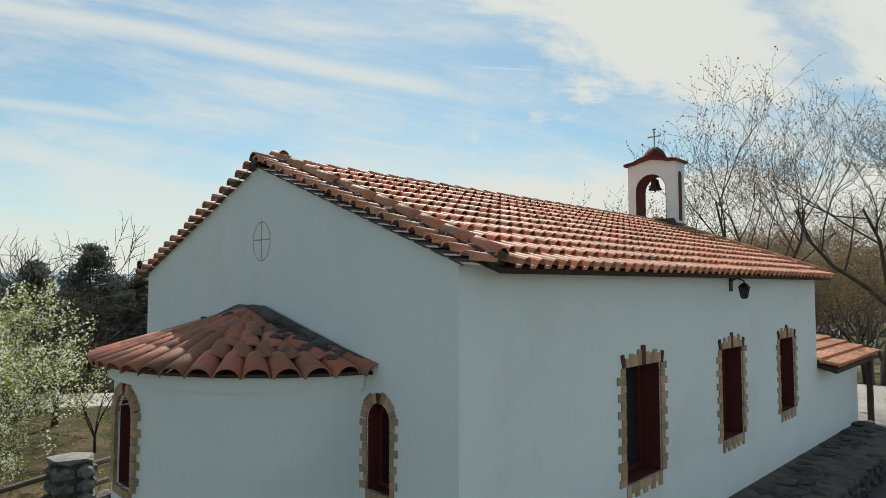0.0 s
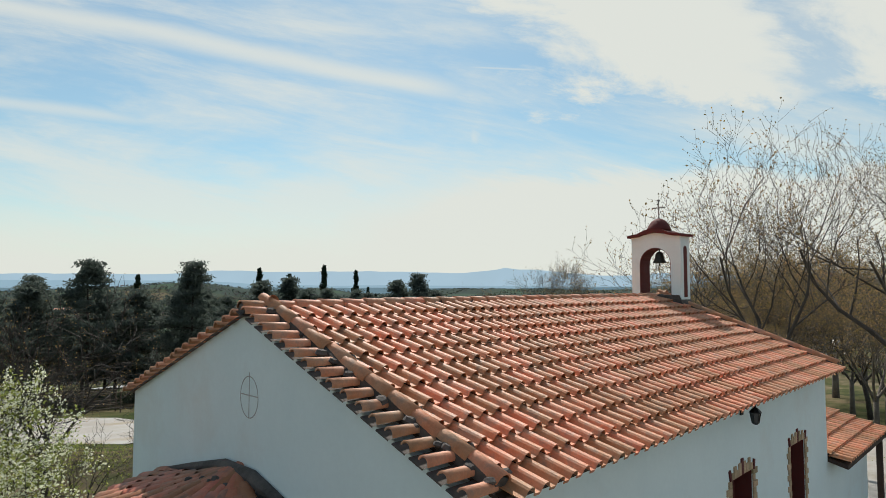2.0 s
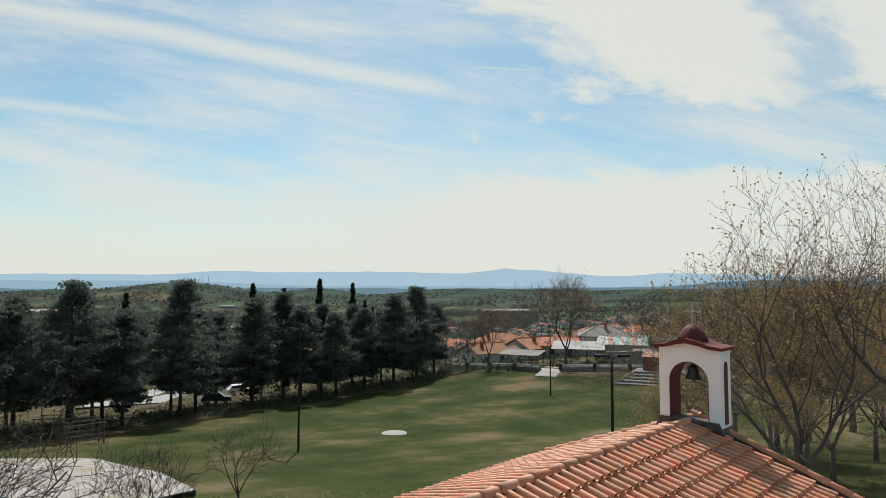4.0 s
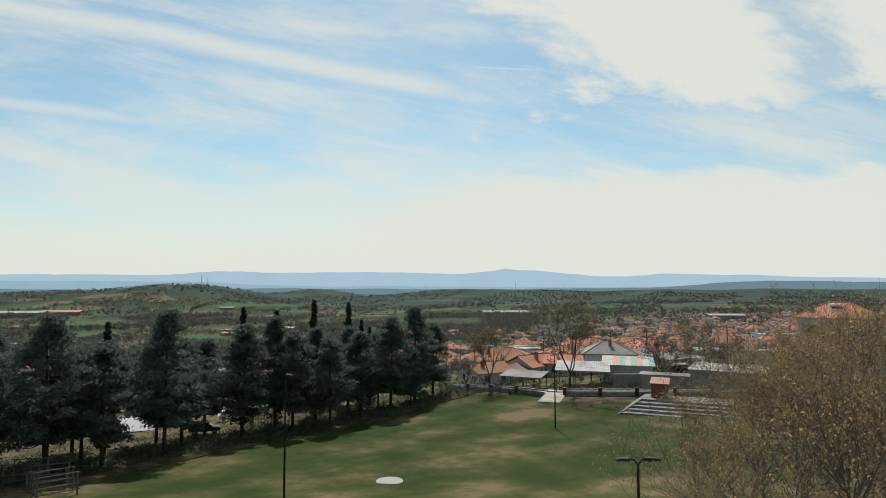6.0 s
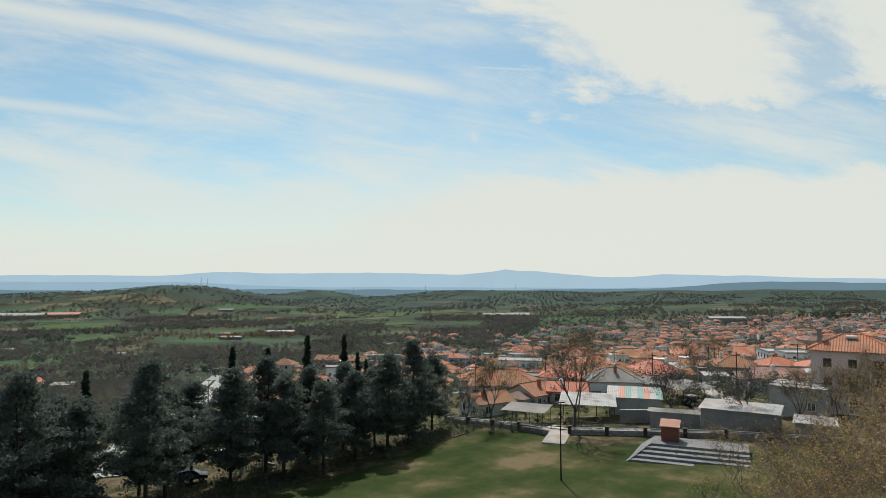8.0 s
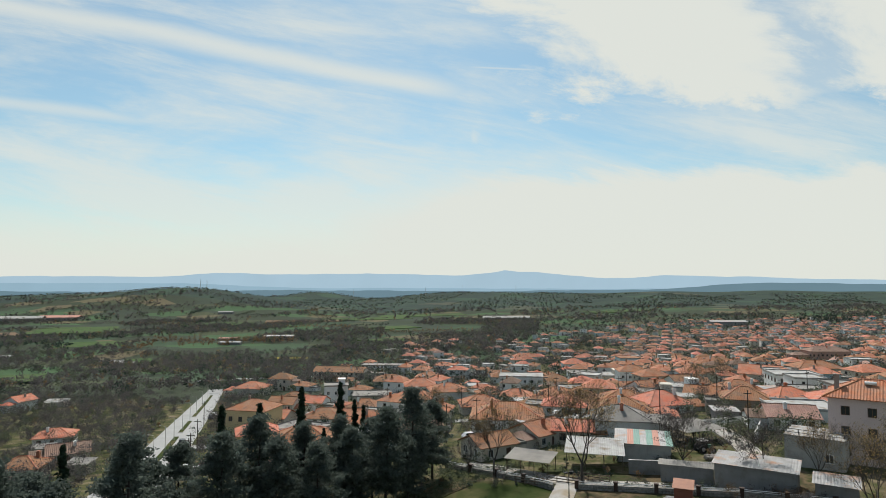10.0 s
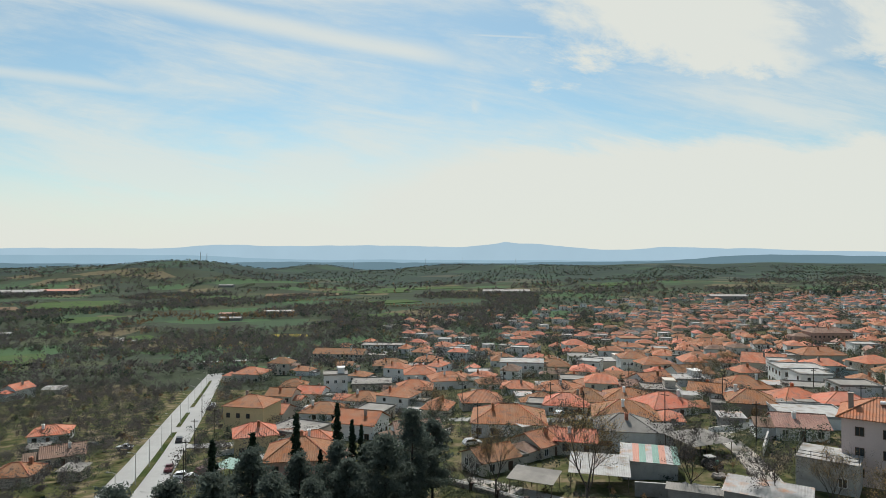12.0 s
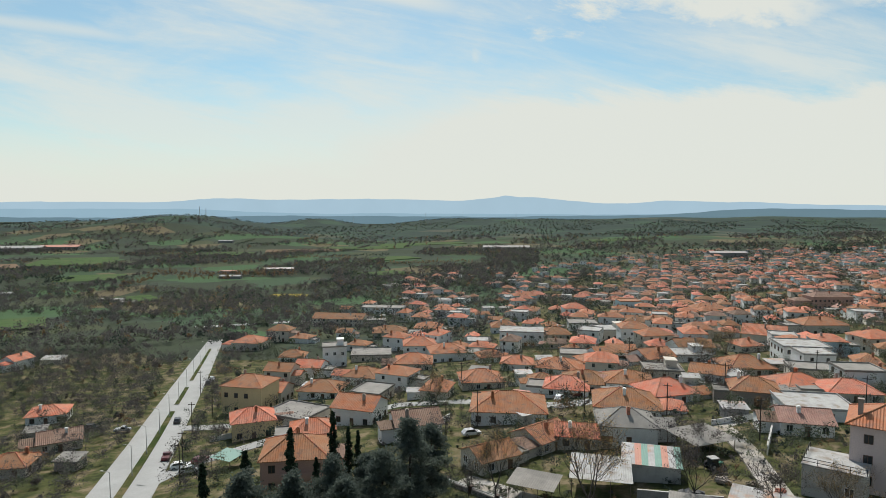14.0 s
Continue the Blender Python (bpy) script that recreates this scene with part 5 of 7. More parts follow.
# ---------------------------------------------------------------- houses
WHITEWASH = material("whitewash", (0.74, 0.74, 0.72), 0.9, (0.64, 0.635, 0.62), 0.6, 0.25, 6, 0.05, piece=0.06, stain=(0.46, 0.43, 0.38), stain_scale=0.2, stain_amount=0.4)
CREAM = material("cream_render", (0.58, 0.53, 0.45), 0.9, (0.49, 0.445, 0.38), 0.6, 0.25, 6, 0.05, piece=0.10, stain=(0.36, 0.32, 0.27), stain_scale=0.2, stain_amount=0.4)
YELLOW = material("ochre_render", (0.62, 0.48, 0.28), 0.9, (0.54, 0.42, 0.25), 0.6, 0.25, 6, 0.05)
PINK = material("pink_render", (0.50, 0.31, 0.25), 0.9, (0.42, 0.26, 0.21), 0.6, 0.25, 6, 0.05)
DIM = material("bare_brick_render", (0.30, 0.26, 0.23), 0.9, (0.24, 0.20, 0.17), 0.7, 0.4, 6, 0.1)
PALE_BLUE = material("pale_blue_render", (0.50, 0.62, 0.66), 0.9, (0.44, 0.55, 0.60), 0.6, 0.3, 6, 0.05)
SHUTTER = material("brown_shutter", (0.10, 0.055, 0.035), 0.7, None, 0.5, 2, 10, 0.1)
FLAT_ROOF = material("flat_concrete_roof", (0.25, 0.235, 0.21), 0.92, (0.15, 0.14, 0.128), 0.8, 0.3, 5, 0.2)
WHITE_ROOF = material("white_roof_coat", (0.38, 0.375, 0.36), 0.9, (0.22, 0.215, 0.20), 0.7, 0.5, 5, 0.1, stain=(0.20, 0.15, 0.11), stain_scale=0.45, stain_amount=0.85)
TIN = material("pale_tin_sheet", (0.32, 0.32, 0.315), 0.65, (0.19, 0.18, 0.17), 0.7, 0.5, 8, 0.1, metal=0.15, stain=(0.34, 0.17, 0.09), stain_scale=0.35, stain_amount=0.85)


def tiled_roof_material(name, colour, other, **vary):
    """Clay tile seen from afar: rolls that run down each slope, courses, and patches of older tile."""
    m = material(name, colour, 0.85, other, 0.8, 0.35, 2.5, 0, stain=(0.15, 0.10, 0.08), stain_scale=0.5, stain_amount=0.6, **vary)
    t = m.node_tree
    b = t.nodes["Principled BSDF"]
    tc, sep, nrm = t.nodes.new("ShaderNodeTexCoord"), t.nodes.new("ShaderNodeSeparateXYZ"), t.nodes.new("ShaderNodeSeparateXYZ")
    t.links.new(tc.outputs["Object"], sep.inputs[0])
    t.links.new(tc.outputs["Normal"], nrm.inputs[0])

    def mth(op, a, c=None):
        n = t.nodes.new("ShaderNodeMath")
        n.operation = op
        for i, v in enumerate((a, c)):
            if isinstance(v, (int, float)):
                n.inputs[i].default_value = v
            elif v is not None:
                t.links.new(v, n.inputs[i])
        return n.outputs[0]

    gable_side = mth("GREATER_THAN", mth("ABSOLUTE", nrm.outputs[0]), mth("ABSOLUTE", nrm.outputs[1]))
    across = mth("ADD", mth("MULTIPLY", sep.outputs[1], gable_side), mth("MULTIPLY", sep.outputs[0], mth("SUBTRACT", 1.0, gable_side)))
    rolls = mth("SINE", mth("MULTIPLY", across, math.tau / 0.42))
    courses = mth("FRACT", mth("MULTIPLY", sep.outputs[2], 1 / 0.15))
    h = mth("ADD", rolls, mth("MULTIPLY", courses, -0.7))
    bn = t.nodes.new("ShaderNodeBump")
    bn.inputs["Strength"].default_value, bn.inputs["Distance"].default_value = 0.8, 0.06
    t.links.new(h, bn.inputs["Height"])
    t.links.new(bn.outputs[0], b.inputs["Normal"])
    return m


ORANGE_TILE = tiled_roof_material("orange_roof_tile", (0.41, 0.132, 0.052), (0.36, 0.190, 0.115), piece=0.38)
BROWN_TILE = tiled_roof_material("brown_roof_tile", (0.22, 0.12, 0.085), (0.30, 0.19, 0.14), piece=0.34)
JOINED_TILE = {"orange_roof_tile": tiled_roof_material("orange_tile_joined", (0.35, 0.120, 0.052), (0.33, 0.175, 0.110), island=0.45),
               "brown_roof_tile": tiled_roof_material("brown_tile_joined", (0.20, 0.11, 0.08), (0.27, 0.17, 0.13), island=0.4)}
WALLS = {"w": (WHITEWASH, "white"), "c": (CREAM, "cream"), "y": (YELLOW, "ochre yellow"), "p": (PINK, "dusky pink"), "d": (DIM, "bare grey-brown"), "b": (CREAM, "weathered cream"), "v": (PALE_BLUE, "pale blue")}
ROOFS = {"o": (ORANGE_TILE, "orange tile"), "b": (BROWN_TILE, "old brown tile"), "g": (FLAT_ROOF, "grey concrete"), "w": (WHITE_ROOF, "white-coated concrete")}


def roof_shape(w, d, h, kind, rise, over=0.45, t=0.14):
    """A hipped, gabled or flat roof over a w x d plan at height h, and the lines of its ridge and hips."""
    x, y = w / 2 + over, d / 2 + over
    sh = Shape()
    if kind == "flat":
        x, y = x - 0.2, y - 0.2
        rings = [(x, y, h), (x, y, h + 0.55), (x - 0.18, y - 0.18, h + 0.55), (x - 0.18, y - 0.18, h + 0.22)]
        vs = [(sx * a, sy * b, z) for a, b, z in rings for sx, sy in ((-1, -1), (1, -1), (1, 1), (-1, 1))]
        fs = [(4 * r + k, 4 * r + (k + 1) % 4, 4 * r + 4 + (k + 1) % 4, 4 * r + 4 + k) for r in range(3) for k in range(4)]
        return sh.add(vs, fs + [(12, 13, 14, 15), (3, 2, 1, 0)]), []
    r = max(x - y * 0.92, 0.3) if kind == "hip" else x
    z0 = h - over * rise / y
    top = h + rise
    vs = [(-x, -y, z0), (x, -y, z0), (x, y, z0), (-x, y, z0), (-x, -y, z0 + t), (x, -y, z0 + t), (x, y, z0 + t), (-x, y, z0 + t), (-r, 0, top + t), (r, 0, top + t), (-r, 0, top), (r, 0, top)]
    fs = [(4, 5, 9, 8), (6, 7, 8, 9), (0, 1, 5, 4), (2, 3, 7, 6), (1, 0, 10, 11), (3, 2, 11, 10)]
    if kind == "hip":
        fs += [(5, 6, 9), (7, 4, 8), (1, 2, 6, 5), (3, 0, 4, 7), (2, 1, 11), (0, 3, 10)]
    else:
        fs += [(1, 11, 9, 5), (11, 2, 6, 9), (0, 4, 8, 10), (3, 10, 8, 7)]
    sh.add(vs, fs)
    caps = [((-r, 0, top + t), (r, 0, top + t))]
    if kind == "hip":
        caps += [((sx * r, 0, top + t), (sx * x, sy * y, z0 + t)) for sx in (-1, 1) for sy in (-1, 1)]
    return sh, caps


WINDOW_SHAPE = Shape().box(-0.62, -0.05, -0.72, 0.62, 0.06, -0.62).box(-0.62, -0.05, 0.62, 0.62, 0.06, 0.72).box(-0.62, -0.05, -0.62, -0.52, 0.06, 0.62).box(0.52, -0.05, -0.62, 0.62, 0.06, 0.62).box(-0.04, -0.04, -0.62, 0.04, 0.06, 0.62)
WINDOW_MESH = WINDOW_SHAPE.mesh("window", WHITEWASH)
WINDOW_BROWN = WINDOW_SHAPE.mesh("window", SHUTTER)
PANE_MESH = Shape().box(-0.52, -0.01, -0.62, 0.52, 0.05, 0.62).mesh("pane", GLASS_DARK)
DOOR_MESH = Shape().box(-0.5, -0.06, 0, 0.5, 0.06, 2.1).box(-0.40, -0.08, 0.15, 0.40, -0.06, 0.95).box(-0.40, -0.08, 1.1, 0.40, -0.06, 1.95).mesh("door", SHUTTER)


def house(w, d, h, kind, roof_key, wall_key, rng, detail=2, chimney=True, name="house"):
    wall_mat, wall_word = WALLS[wall_key]
    roof_mat, roof_word = ROOFS[roof_key]
    rise = 0 if kind == "flat" else (d / 2 + 0.45) * rng.uniform(0.36, 0.46)
    floors = 2 if h > 5 else 1
    t = thing(name, Matrix.Identity(4), f"{wall_word} {'two' if floors == 2 else 'one'}-storey house with {'flat' if kind == 'flat' else 'hipped' if kind == 'hip' else 'gabled'} {roof_word} roof", "house", "houses of the town")
    outline = [(-d / 2, -2.5), (d / 2, -2.5), (d / 2, h)] + ([(0, h + rise * (d / 2) / (d / 2 + 0.45))] if kind == "gable" else []) + [(-d / 2, h)]
    part("wall", Shape().prism(outline, -w / 2, w / 2, turned_y()), wall_mat, t)
    shape, caps = roof_shape(w, d, h, kind, rise)
    roof_part = part("roof", shape, roof_mat, t)
    if detail > 1:
        for a, b in caps:
            part("ridge_cap", Shape().tube([a, b], [0.13, 0.13], 5), roof_mat, roof_part)
    own = random.Random(int(w * 100 + d * 10 + h))
    if kind != "flat" and own.random() < 0.75:               # a lower wing with its own roof
        side, ww, dd, hh = own.choice((-1, 1)), w * own.uniform(0.34, 0.5), d * own.uniform(0.5, 0.72), h * own.uniform(0.66, 0.85)
        x, y = side * (w / 2 + ww / 2 - 0.4), -d * own.uniform(-0.1, 0.16)
        form = own.choice(("gable", "hip", "flat"))
        wing = part("wing", Shape().box(x - ww / 2, y - dd / 2, -2.5, x + ww / 2, y + dd / 2, hh), wall_mat, t)
        wing_top, _ = roof_shape(ww, dd, hh, form, dd * 0.2, 0.3)
        part("wing_roof", wing_top, own.choice((roof_mat, roof_mat, BROWN_TILE)) if form != "flat" else FLAT_ROOF, wing, at=pose(x, y, 0))
    wm = WINDOW_MESH if rng.random() < 0.5 else WINDOW_BROWN
    for floor in range(floors):
        z = 1.55 + floor * (h / floors) if h > 2.4 else 1.3
        for side, (length, off, turn_) in enumerate(((w, -d / 2, 0), (d, -w / 2, -90), (d, -w / 2, 90))):
            n = max(1, int(length / (3.0 if detail > 1 else 4.2)))
            for k in range(n):
                if rng.random() < 0.15:
                    continue
                x = -length / 2 + length * (k + 0.5) / n
                at = pose(0, 0, 0, 0, 0, turn_) @ pose(x, off, z)
                if floor == 0 and side == 0 and k == n // 2 and n > 1:
                    part("door", DOOR_MESH, None, t, "brown wooden door", at=pose(0, 0, 0, 0, 0, turn_) @ pose(x, off, 0.05))
                    continue
                win = part("window", wm, None, t, at=at)
                if detail > 1:
                    part("pane", PANE_MESH, None, win)
                else:
                    win.data = PANE_MESH
    if floors == 2 and detail > 1 and rng.random() < 0.6:
        part("balcony", Shape().box(-w * 0.3, -d / 2 - 1.2, h / 2 - 0.05, w * 0.3, -d / 2, h / 2 + 0.12).box(-w * 0.3, -d / 2 - 1.2, h / 2 + 0.12, w * 0.3, -d / 2 - 1.12, h / 2 + 1.0), wall_mat, t)
    if chimney and kind != "flat":
        x, y = rng.uniform(-0.3, 0.3) * w, rng.choice((-0.18, 0.18)) * d
        top = h + rise + 0.5
        part("chimney", Shape().box(x - 0.32, y - 0.32, h, x + 0.32, y + 0.32, top).box(x - 0.42, y - 0.42, top, x + 0.42, y + 0.42, top + 0.12).box(x - 0.25, y - 0.25, top + 0.12, x + 0.25, y + 0.25, top + 0.3), rng.choice((WHITEWASH, DIM, ORANGE_TILE)), t)
    elif kind == "flat" and rng.random() < 0.22:
        part("stair_hut", Shape().box(w * 0.1, -d * 0.1, h + 0.23, w * 0.38, d * 0.35, h + 2.4).box(w * 0.08, -d * 0.12, h + 2.4, w * 0.40, d * 0.37, h + 2.55), wall_mat, t)
    return t


# s, l, width, depth, wall height, turn, roof form, roof, wall
HOUSES = """
284 -185 8.4 7.0 4.6 75 gable o w
195 -115 9.0 6.5 2.9 20 hip o w
168 -95 8.4 6.0 2.8 30 gable b b
148 -93 7.6 6.2 2.8 10 hip o b
324 -96 13.2 9.5 4.4 -10 hip o c
201 -58 11.5 8.3 8.5 -12 hip o y
211 -54 9.4 6.8 4.4 -12 gable o c
239 -58 8.7 6.2 5.9 -10 gable o c
251 -50 9.1 6.6 4.5 -10 gable o w
289 -66 9.5 6.8 2.8 0 hip o w
171 -48 9.2 6.6 4.9 20 hip o y
175 -38 11.6 8.3 3.8 -25 flat g c
212 -38 11.6 8.3 2.8 -8 hip o w
274 -45 8.7 6.3 8.5 10 flat g w
229 -27 10.7 7.7 3.2 -15 hip o w
173 -21 9.9 7.1 4.5 -18 gable o w
158 -30 8.8 6.4 3.4 12 hip o c
129 -27 10.7 7.7 6.4 8 hip o p
154 -6 9.2 6.6 3.7 15 gable b w
252 -11 12.4 8.9 3.4 0 hip o c
284 -10 12.1 8.7 6.6 5 hip o w
272 2 13.5 9.7 4.4 10 hip o w
421 -67 30.0 13.0 5.4 -8 gable o c
507 -47 29.8 13.0 5.1 -5 flat g w
371 -8 13.5 9.7 4.0 -6 hip o c
160 16 15.3 11.0 3.4 -6 hip o w
317 39 18.7 13.0 7.1 -8 flat w w
318 18 9.8 7.0 2.9 0 flat w w
262 19 8.9 6.4 2.8 10 hip o w
237 27 9.8 7.1 2.8 -10 hip o w
204 12 11.3 8.1 2.9 5 hip o c
219 39 12.0 8.6 2.8 -20 hip o w
228 53 10.3 7.4 2.8 12 hip o w
182 34 10.3 7.4 2.8 -14 hip o w
186 40 10.6 7.6 3.2 -10 hip o c
157 43 12.9 9.3 2.8 -12 hip o w
166 55 10.9 7.9 2.8 15 hip o w
183 51 10.8 7.8 2.8 -12 hip o w
232 74 10.8 7.8 2.9 20 gable o w
235 88 11.1 8.0 2.9 0 flat w w
200 66 9.6 6.9 2.8 -10 flat g c
191 76 8.2 6.0 3.0 -30 gable o w
202 92 12.3 8.8 2.8 0 hip o c
161 74 9.4 6.7 3.8 -18 hip o d
219 119 12.8 9.2 6.3 -10 flat w w
169 89 10.8 7.8 2.8 8 hip o c
148 81 12.2 8.8 2.8 -12 flat w w
138 72 8.4 6.1 2.8 -15 gable b w
162 97 10.4 7.5 2.8 -10 hip o c
138 37 9.6 6.9 4.2 -8 hip g w
138 20 8.1 6.0 2.8 40 gable o c
138 27 7.1 6.0 2.8 -12 gable o c
129 9 7.3 6.0 2.8 30 gable o c
303 89 11.6 8.4 8.2 -5 hip o w
488 142 14.1 10.2 8.5 0 flat o v
622 80 19.6 13.0 7.5 0 hip o v
252 94 10.5 7.5 4.0 10 gable o w
462 95 14.4 10.4 6.4 0 hip o w
338 59 13.0 9.4 3.1 0 hip o c
372 81 14.4 10.3 4.4 -5 flat g w
328 86 13.8 10.0 5.0 0 flat w c
305 177 18.7 13.0 4.9 0 hip o c
174 107 8.7 6.2 5.2 -8 flat g w
430 178 20.1 13.0 5.9 5 hip o c
276 137 14.7 10.6 4.9 -30 gable o c
444 267 24.2 13.0 8.5 0 hip b p
369 35 12.8 9.2 4.0 0 hip o w
284 -31 15.1 10.9 3.1 5 flat g c
355 -29 16.5 11.9 3.9 5 hip o c
195 29 6.5 6.0 2.8 0 hip o w
"""
town_rng = random.Random(77)
taken = []
for row in HOUSES.strip().split("\n"):
    q = row.split()
    s, l, w, d, h, yaw = map(float, q[:6])
    w, d = w * 1.12, min(max(w * 1.0, 7), 14)
    s += d * 0.42
    taken.append((s, l, max(w, d) * 0.62))
    ob = house(w, d, h, q[6], q[7], q[8], town_rng)
    ob.matrix_basis = Matrix.Translation(g(s, l)) @ pose(0, 0, 0, 0, 0, 44.465 - 90 + yaw)


def near_road(s, l, line, gap):
    for a, b in zip(line, line[1:]):
        d = Vector((b[0] - a[0], b[1] - a[1]))
        p = Vector((s - a[0], l - a[1]))
        f = min(max(p.dot(d) / d.length_squared, 0), 1)
        if (p - d * f).length < gap:
            return True
    return False


# the rest of the town: a jittered grid of plots
protos = []
for k, (kind, rk, wk, w, d, h) in enumerate([("hip", "o", "w", 10, 8, 3.1), ("hip", "o", "c", 11, 9, 5.8), ("gable", "o", "w", 10, 7.5, 3.2), ("flat", "w", "w", 10, 9, 5.8), ("hip", "o", "w", 12, 9, 6.0), ("gable", "b", "c", 9, 7, 3.0), ("hip", "b", "w", 10, 8.5, 5.6), ("flat", "g", "c", 11, 9, 3.4), ("hip", "o", "c", 9, 8, 3.0), ("hip", "o", "v", 11, 9, 6.2)]):
    protos.append(house(w, d, h, kind, rk, wk, town_rng, 1))
weights = [6, 4, 4, 2.4, 4, 1.6, 1.4, 1.6, 4, 0.7]


def town_edge(a):
    return float(np.interp(a, [-0.26, -0.1, 0.0, 0.2, 0.4, 0.75, 0.9], [480, 760, 980, 1150, 1380, 1450, 1300]))


plots = []
for i in range(-60, 110):
    for j in range(-60, 110):
        p, q = i * 17.5 + town_rng.uniform(-3.5, 3.5), j * 15.0 + town_rng.uniform(-3, 3)
        s, l = p * 0.94 - q * 0.34 + 250, p * 0.34 + q * 0.94
        if s < 168 or abs(l / s) > 0.95 or near_road(s, l, MAIN_ROAD, 17) or (s < 285 and (near_road(s, l, SIDE_STREET, 8) or near_road(s, l, TOWN_STREET, 8))):
            continue
        a = l / s
        limit = town_edge(a)
        if a < -0.26 or s > limit or (s > limit * 0.8 and town_rng.random() < 0.45):
            continue
        if math.sin(s / 55 + l / 90) * math.sin(l / 47 - s / 140) > 0.62 or town_rng.random() < 0.14:
            continue
        if any((s - x) ** 2 + (l - y) ** 2 < (r + (8 if s > 285 else 6.2)) ** 2 for x, y, r in taken):
            continue
        if l < -0.05 * s - 20 and town_rng.random() < 0.55:
            continue
        if s > 330 and town_rng.random() < (0.70 if a < 0.10 else 0.52 if a < 0.24 else 0.20):
            continue
        plots.append((s, l))
plots.sort()
first_use = set()
rest_v, rest_f, rest_m, rest_n = [], [], [], 0
DISTANT = bpy.data.meshes.new("distant_houses")
for n, (s, l) in enumerate(plots):
    k = town_rng.choices(range(len(protos)), weights)[0]
    yaw = 44.465 - 90 + town_rng.choice((-14, -18, -10, 8, 76, 70)) + town_rng.uniform(-6, 6)
    m = Matrix.Translation(g(s, l)) @ pose(0, 0, 0, 0, 0, yaw) @ Matrix.Diagonal((town_rng.uniform(0.85, 1.2), town_rng.uniform(0.85, 1.15), town_rng.uniform(0.9, 1.15), 1))
    taken.append((s, l, 7))
    if n < 290:
        ob = copy_thing(protos[k], Matrix.Identity(4)) if k in first_use else protos[k]
        first_use.add(k)
        ob.matrix_basis = m
    else:
        for c in protos[k].children_recursive:
            a = np.array(m @ c.matrix_basis)
            bv = np.array([v.co for v in c.data.vertices]) @ a[:3, :3].T + a[:3, 3]
            o = rest_n
            rest_n += len(bv)
            rest_v.append(bv)
            rest_f += [tuple(i + o for i in p.vertices) for p in c.data.polygons]
            rest_m += [c.data.materials[0].name] * len(c.data.polygons)
DISTANT.from_pydata(np.concatenate(rest_v).tolist(), [], rest_f)
names = sorted(set(rest_m))
for nm in names:
    DISTANT.materials.append(JOINED_TILE.get(nm) or bpy.data.materials[nm])
DISTANT.polygons.foreach_set("material_index", np.array([names.index(x) for x in rest_m], np.int32))
tagged(new("distant_houses", DISTANT), "crowd of distant white houses with orange tiled roofs", "houses", kind="stuff")

# ---------------------------------------------------------------- scrub, gardens and woods of the valley
scrub_rng = np.random.default_rng(2024)
grid = {}
for x, y, r in taken:
    grid.setdefault((int(x // 20), int(y // 20)), []).append((x, y, r))


def free(s, l, gap):
    for i in (-1, 0, 1):
        for j in (-1, 0, 1):
            for x, y, r in grid.get((int(s // 20) + i, int(l // 20) + j), ()):
                if (s - x) ** 2 + (l - y) ** 2 < (r * 0.85 + gap) ** 2:
                    return False
    return True


def wood_noise(s, l):
    return math.sin(s / 61 + 1.3) * math.sin(l / 47 + s / 210) + 0.6 * math.sin(l / 23 - s / 37)


KINDS = {"olive": (SCRUB_OLIVE, "olive_trees", "olive-green trees and bushes scattered over the valley"),
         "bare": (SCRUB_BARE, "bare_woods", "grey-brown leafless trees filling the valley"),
         "rust": (SCRUB_RUST, "rusty_trees", "rust-coloured budding trees in rows"),
         "dark": (SCRUB_DARK, "dark_trees", "dark evergreen trees among the houses")}
clumps = {k: [] for k in KINDS}


def clump(kind, s, l, height, width, n, leaf):
    """One tree crown as tufts round a few uneven lobes."""
    lobes = scrub_rng.normal(size=(5, 3)) * np.array((width * 0.24, width * 0.24, height * 0.16))
    c = lobes[scrub_rng.integers(0, 5, n)] + scrub_rng.normal(size=(n, 3)) * np.array((width * 0.12, width * 0.12, height * 0.11))
    c[:, 2] = np.maximum(c[:, 2] + height * 0.52, 0.15)
    o = g(s, l)
    clumps[kind].append((c + np.array(o), scrub_rng.uniform(0.6, 1.3, n) * leaf))


FIELDS = [((405, -292), (475, -330), 76, "g"), ((520, -420), (560, -470), 60, "g"), ((1120, -660), (1290, -730), 150, "g"), ((1040, -745), (1120, -800), 90, "b"), ((690, -168), (712, -168), 44, "y"), ((640, -300), (690, -340), 50, "g"),
          ((860, -480), (960, -520), 90, "g"), ((1380, -560), (1420, -420), 110, "g"), ((1500, -420), (1540, -250), 90, "b"), ((1600, -300), (1660, -90), 120, "g"), ((1780, -180), (1820, 60), 110, "g"), ((1250, -140), (1300, -60), 80, "g"), ((950, -110), (1000, -60), 60, "g"), ((1850, 420), (1900, 620), 100, "g")]


def in_field(s, l):
    return any(near_road(s, l, f[:2], f[2] * 0.5) for f in FIELDS)


def scatter(count, s0, s1, a0, a1, picker, gap, quads, leaf, size=(3.5, 8.0)):
    made = 0
    for _ in range(count * 6):
        if made >= count:
            break
        s = math.sqrt(scrub_rng.uniform(s0 * s0, s1 * s1))
        l = scrub_rng.uniform(a0, a1) * s
        kind = picker(s, l)
        if not kind or near_road(s, l, MAIN_ROAD, 8) or in_field(s, l) or not free(s, l, gap):
            continue
        h = scrub_rng.uniform(*size) * (1.25 if kind == "bare" else 1.0)
        w = h * scrub_rng.uniform(0.7, 1.15)
        clump(kind, s, l, h, w, quads, leaf)
        made += 1


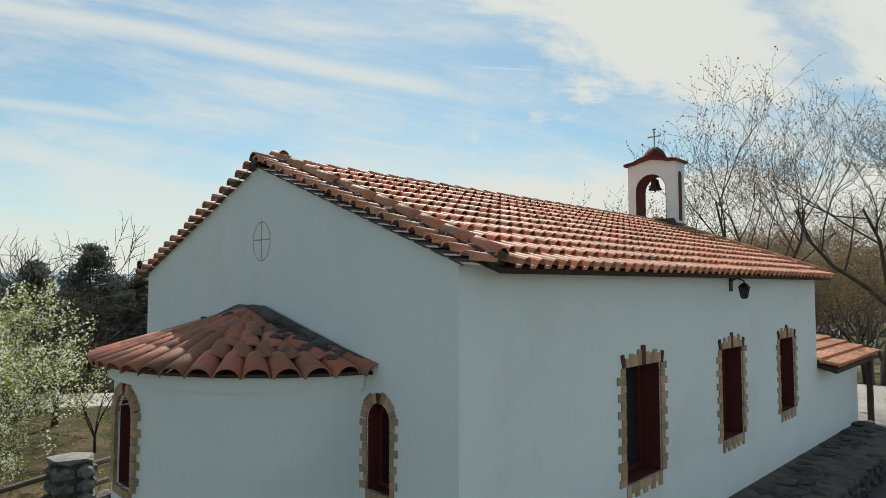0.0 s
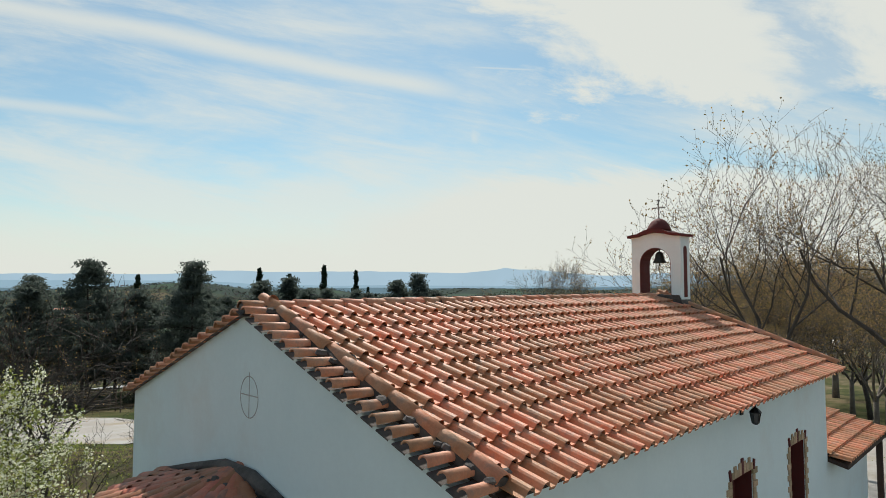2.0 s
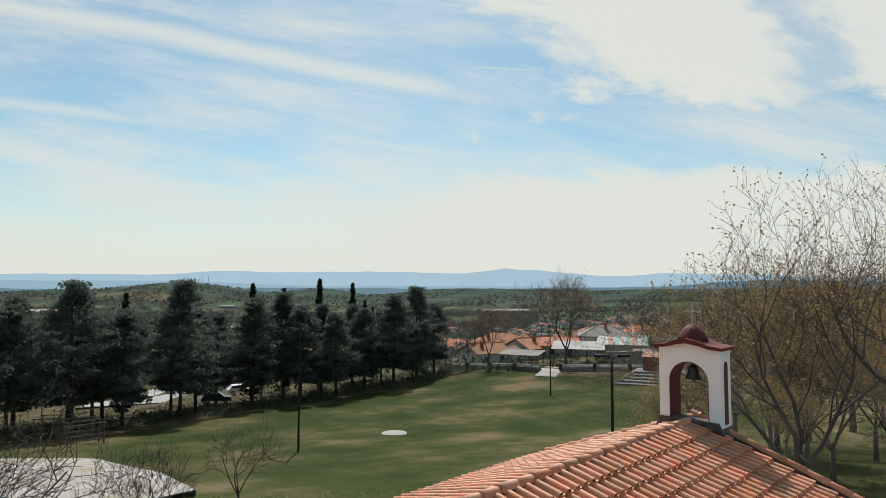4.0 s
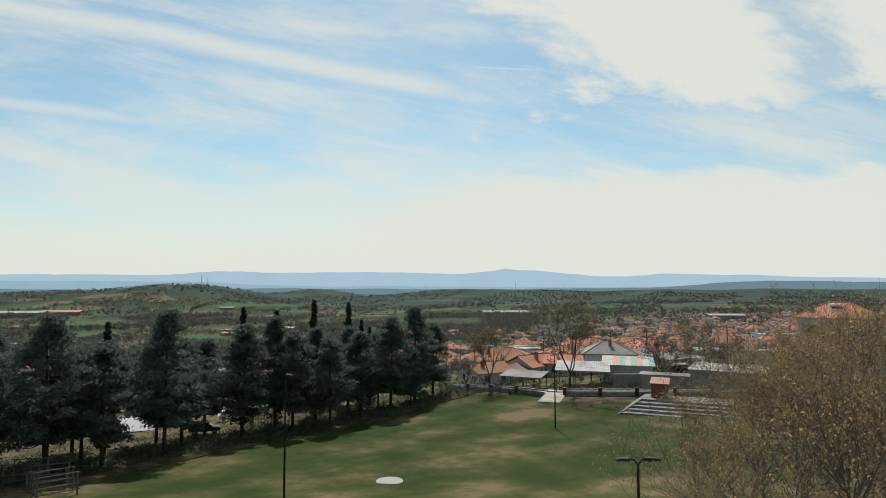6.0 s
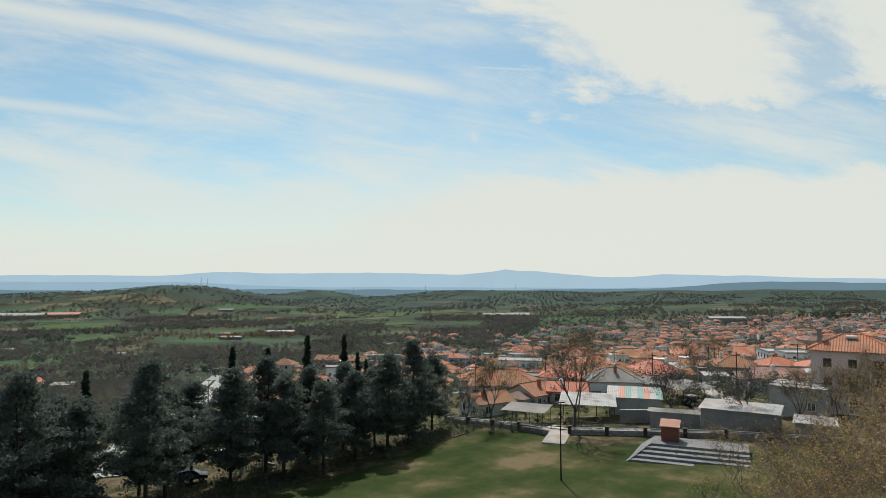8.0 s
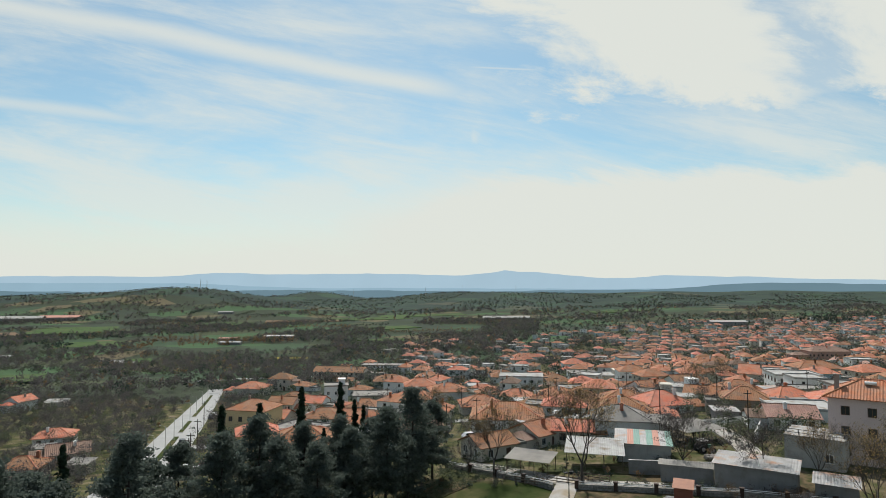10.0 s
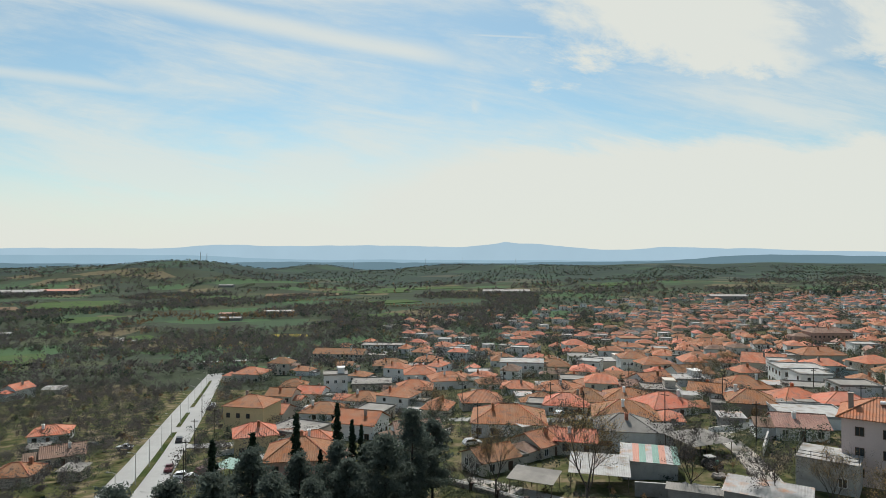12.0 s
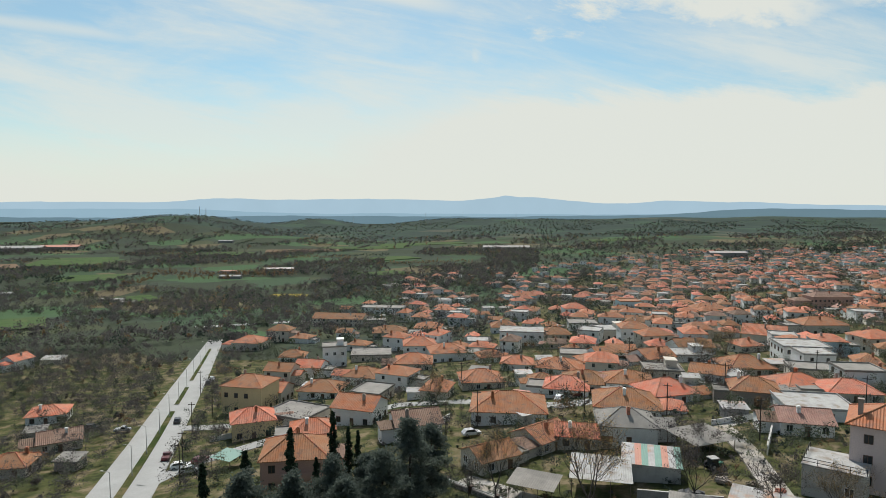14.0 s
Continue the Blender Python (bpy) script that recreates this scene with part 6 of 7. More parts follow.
def valley(s, l):
    v = wood_noise(s, l) if s < 760 else wood_noise(s * 0.45, l * 0.45)
    if v < (-0.70 if s < 760 else -0.15):
        return None
    r = scrub_rng.random()
    return "bare" if r < 0.58 else "olive" if r < 0.84 else "dark" if r < 0.95 else "rust"


def gardens(s, l):
    r = scrub_rng.random()
    return "olive" if r < 0.45 else "bare" if r < 0.72 else "dark" if r < 0.92 else "rust"


def thicket(s, l):
    r = scrub_rng.random()
    return "dark" if r < 0.36 else "bare" if r < 0.74 else "olive" if r < 0.95 else "rust"


def hill_scrub(s, l):
    if wood_noise(s * 0.5, l * 0.5) < -0.35:
        return None
    r = scrub_rng.random()
    return "dark" if r < 0.45 else "olive" if r < 0.8 else "bare"


CROP = ground_material("spring_crop", 0.03, [(0.050, 0.082, 0.032), (0.070, 0.108, 0.040), (0.060, 0.092, 0.040), (0.10, 0.11, 0.05)], fine=0.5)
TILLED = ground_material("tilled_soil", 0.03, [(0.14, 0.095, 0.062), (0.18, 0.125, 0.085), (0.15, 0.11, 0.07)], fine=0.5)
RAPE = ground_material("yellow_flowers", 0.05, [(0.30, 0.22, 0.04), (0.24, 0.20, 0.05), (0.14, 0.14, 0.04)], fine=0.5)
for a, b, w, key in FIELDS:
    m_, word = {"g": (CROP, "field of bright green spring crop"), "b": (TILLED, "bare brown tilled field"), "y": (RAPE, "small field in yellow flower")}[key]
    ribbon("ground_field", [a, b], [w, w * 0.85], m_, 0.5 if a[0] < 900 else 1.4, word, "field", 3.0, 20.0)
scatter(650, 108, 190, -0.06, 0.62, gardens, 0.2, 130, 0.085, (0.5, 1.9))
scatter(1000, 128, 330, -0.80, -0.30, valley, 1.5, 260, 0.15, (2.0, 6.0))
scatter(1000, 120, 330, -0.30, 0.80, gardens, 0.3, 80, 0.17, (1.0, 3.6))
scatter(260, 120, 330, -0.30, 0.80, gardens, 0.5, 380, 0.16, (4.0, 7.0))
scatter(1900, 330, 760, -0.85, -0.12, valley, 1, 60, 0.52, (4, 9.0))
scatter(1500, 330, 800, -0.12, 0.85, gardens, 0.3, 50, 0.48, (3, 7.5))
scatter(800, 330, 950, -0.12, 0.24, thicket, 0.5, 40, 0.55, (4, 9.5))
scatter(1100, 330, 1000, 0.2, 0.85, thicket, 0.3, 40, 0.5, (4, 9))
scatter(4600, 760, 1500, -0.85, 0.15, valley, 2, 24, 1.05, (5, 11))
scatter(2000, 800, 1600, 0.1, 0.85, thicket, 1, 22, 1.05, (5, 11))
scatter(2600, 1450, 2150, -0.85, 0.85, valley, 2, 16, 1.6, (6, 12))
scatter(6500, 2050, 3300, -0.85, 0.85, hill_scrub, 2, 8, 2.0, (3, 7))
# hedgerows and rows of rusty poplars between the fields
for k in range(46):
    s = scrub_rng.uniform(520, 2000)
    l = s * scrub_rng.uniform(-0.75, 0.25)
    way = radians(scrub_rng.choice((8, 14, 95, 82, 5)))
    kind = ("rust", "dark", "bare", "olive")[int(scrub_rng.integers(0, 4))]
    for i in range(int(scrub_rng.integers(10, 30))):
        s_, l_ = s + math.sin(way) * i * 6.5, l + math.cos(way) * i * 6.5
        if free(s_, l_, 3):
            clump(kind, s_, l_, scrub_rng.uniform(5, 10), scrub_rng.uniform(4, 7), 30, 0.9)
for i in range(26):
    clump("rust", 930 + scrub_rng.uniform(-8, 8), -430 + i * 8.5, scrub_rng.uniform(10, 15), 8, 60, 0.9)
for i in range(30):
    clump("dark", 1330 + scrub_rng.uniform(-20, 20), 760 + i * 3.4, scrub_rng.uniform(14, 22), 12, 40, 1.3)
# trees where the road drops out of sight
for _ in range(26):
    clump("bare" if scrub_rng.random() < 0.6 else "dark", scrub_rng.uniform(338, 372), scrub_rng.uniform(-138, -100), scrub_rng.uniform(4, 8), scrub_rng.uniform(4, 7), 60, 0.45)
# brush round the seating steps and along the parapet
for _ in range(46):
    s, l = scrub_rng.uniform(74, 99), scrub_rng.uniform(40, 58)
    clump("bare" if scrub_rng.random() < 0.6 else "rust", s, l, scrub_rng.uniform(1.2, 3.2), scrub_rng.uniform(1.5, 3.0), 240, 0.075)
for _ in range(60):
    l = scrub_rng.uniform(2, 60)
    s = float(np.interp(l, [1, 16.9, 20.3, 42, 57], [124, 105.6, 105.7, 99, 91.5])) + scrub_rng.uniform(1.0, 3.5)
    if abs(l - 18.6) > 2.6:
        clump("bare" if scrub_rng.random() < 0.5 else "olive", s, l, scrub_rng.uniform(0.6, 1.8), scrub_rng.uniform(1.0, 2.2), 150, 0.07)
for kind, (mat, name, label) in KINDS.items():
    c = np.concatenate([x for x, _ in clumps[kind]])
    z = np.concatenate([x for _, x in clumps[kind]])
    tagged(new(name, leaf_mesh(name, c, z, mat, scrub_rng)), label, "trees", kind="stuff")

# undergrowth beneath the pines and round the chapel
c, z = [], []
for _ in range(1300):
    s = scrub_rng.uniform(44, 122)
    l = (s - 92) * 0.92 - 12 - abs(scrub_rng.normal()) * 13
    n = 26
    h = scrub_rng.uniform(0.3, 1.2)
    c.append(scrub_rng.normal(size=(n, 3)) * np.array((h * 0.6, h * 0.6, h * 0.3)) + np.array(g(s, l, h * 0.35)))
    z.append(scrub_rng.uniform(0.05, 0.16, n))
tagged(new("undergrowth", leaf_mesh("undergrowth", np.concatenate(c), np.concatenate(z), SCRUB_OLIVE, scrub_rng)), "low olive scrub under the pines", "bushes", kind="stuff")
c, z = [], []
for _ in range(30000):
    s, l = scrub_rng.uniform(5, 30), scrub_rng.uniform(-22, 14)
    x, y = plan(s, l)
    if -3 < x < 15 and -2.5 < y < 7.2:
        continue
    c.append(np.array(g(s, l, 0.03)))
    z.append(scrub_rng.uniform(0.012, 0.035))
tagged(new("weeds", leaf_mesh("weeds", np.array(c), np.array(z), SPRING_LEAF, scrub_rng, 1.5)), "sparse spring weeds on dry soil", "weeds", kind="stuff")

# ---------------------------------------------------------------- round the chapel
def at(s, l, up=0.0, yaw=0.0):
    return Matrix.Translation(g(s, l, up)) @ pose(0, 0, 0, 0, 0, 44.465 - 90 + yaw)


# paving by the wall, with the chapel's shade put into its colour
SHADED_PAVING = material("dark_paving", (0.095, 0.092, 0.090), 0.9, (0.05, 0.049, 0.048), 0.8, 0.8, 12, 0.4)
WEATHERED_WOOD = material("weathered_wood", (0.15, 0.115, 0.085), 0.9, (0.09, 0.07, 0.055), 0.8, 3, 25, 0.4)
rock_rng = random.Random(9)


def rock(w, d, h, rng, name="stone", mat=None):
    """A rough field stone."""
    bm = bmesh.new()
    bmesh.ops.create_icosphere(bm, subdivisions=1, radius=0.5)
    for v in bm.verts:
        k = 1 / max(abs(v.co.x), abs(v.co.y), abs(v.co.z)) * 0.5
        v.co = v.co.lerp(v.co * k, 0.6) * rng.uniform(0.88, 1.05)
        v.co = Vector((v.co.x * w, v.co.y * d, v.co.z * h))
    me = bpy.data.meshes.new(name)
    bm.to_mesh(me)
    bm.free()
    me.materials.append(mat or STONE_GREY)
    return me


ROCKS = [rock(1, 1, 1, rock_rng) for _ in range(6)]
ledge = thing("stone_ledge", pose(0, 0, 0), "rubble-stone ledge along the chapel's side wall, darkened for its shade", "ledge")
part("core", Shape().add([(0.3, -0.98, -0.16), (14.2, -1.05, -0.34), (14.2, 0.0, -0.30), (0.3, 0.0, -0.02), (0.3, -0.98, -1.4), (14.2, -1.05, -1.4), (14.2, 0, -1.4), (0.3, 0, -1.4)],
     [(0, 1, 2, 3), (0, 4, 5, 1), (1, 5, 6, 2), (3, 7, 4, 0)]), MORTAR, ledge)
# ledge stones get a darker base that includes the wall's shade
SHADED_STONE = material("dark_ledge_stone", (0.080, 0.074, 0.068), 0.95, (0.030, 0.028, 0.026), 0.9, 3.0, 18, 0.8, piece=0.4)
LEDGE_ROCKS = [rock(1, 1, 1, rock_rng, "stone", SHADED_STONE) for _ in range(6)]
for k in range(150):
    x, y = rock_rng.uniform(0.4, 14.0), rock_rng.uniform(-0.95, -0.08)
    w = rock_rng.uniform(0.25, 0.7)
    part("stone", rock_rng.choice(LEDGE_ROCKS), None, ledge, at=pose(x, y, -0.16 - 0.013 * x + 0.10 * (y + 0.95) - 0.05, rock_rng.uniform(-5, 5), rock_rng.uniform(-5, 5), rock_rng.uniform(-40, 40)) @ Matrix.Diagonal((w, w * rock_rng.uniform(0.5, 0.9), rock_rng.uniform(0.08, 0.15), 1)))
x = 0.4
while x < 14.1:
    w = rock_rng.uniform(0.22, 0.5)
    z = -0.20 - 0.013 * x
    while z > -0.75:
        h = rock_rng.uniform(0.14, 0.26)
        part("stone", rock_rng.choice(LEDGE_ROCKS), None, ledge, at=pose(x + w / 2 + rock_rng.uniform(-0.06, 0.06), -1.0 + rock_rng.uniform(-0.03, 0.03), z - h / 2, rock_rng.uniform(-10, 10), rock_rng.uniform(-12, 12), 0) @ Matrix.Diagonal((w, 0.18, h, 1)))
        z -= h * 0.95
    x += w
# strip in the shade colour, about as wide as the chapel's shadow
tagged(new("pavement_chapel", Shape().add([(-3, -1.0, -0.60), (24, -1.0, -0.82), (24, -2.3, -0.83), (-3, -2.3, -0.61), (-3, -1, -1.2), (24, -1, -1.3), (24, -2.3, -1.3), (-3, -2.3, -1.2)], [(0, 3, 2, 1), (0, 1, 5, 4), (2, 3, 7, 6), (1, 2, 6, 5), (3, 0, 4, 7)]).mesh("pavement_chapel", SHADED_PAVING)),
       "worn paving beside the chapel, coloured dark for the wall's shade", "pavement", kind="structure")
# ground out of view, made pale to bounce sunlight onto the side wall
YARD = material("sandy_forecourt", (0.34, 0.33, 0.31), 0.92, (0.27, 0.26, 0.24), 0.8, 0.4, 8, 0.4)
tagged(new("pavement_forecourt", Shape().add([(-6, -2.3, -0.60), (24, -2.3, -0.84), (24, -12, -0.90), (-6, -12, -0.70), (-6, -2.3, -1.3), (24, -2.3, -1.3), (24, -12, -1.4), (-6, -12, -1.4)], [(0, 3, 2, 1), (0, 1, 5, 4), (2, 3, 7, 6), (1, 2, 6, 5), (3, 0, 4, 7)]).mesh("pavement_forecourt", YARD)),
       "unseen ground beside the chapel, made pale to bounce sunlight onto its wall", "pavement", kind="structure")
tagged(new("pavement_porch", Shape().add([(14.6, -0.9, -0.52), (24, -0.9, -0.72), (24, 6, -0.72), (14.6, 6, -0.50), (14.6, -0.9, -1.2), (24, -0.9, -1.3), (24, 6, -1.3), (14.6, 6, -1.2)], [(0, 1, 2, 3), (0, 4, 5, 1), (1, 5, 6, 2), (2, 6, 7, 3), (3, 7, 4, 0)]).mesh("pavement_porch", PALE_PAVING)),
       "pale stone paving before the porch", "pavement", kind="structure")

# stone posts with wooden rails behind the apse
def stone_post(x, y, top, name="stone_post"):
    t = thing(name, pose(x, y, 0), "rubble stone fence post with flat cap", "fence post", "stone fence posts")
    part("core", Shape().box(-0.24, -0.24, -1.5, 0.24, 0.24, top - 0.08), MORTAR, t)
    z = -0.6
    while z < top - 0.1:
        h = rock_rng.uniform(0.16, 0.26)
        for k in range(4):
            for j in (-0.14, 0.14):
                a = 90 * k
                part("stone", rock_rng.choice(ROCKS), None, t, at=pose(0, 0, 0, 0, 0, a) @ pose(j, -0.25, z + h / 2, rock_rng.uniform(-5, 5), rock_rng.uniform(-5, 5), 0) @ Matrix.Diagonal((0.28, 0.14, h, 1)))
        z += h
    part("cap", rock_rng.choice(ROCKS), None, t, at=pose(0, 0, top - 0.03) @ Matrix.Diagonal((0.66, 0.66, 0.16, 1)))
    return t


POSTS = [(-0.87, 7.27), (1.03, 8.27), (-3.02, 6.62), (3.08, 9.32)]
for x, y in POSTS:
    stone_post(x, y, 0.36)
for (a, b) in ((POSTS[0], POSTS[1]), (POSTS[2], POSTS[0]), (POSTS[1], POSTS[3])):
    for z in (0.16, -0.16):
        tagged(new("fence_rail", Shape().tube([(*a, z), ((a[0] + b[0]) / 2, (a[1] + b[1]) / 2, z - 0.03), (*b, z + 0.02)], [0.05, 0.045, 0.05], 7).mesh("fence_rail", WEATHERED_WOOD)), "weathered wooden fence rail between stone posts", "fence rail", "fence rails")
    d = Vector((b[0] - a[0], b[1] - a[1], 0))
    wall = thing("garden_wall", pose(a[0], a[1], 0, 0, 0, math.degrees(math.atan2(d.y, d.x))), "low rubble wall under the wooden rails", "wall", "rubble walls")
    part("core", Shape().box(0.25, -0.14, -1.5, d.length - 0.25, 0.14, -0.42), MORTAR, wall)
    x = 0.3
    while x < d.length - 0.4:
        w = rock_rng.uniform(0.2, 0.42)
        for row in range(3):
            for sd in (-1, 1):
                part("stone", rock_rng.choice(ROCKS), None, wall, at=pose(x + w / 2, 0.13 * sd, -0.46 - 0.2 * row, 0, rock_rng.uniform(-7, 7), 0) @ Matrix.Diagonal((w, 0.16, 0.2, 1)))
        x += w


def lamp_post(name, m, height, label, arm=1.2, heads=1, mat=None, head_mat=None):
    t = thing(name, m, label, "lamp post", "lamp posts")
    part("pole", Shape().tube([(0, 0, -0.5), (0, 0, height * 0.5), (0, 0, height)], [0.10, 0.075, 0.05], 8), mat or IRON, t)
    for k in range(heads):
        sx = 1 if k == 0 else -1
        head = part("arm", Shape().tube([(0, 0, height - 0.05), (sx * arm * 0.5, 0, height + 0.12), (sx * arm, 0, height + 0.14)], [0.035] * 3, 6), mat or IRON, t)
        part("lamp_head", Shape().add([(sx * arm - 0.05, -0.12, height + 0.08), (sx * arm + 0.55 * sx, -0.10, height + 0.10), (sx * arm + 0.55 * sx, 0.10, height + 0.10), (sx * arm - 0.05, 0.12, height + 0.08), (sx * arm - 0.05, -0.10, height + 0.22), (sx * arm + 0.5 * sx, -0.06, height + 0.18), (sx * arm + 0.5 * sx, 0.06, height + 0.18), (sx * arm - 0.05, 0.10, height + 0.22)],
             [(0, 3, 2, 1), (4, 5, 6, 7), (0, 1, 5, 4), (1, 2, 6, 5), (2, 3, 7, 6), (3, 0, 4, 7)]), head_mat or IRON, head)
    return t


lamp_post("flood_light", at(82.7, 14.6, 0, 20), 9.2, "dark flood-light pole standing on the pitch", 0.1, 2)
tagged(new("pitch_spot", Shape().lathe([(1.25, -0.3), (1.25, 0.05), (1.0, 0.08)], 20, at(60.4, -4.7)).mesh("pitch_spot", YARD)), "round pale concrete disc in the grass", "slab")
lamp_post("flood_light", at(48.2, -11.4, 0, -20), 9.9, "dark flood-light pole at the edge of the pitch", 0.1, 1)
lamp_post("yard_light", at(25.5, 7.6), 6.2, "short yard lamp with two heads", 0.3, 2)
for k, (s, l) in enumerate([(128, -59.3), (146.5, -64.7), (163, -69.5), (181, -74.6), (199, -79.9), (219, -85.6), (240, -91.6), (262, -97.9), (285, -104.3), (310, -111.3)]):
    lamp_post("street_lamp", at(s, l, 0.2, 170), 6.6, "slim grey street lamp on the road's median", 1.4, 1, CONCRETE, CONCRETE)


def utility_pole(s, l, height=8.5):
    t = thing("utility_pole", at(s, l, 0, town_rng.uniform(-30, 30)), "brown wooden utility pole with a crossarm", "utility pole", "utility poles")
    part("pole", Shape().tube([(0, 0, -0.5), (0, 0, height)], [0.13, 0.09], 7), BARK, t)
    part("crossarm", Shape().box(-0.9, -0.06, height - 0.7, 0.9, 0.06, height - 0.55), BARK, t)
    for x in (-0.8, 0, 0.8):
        part("insulator", Shape().lathe([(0.05, 0), (0.06, 0.06), (0.03, 0.16)], 6, pose(x, 0, height - 0.55)), CONCRETE, t)
    return t


pole_spots = [(162, 33.3), (186, 29.6), (135.7, 60.8), (152, 48.9), (159.5, 8.2), (150, 1), (181, -66), (197, -66.5), (228, -82), (150, -55.5), (139, -51.5), (171, 70), (196, 52), (214, 90), (206, 6), (232, 40), (250, 70), (190, 104), (152, 92), (240, -20), (262, 24), (280, 60)]
for s, l in pole_spots:
    utility_pole(s, l)

# ---------------------------------------------------------------- the far edge of the pitch
def parapet(points, label):
    for (a, b) in zip(points, points[1:]):
        d = math.dist(a, b)
        yaw = math.degrees(math.atan2(b[0] - a[0], b[1] - a[1]))
        n = max(1, round(d / 5.6))
        for k in range(n):
            p = (a[0] + (b[0] - a[0]) * k / n, a[1] + (b[1] - a[1]) * k / n)
            q = (a[0] + (b[0] - a[0]) * (k + 1) / n, a[1] + (b[1] - a[1]) * (k + 1) / n)
            z0, z1 = float(ground_z(*p)), float(ground_z(*q))
            base = Matrix.Translation((*plan(*p), z0)) @ pose(0, 0, 0, 0, 0, 44.465 - 90 + yaw)
            w = thing("parapet_wall", base, label, "wall", "parapet walls along the pitch")
            L_ = d / n
            dz = z1 - z0
            part("wall", Shape().add([(0.2, -0.2, -1.5), (L_ - 0.2, -0.2, dz - 1.5), (L_ - 0.2, 0.2, dz - 1.5), (0.2, 0.2, -1.5), (0.2, -0.2, 0.75), (L_ - 0.2, -0.2, dz + 0.75), (L_ - 0.2, 0.2, dz + 0.75), (0.2, 0.2, 0.75)],
                 [(0, 3, 2, 1), (4, 5, 6, 7), (0, 1, 5, 4), (1, 2, 6, 5), (2, 3, 7, 6), (3, 0, 4, 7)]), STONE_GREY, w)
            part("pillar", Shape().box(-0.28, -0.28, -1.5, 0.28, 0.28, 1.25).box(-0.34, -0.34, 1.25, 0.34, 0.34, 1.36), DARK_WOOD, w, "dark brown pillar")
            for zr in (0.9, 1.12):
                part("rail", Shape().tube([(0.28, 0, zr), (L_ - 0.28, 0, zr + dz)], [0.055, 0.055], 6), WHITEWASH, w, "white painted rail")
            x = 0.3
            while x < L_ - 0.5:
                wd = rock_rng.uniform(0.35, 0.7)
                for row in range(2):
                    part("stone", rock_rng.choice(ROCKS), None, w, at=pose(x + wd / 2, -0.2, 0.5 - 0.38 * row + dz * x / L_, 0, rock_rng.uniform(-6, 6), 0) @ Matrix.Diagonal((wd * 0.96, 0.16, 0.34, 1)))
                x += wd


parapet([(124, 1.0), (105.6, 16.9)], "grey rubble parapet with dark pillars and white rails")
parapet([(105.7, 20.3), (99.0, 42.0), (91.5, 57)], "grey rubble parapet with dark pillars and white rails")
ramp = tagged(new("pavement_ramp", Shape().add([(-1.7, -5.5, -0.02), (1.7, -5.5, -0.02), (1.7, 3, 0.22), (-1.7, 3, 0.22), (-1.7, -5.5, -0.8), (1.7, -5.5, -0.8), (1.7, 3, -0.8), (-1.7, 3, -0.8)], [(0, 1, 2, 3), (0, 4, 5, 1), (1, 5, 6, 2), (2, 6, 7, 3), (3, 7, 4, 0)]).mesh("pavement_ramp", PALE_PAVING)), "pale concrete ramp through the parapet's gap", "ramp", kind="structure")
ramp.matrix_basis = at(105.6, 18.6, 0.05, -20)

# stepped seating beside the pitch
STEP_STONE = material("weathered_step_concrete", (0.20, 0.20, 0.20), 0.94, (0.13, 0.13, 0.13), 0.9, 0.9, 9, 0.5, stain=(0.11, 0.11, 0.105), stain_scale=0.35, stain_amount=0.75)
steps = thing("stepped_seating", at(89.8, 25.0, 0, -24), "wide pale concrete seating steps beside the pitch", "steps")
for k in range(5):
    part("step", Shape().box(1.6 * k * 0.35, 1.25 * k, -2.0, 14.5, 1.25 * (k + 1) + (3.5 if k == 4 else 0.1), 0.28 + 0.30 * k), STEP_STONE, steps)
part("side_slope", Shape().add([(-1.6, -0.2, -0.5), (0, 0, 0.26), (2.2, 5.0, 1.45), (2.2, 9.4, 1.45), (-0.6, 9.4, -0.5), (0, 0, -1.5), (2.2, 5, -1.5), (2.2, 9.4, -1.5)], [(0, 1, 2, 3, 4), (0, 5, 1), (1, 5, 6, 2), (2, 6, 7, 3)]), STEP_STONE, steps)
booth = thing("kiosk_booth", at(95.2, 32.4, 1.05, -24), "rust-red sheet-metal booth with a sloping orange roof", "booth")
RUST = material("rust_red_sheet", (0.20, 0.065, 0.04), 0.75, (0.17, 0.06, 0.04), 0.7, 1.2, 10, 0.1)
RUST_TOP = material("orange_sheet", (0.34, 0.15, 0.085), 0.7, (0.24, 0.11, 0.07), 0.7, 1.0, 10, 0.1)
part("body", Shape().add([(-1.15, -1.1, -0.6), (1.15, -1.1, -0.6), (1.15, 1.1, -0.6), (-1.15, 1.1, -0.6), (-1.15, -1.1, 2.15), (1.15, -1.1, 2.15), (1.15, 1.1, 2.6), (-1.15, 1.1, 2.6)], [(0, 3, 2, 1), (4, 5, 6, 7), (0, 1, 5, 4), (1, 2, 6, 5), (2, 3, 7, 6), (3, 0, 4, 7)]), RUST, booth)
part("roof", Shape().add([(-1.35, -1.35, 2.12), (1.35, -1.35, 2.12), (1.35, 1.35, 2.68), (-1.35, 1.35, 2.68), (-1.35, -1.35, 2.20), (1.35, -1.35, 2.20), (1.35, 1.35, 2.76), (-1.35, 1.35, 2.76)], [(0, 3, 2, 1), (4, 5, 6, 7), (0, 1, 5, 4), (1, 2, 6, 5), (2, 3, 7, 6), (3, 0, 4, 7)]), RUST_TOP, booth)
part("door", Shape().box(-0.45, -1.14, -0.1, 0.45, -1.1, 1.85), RUST, booth)

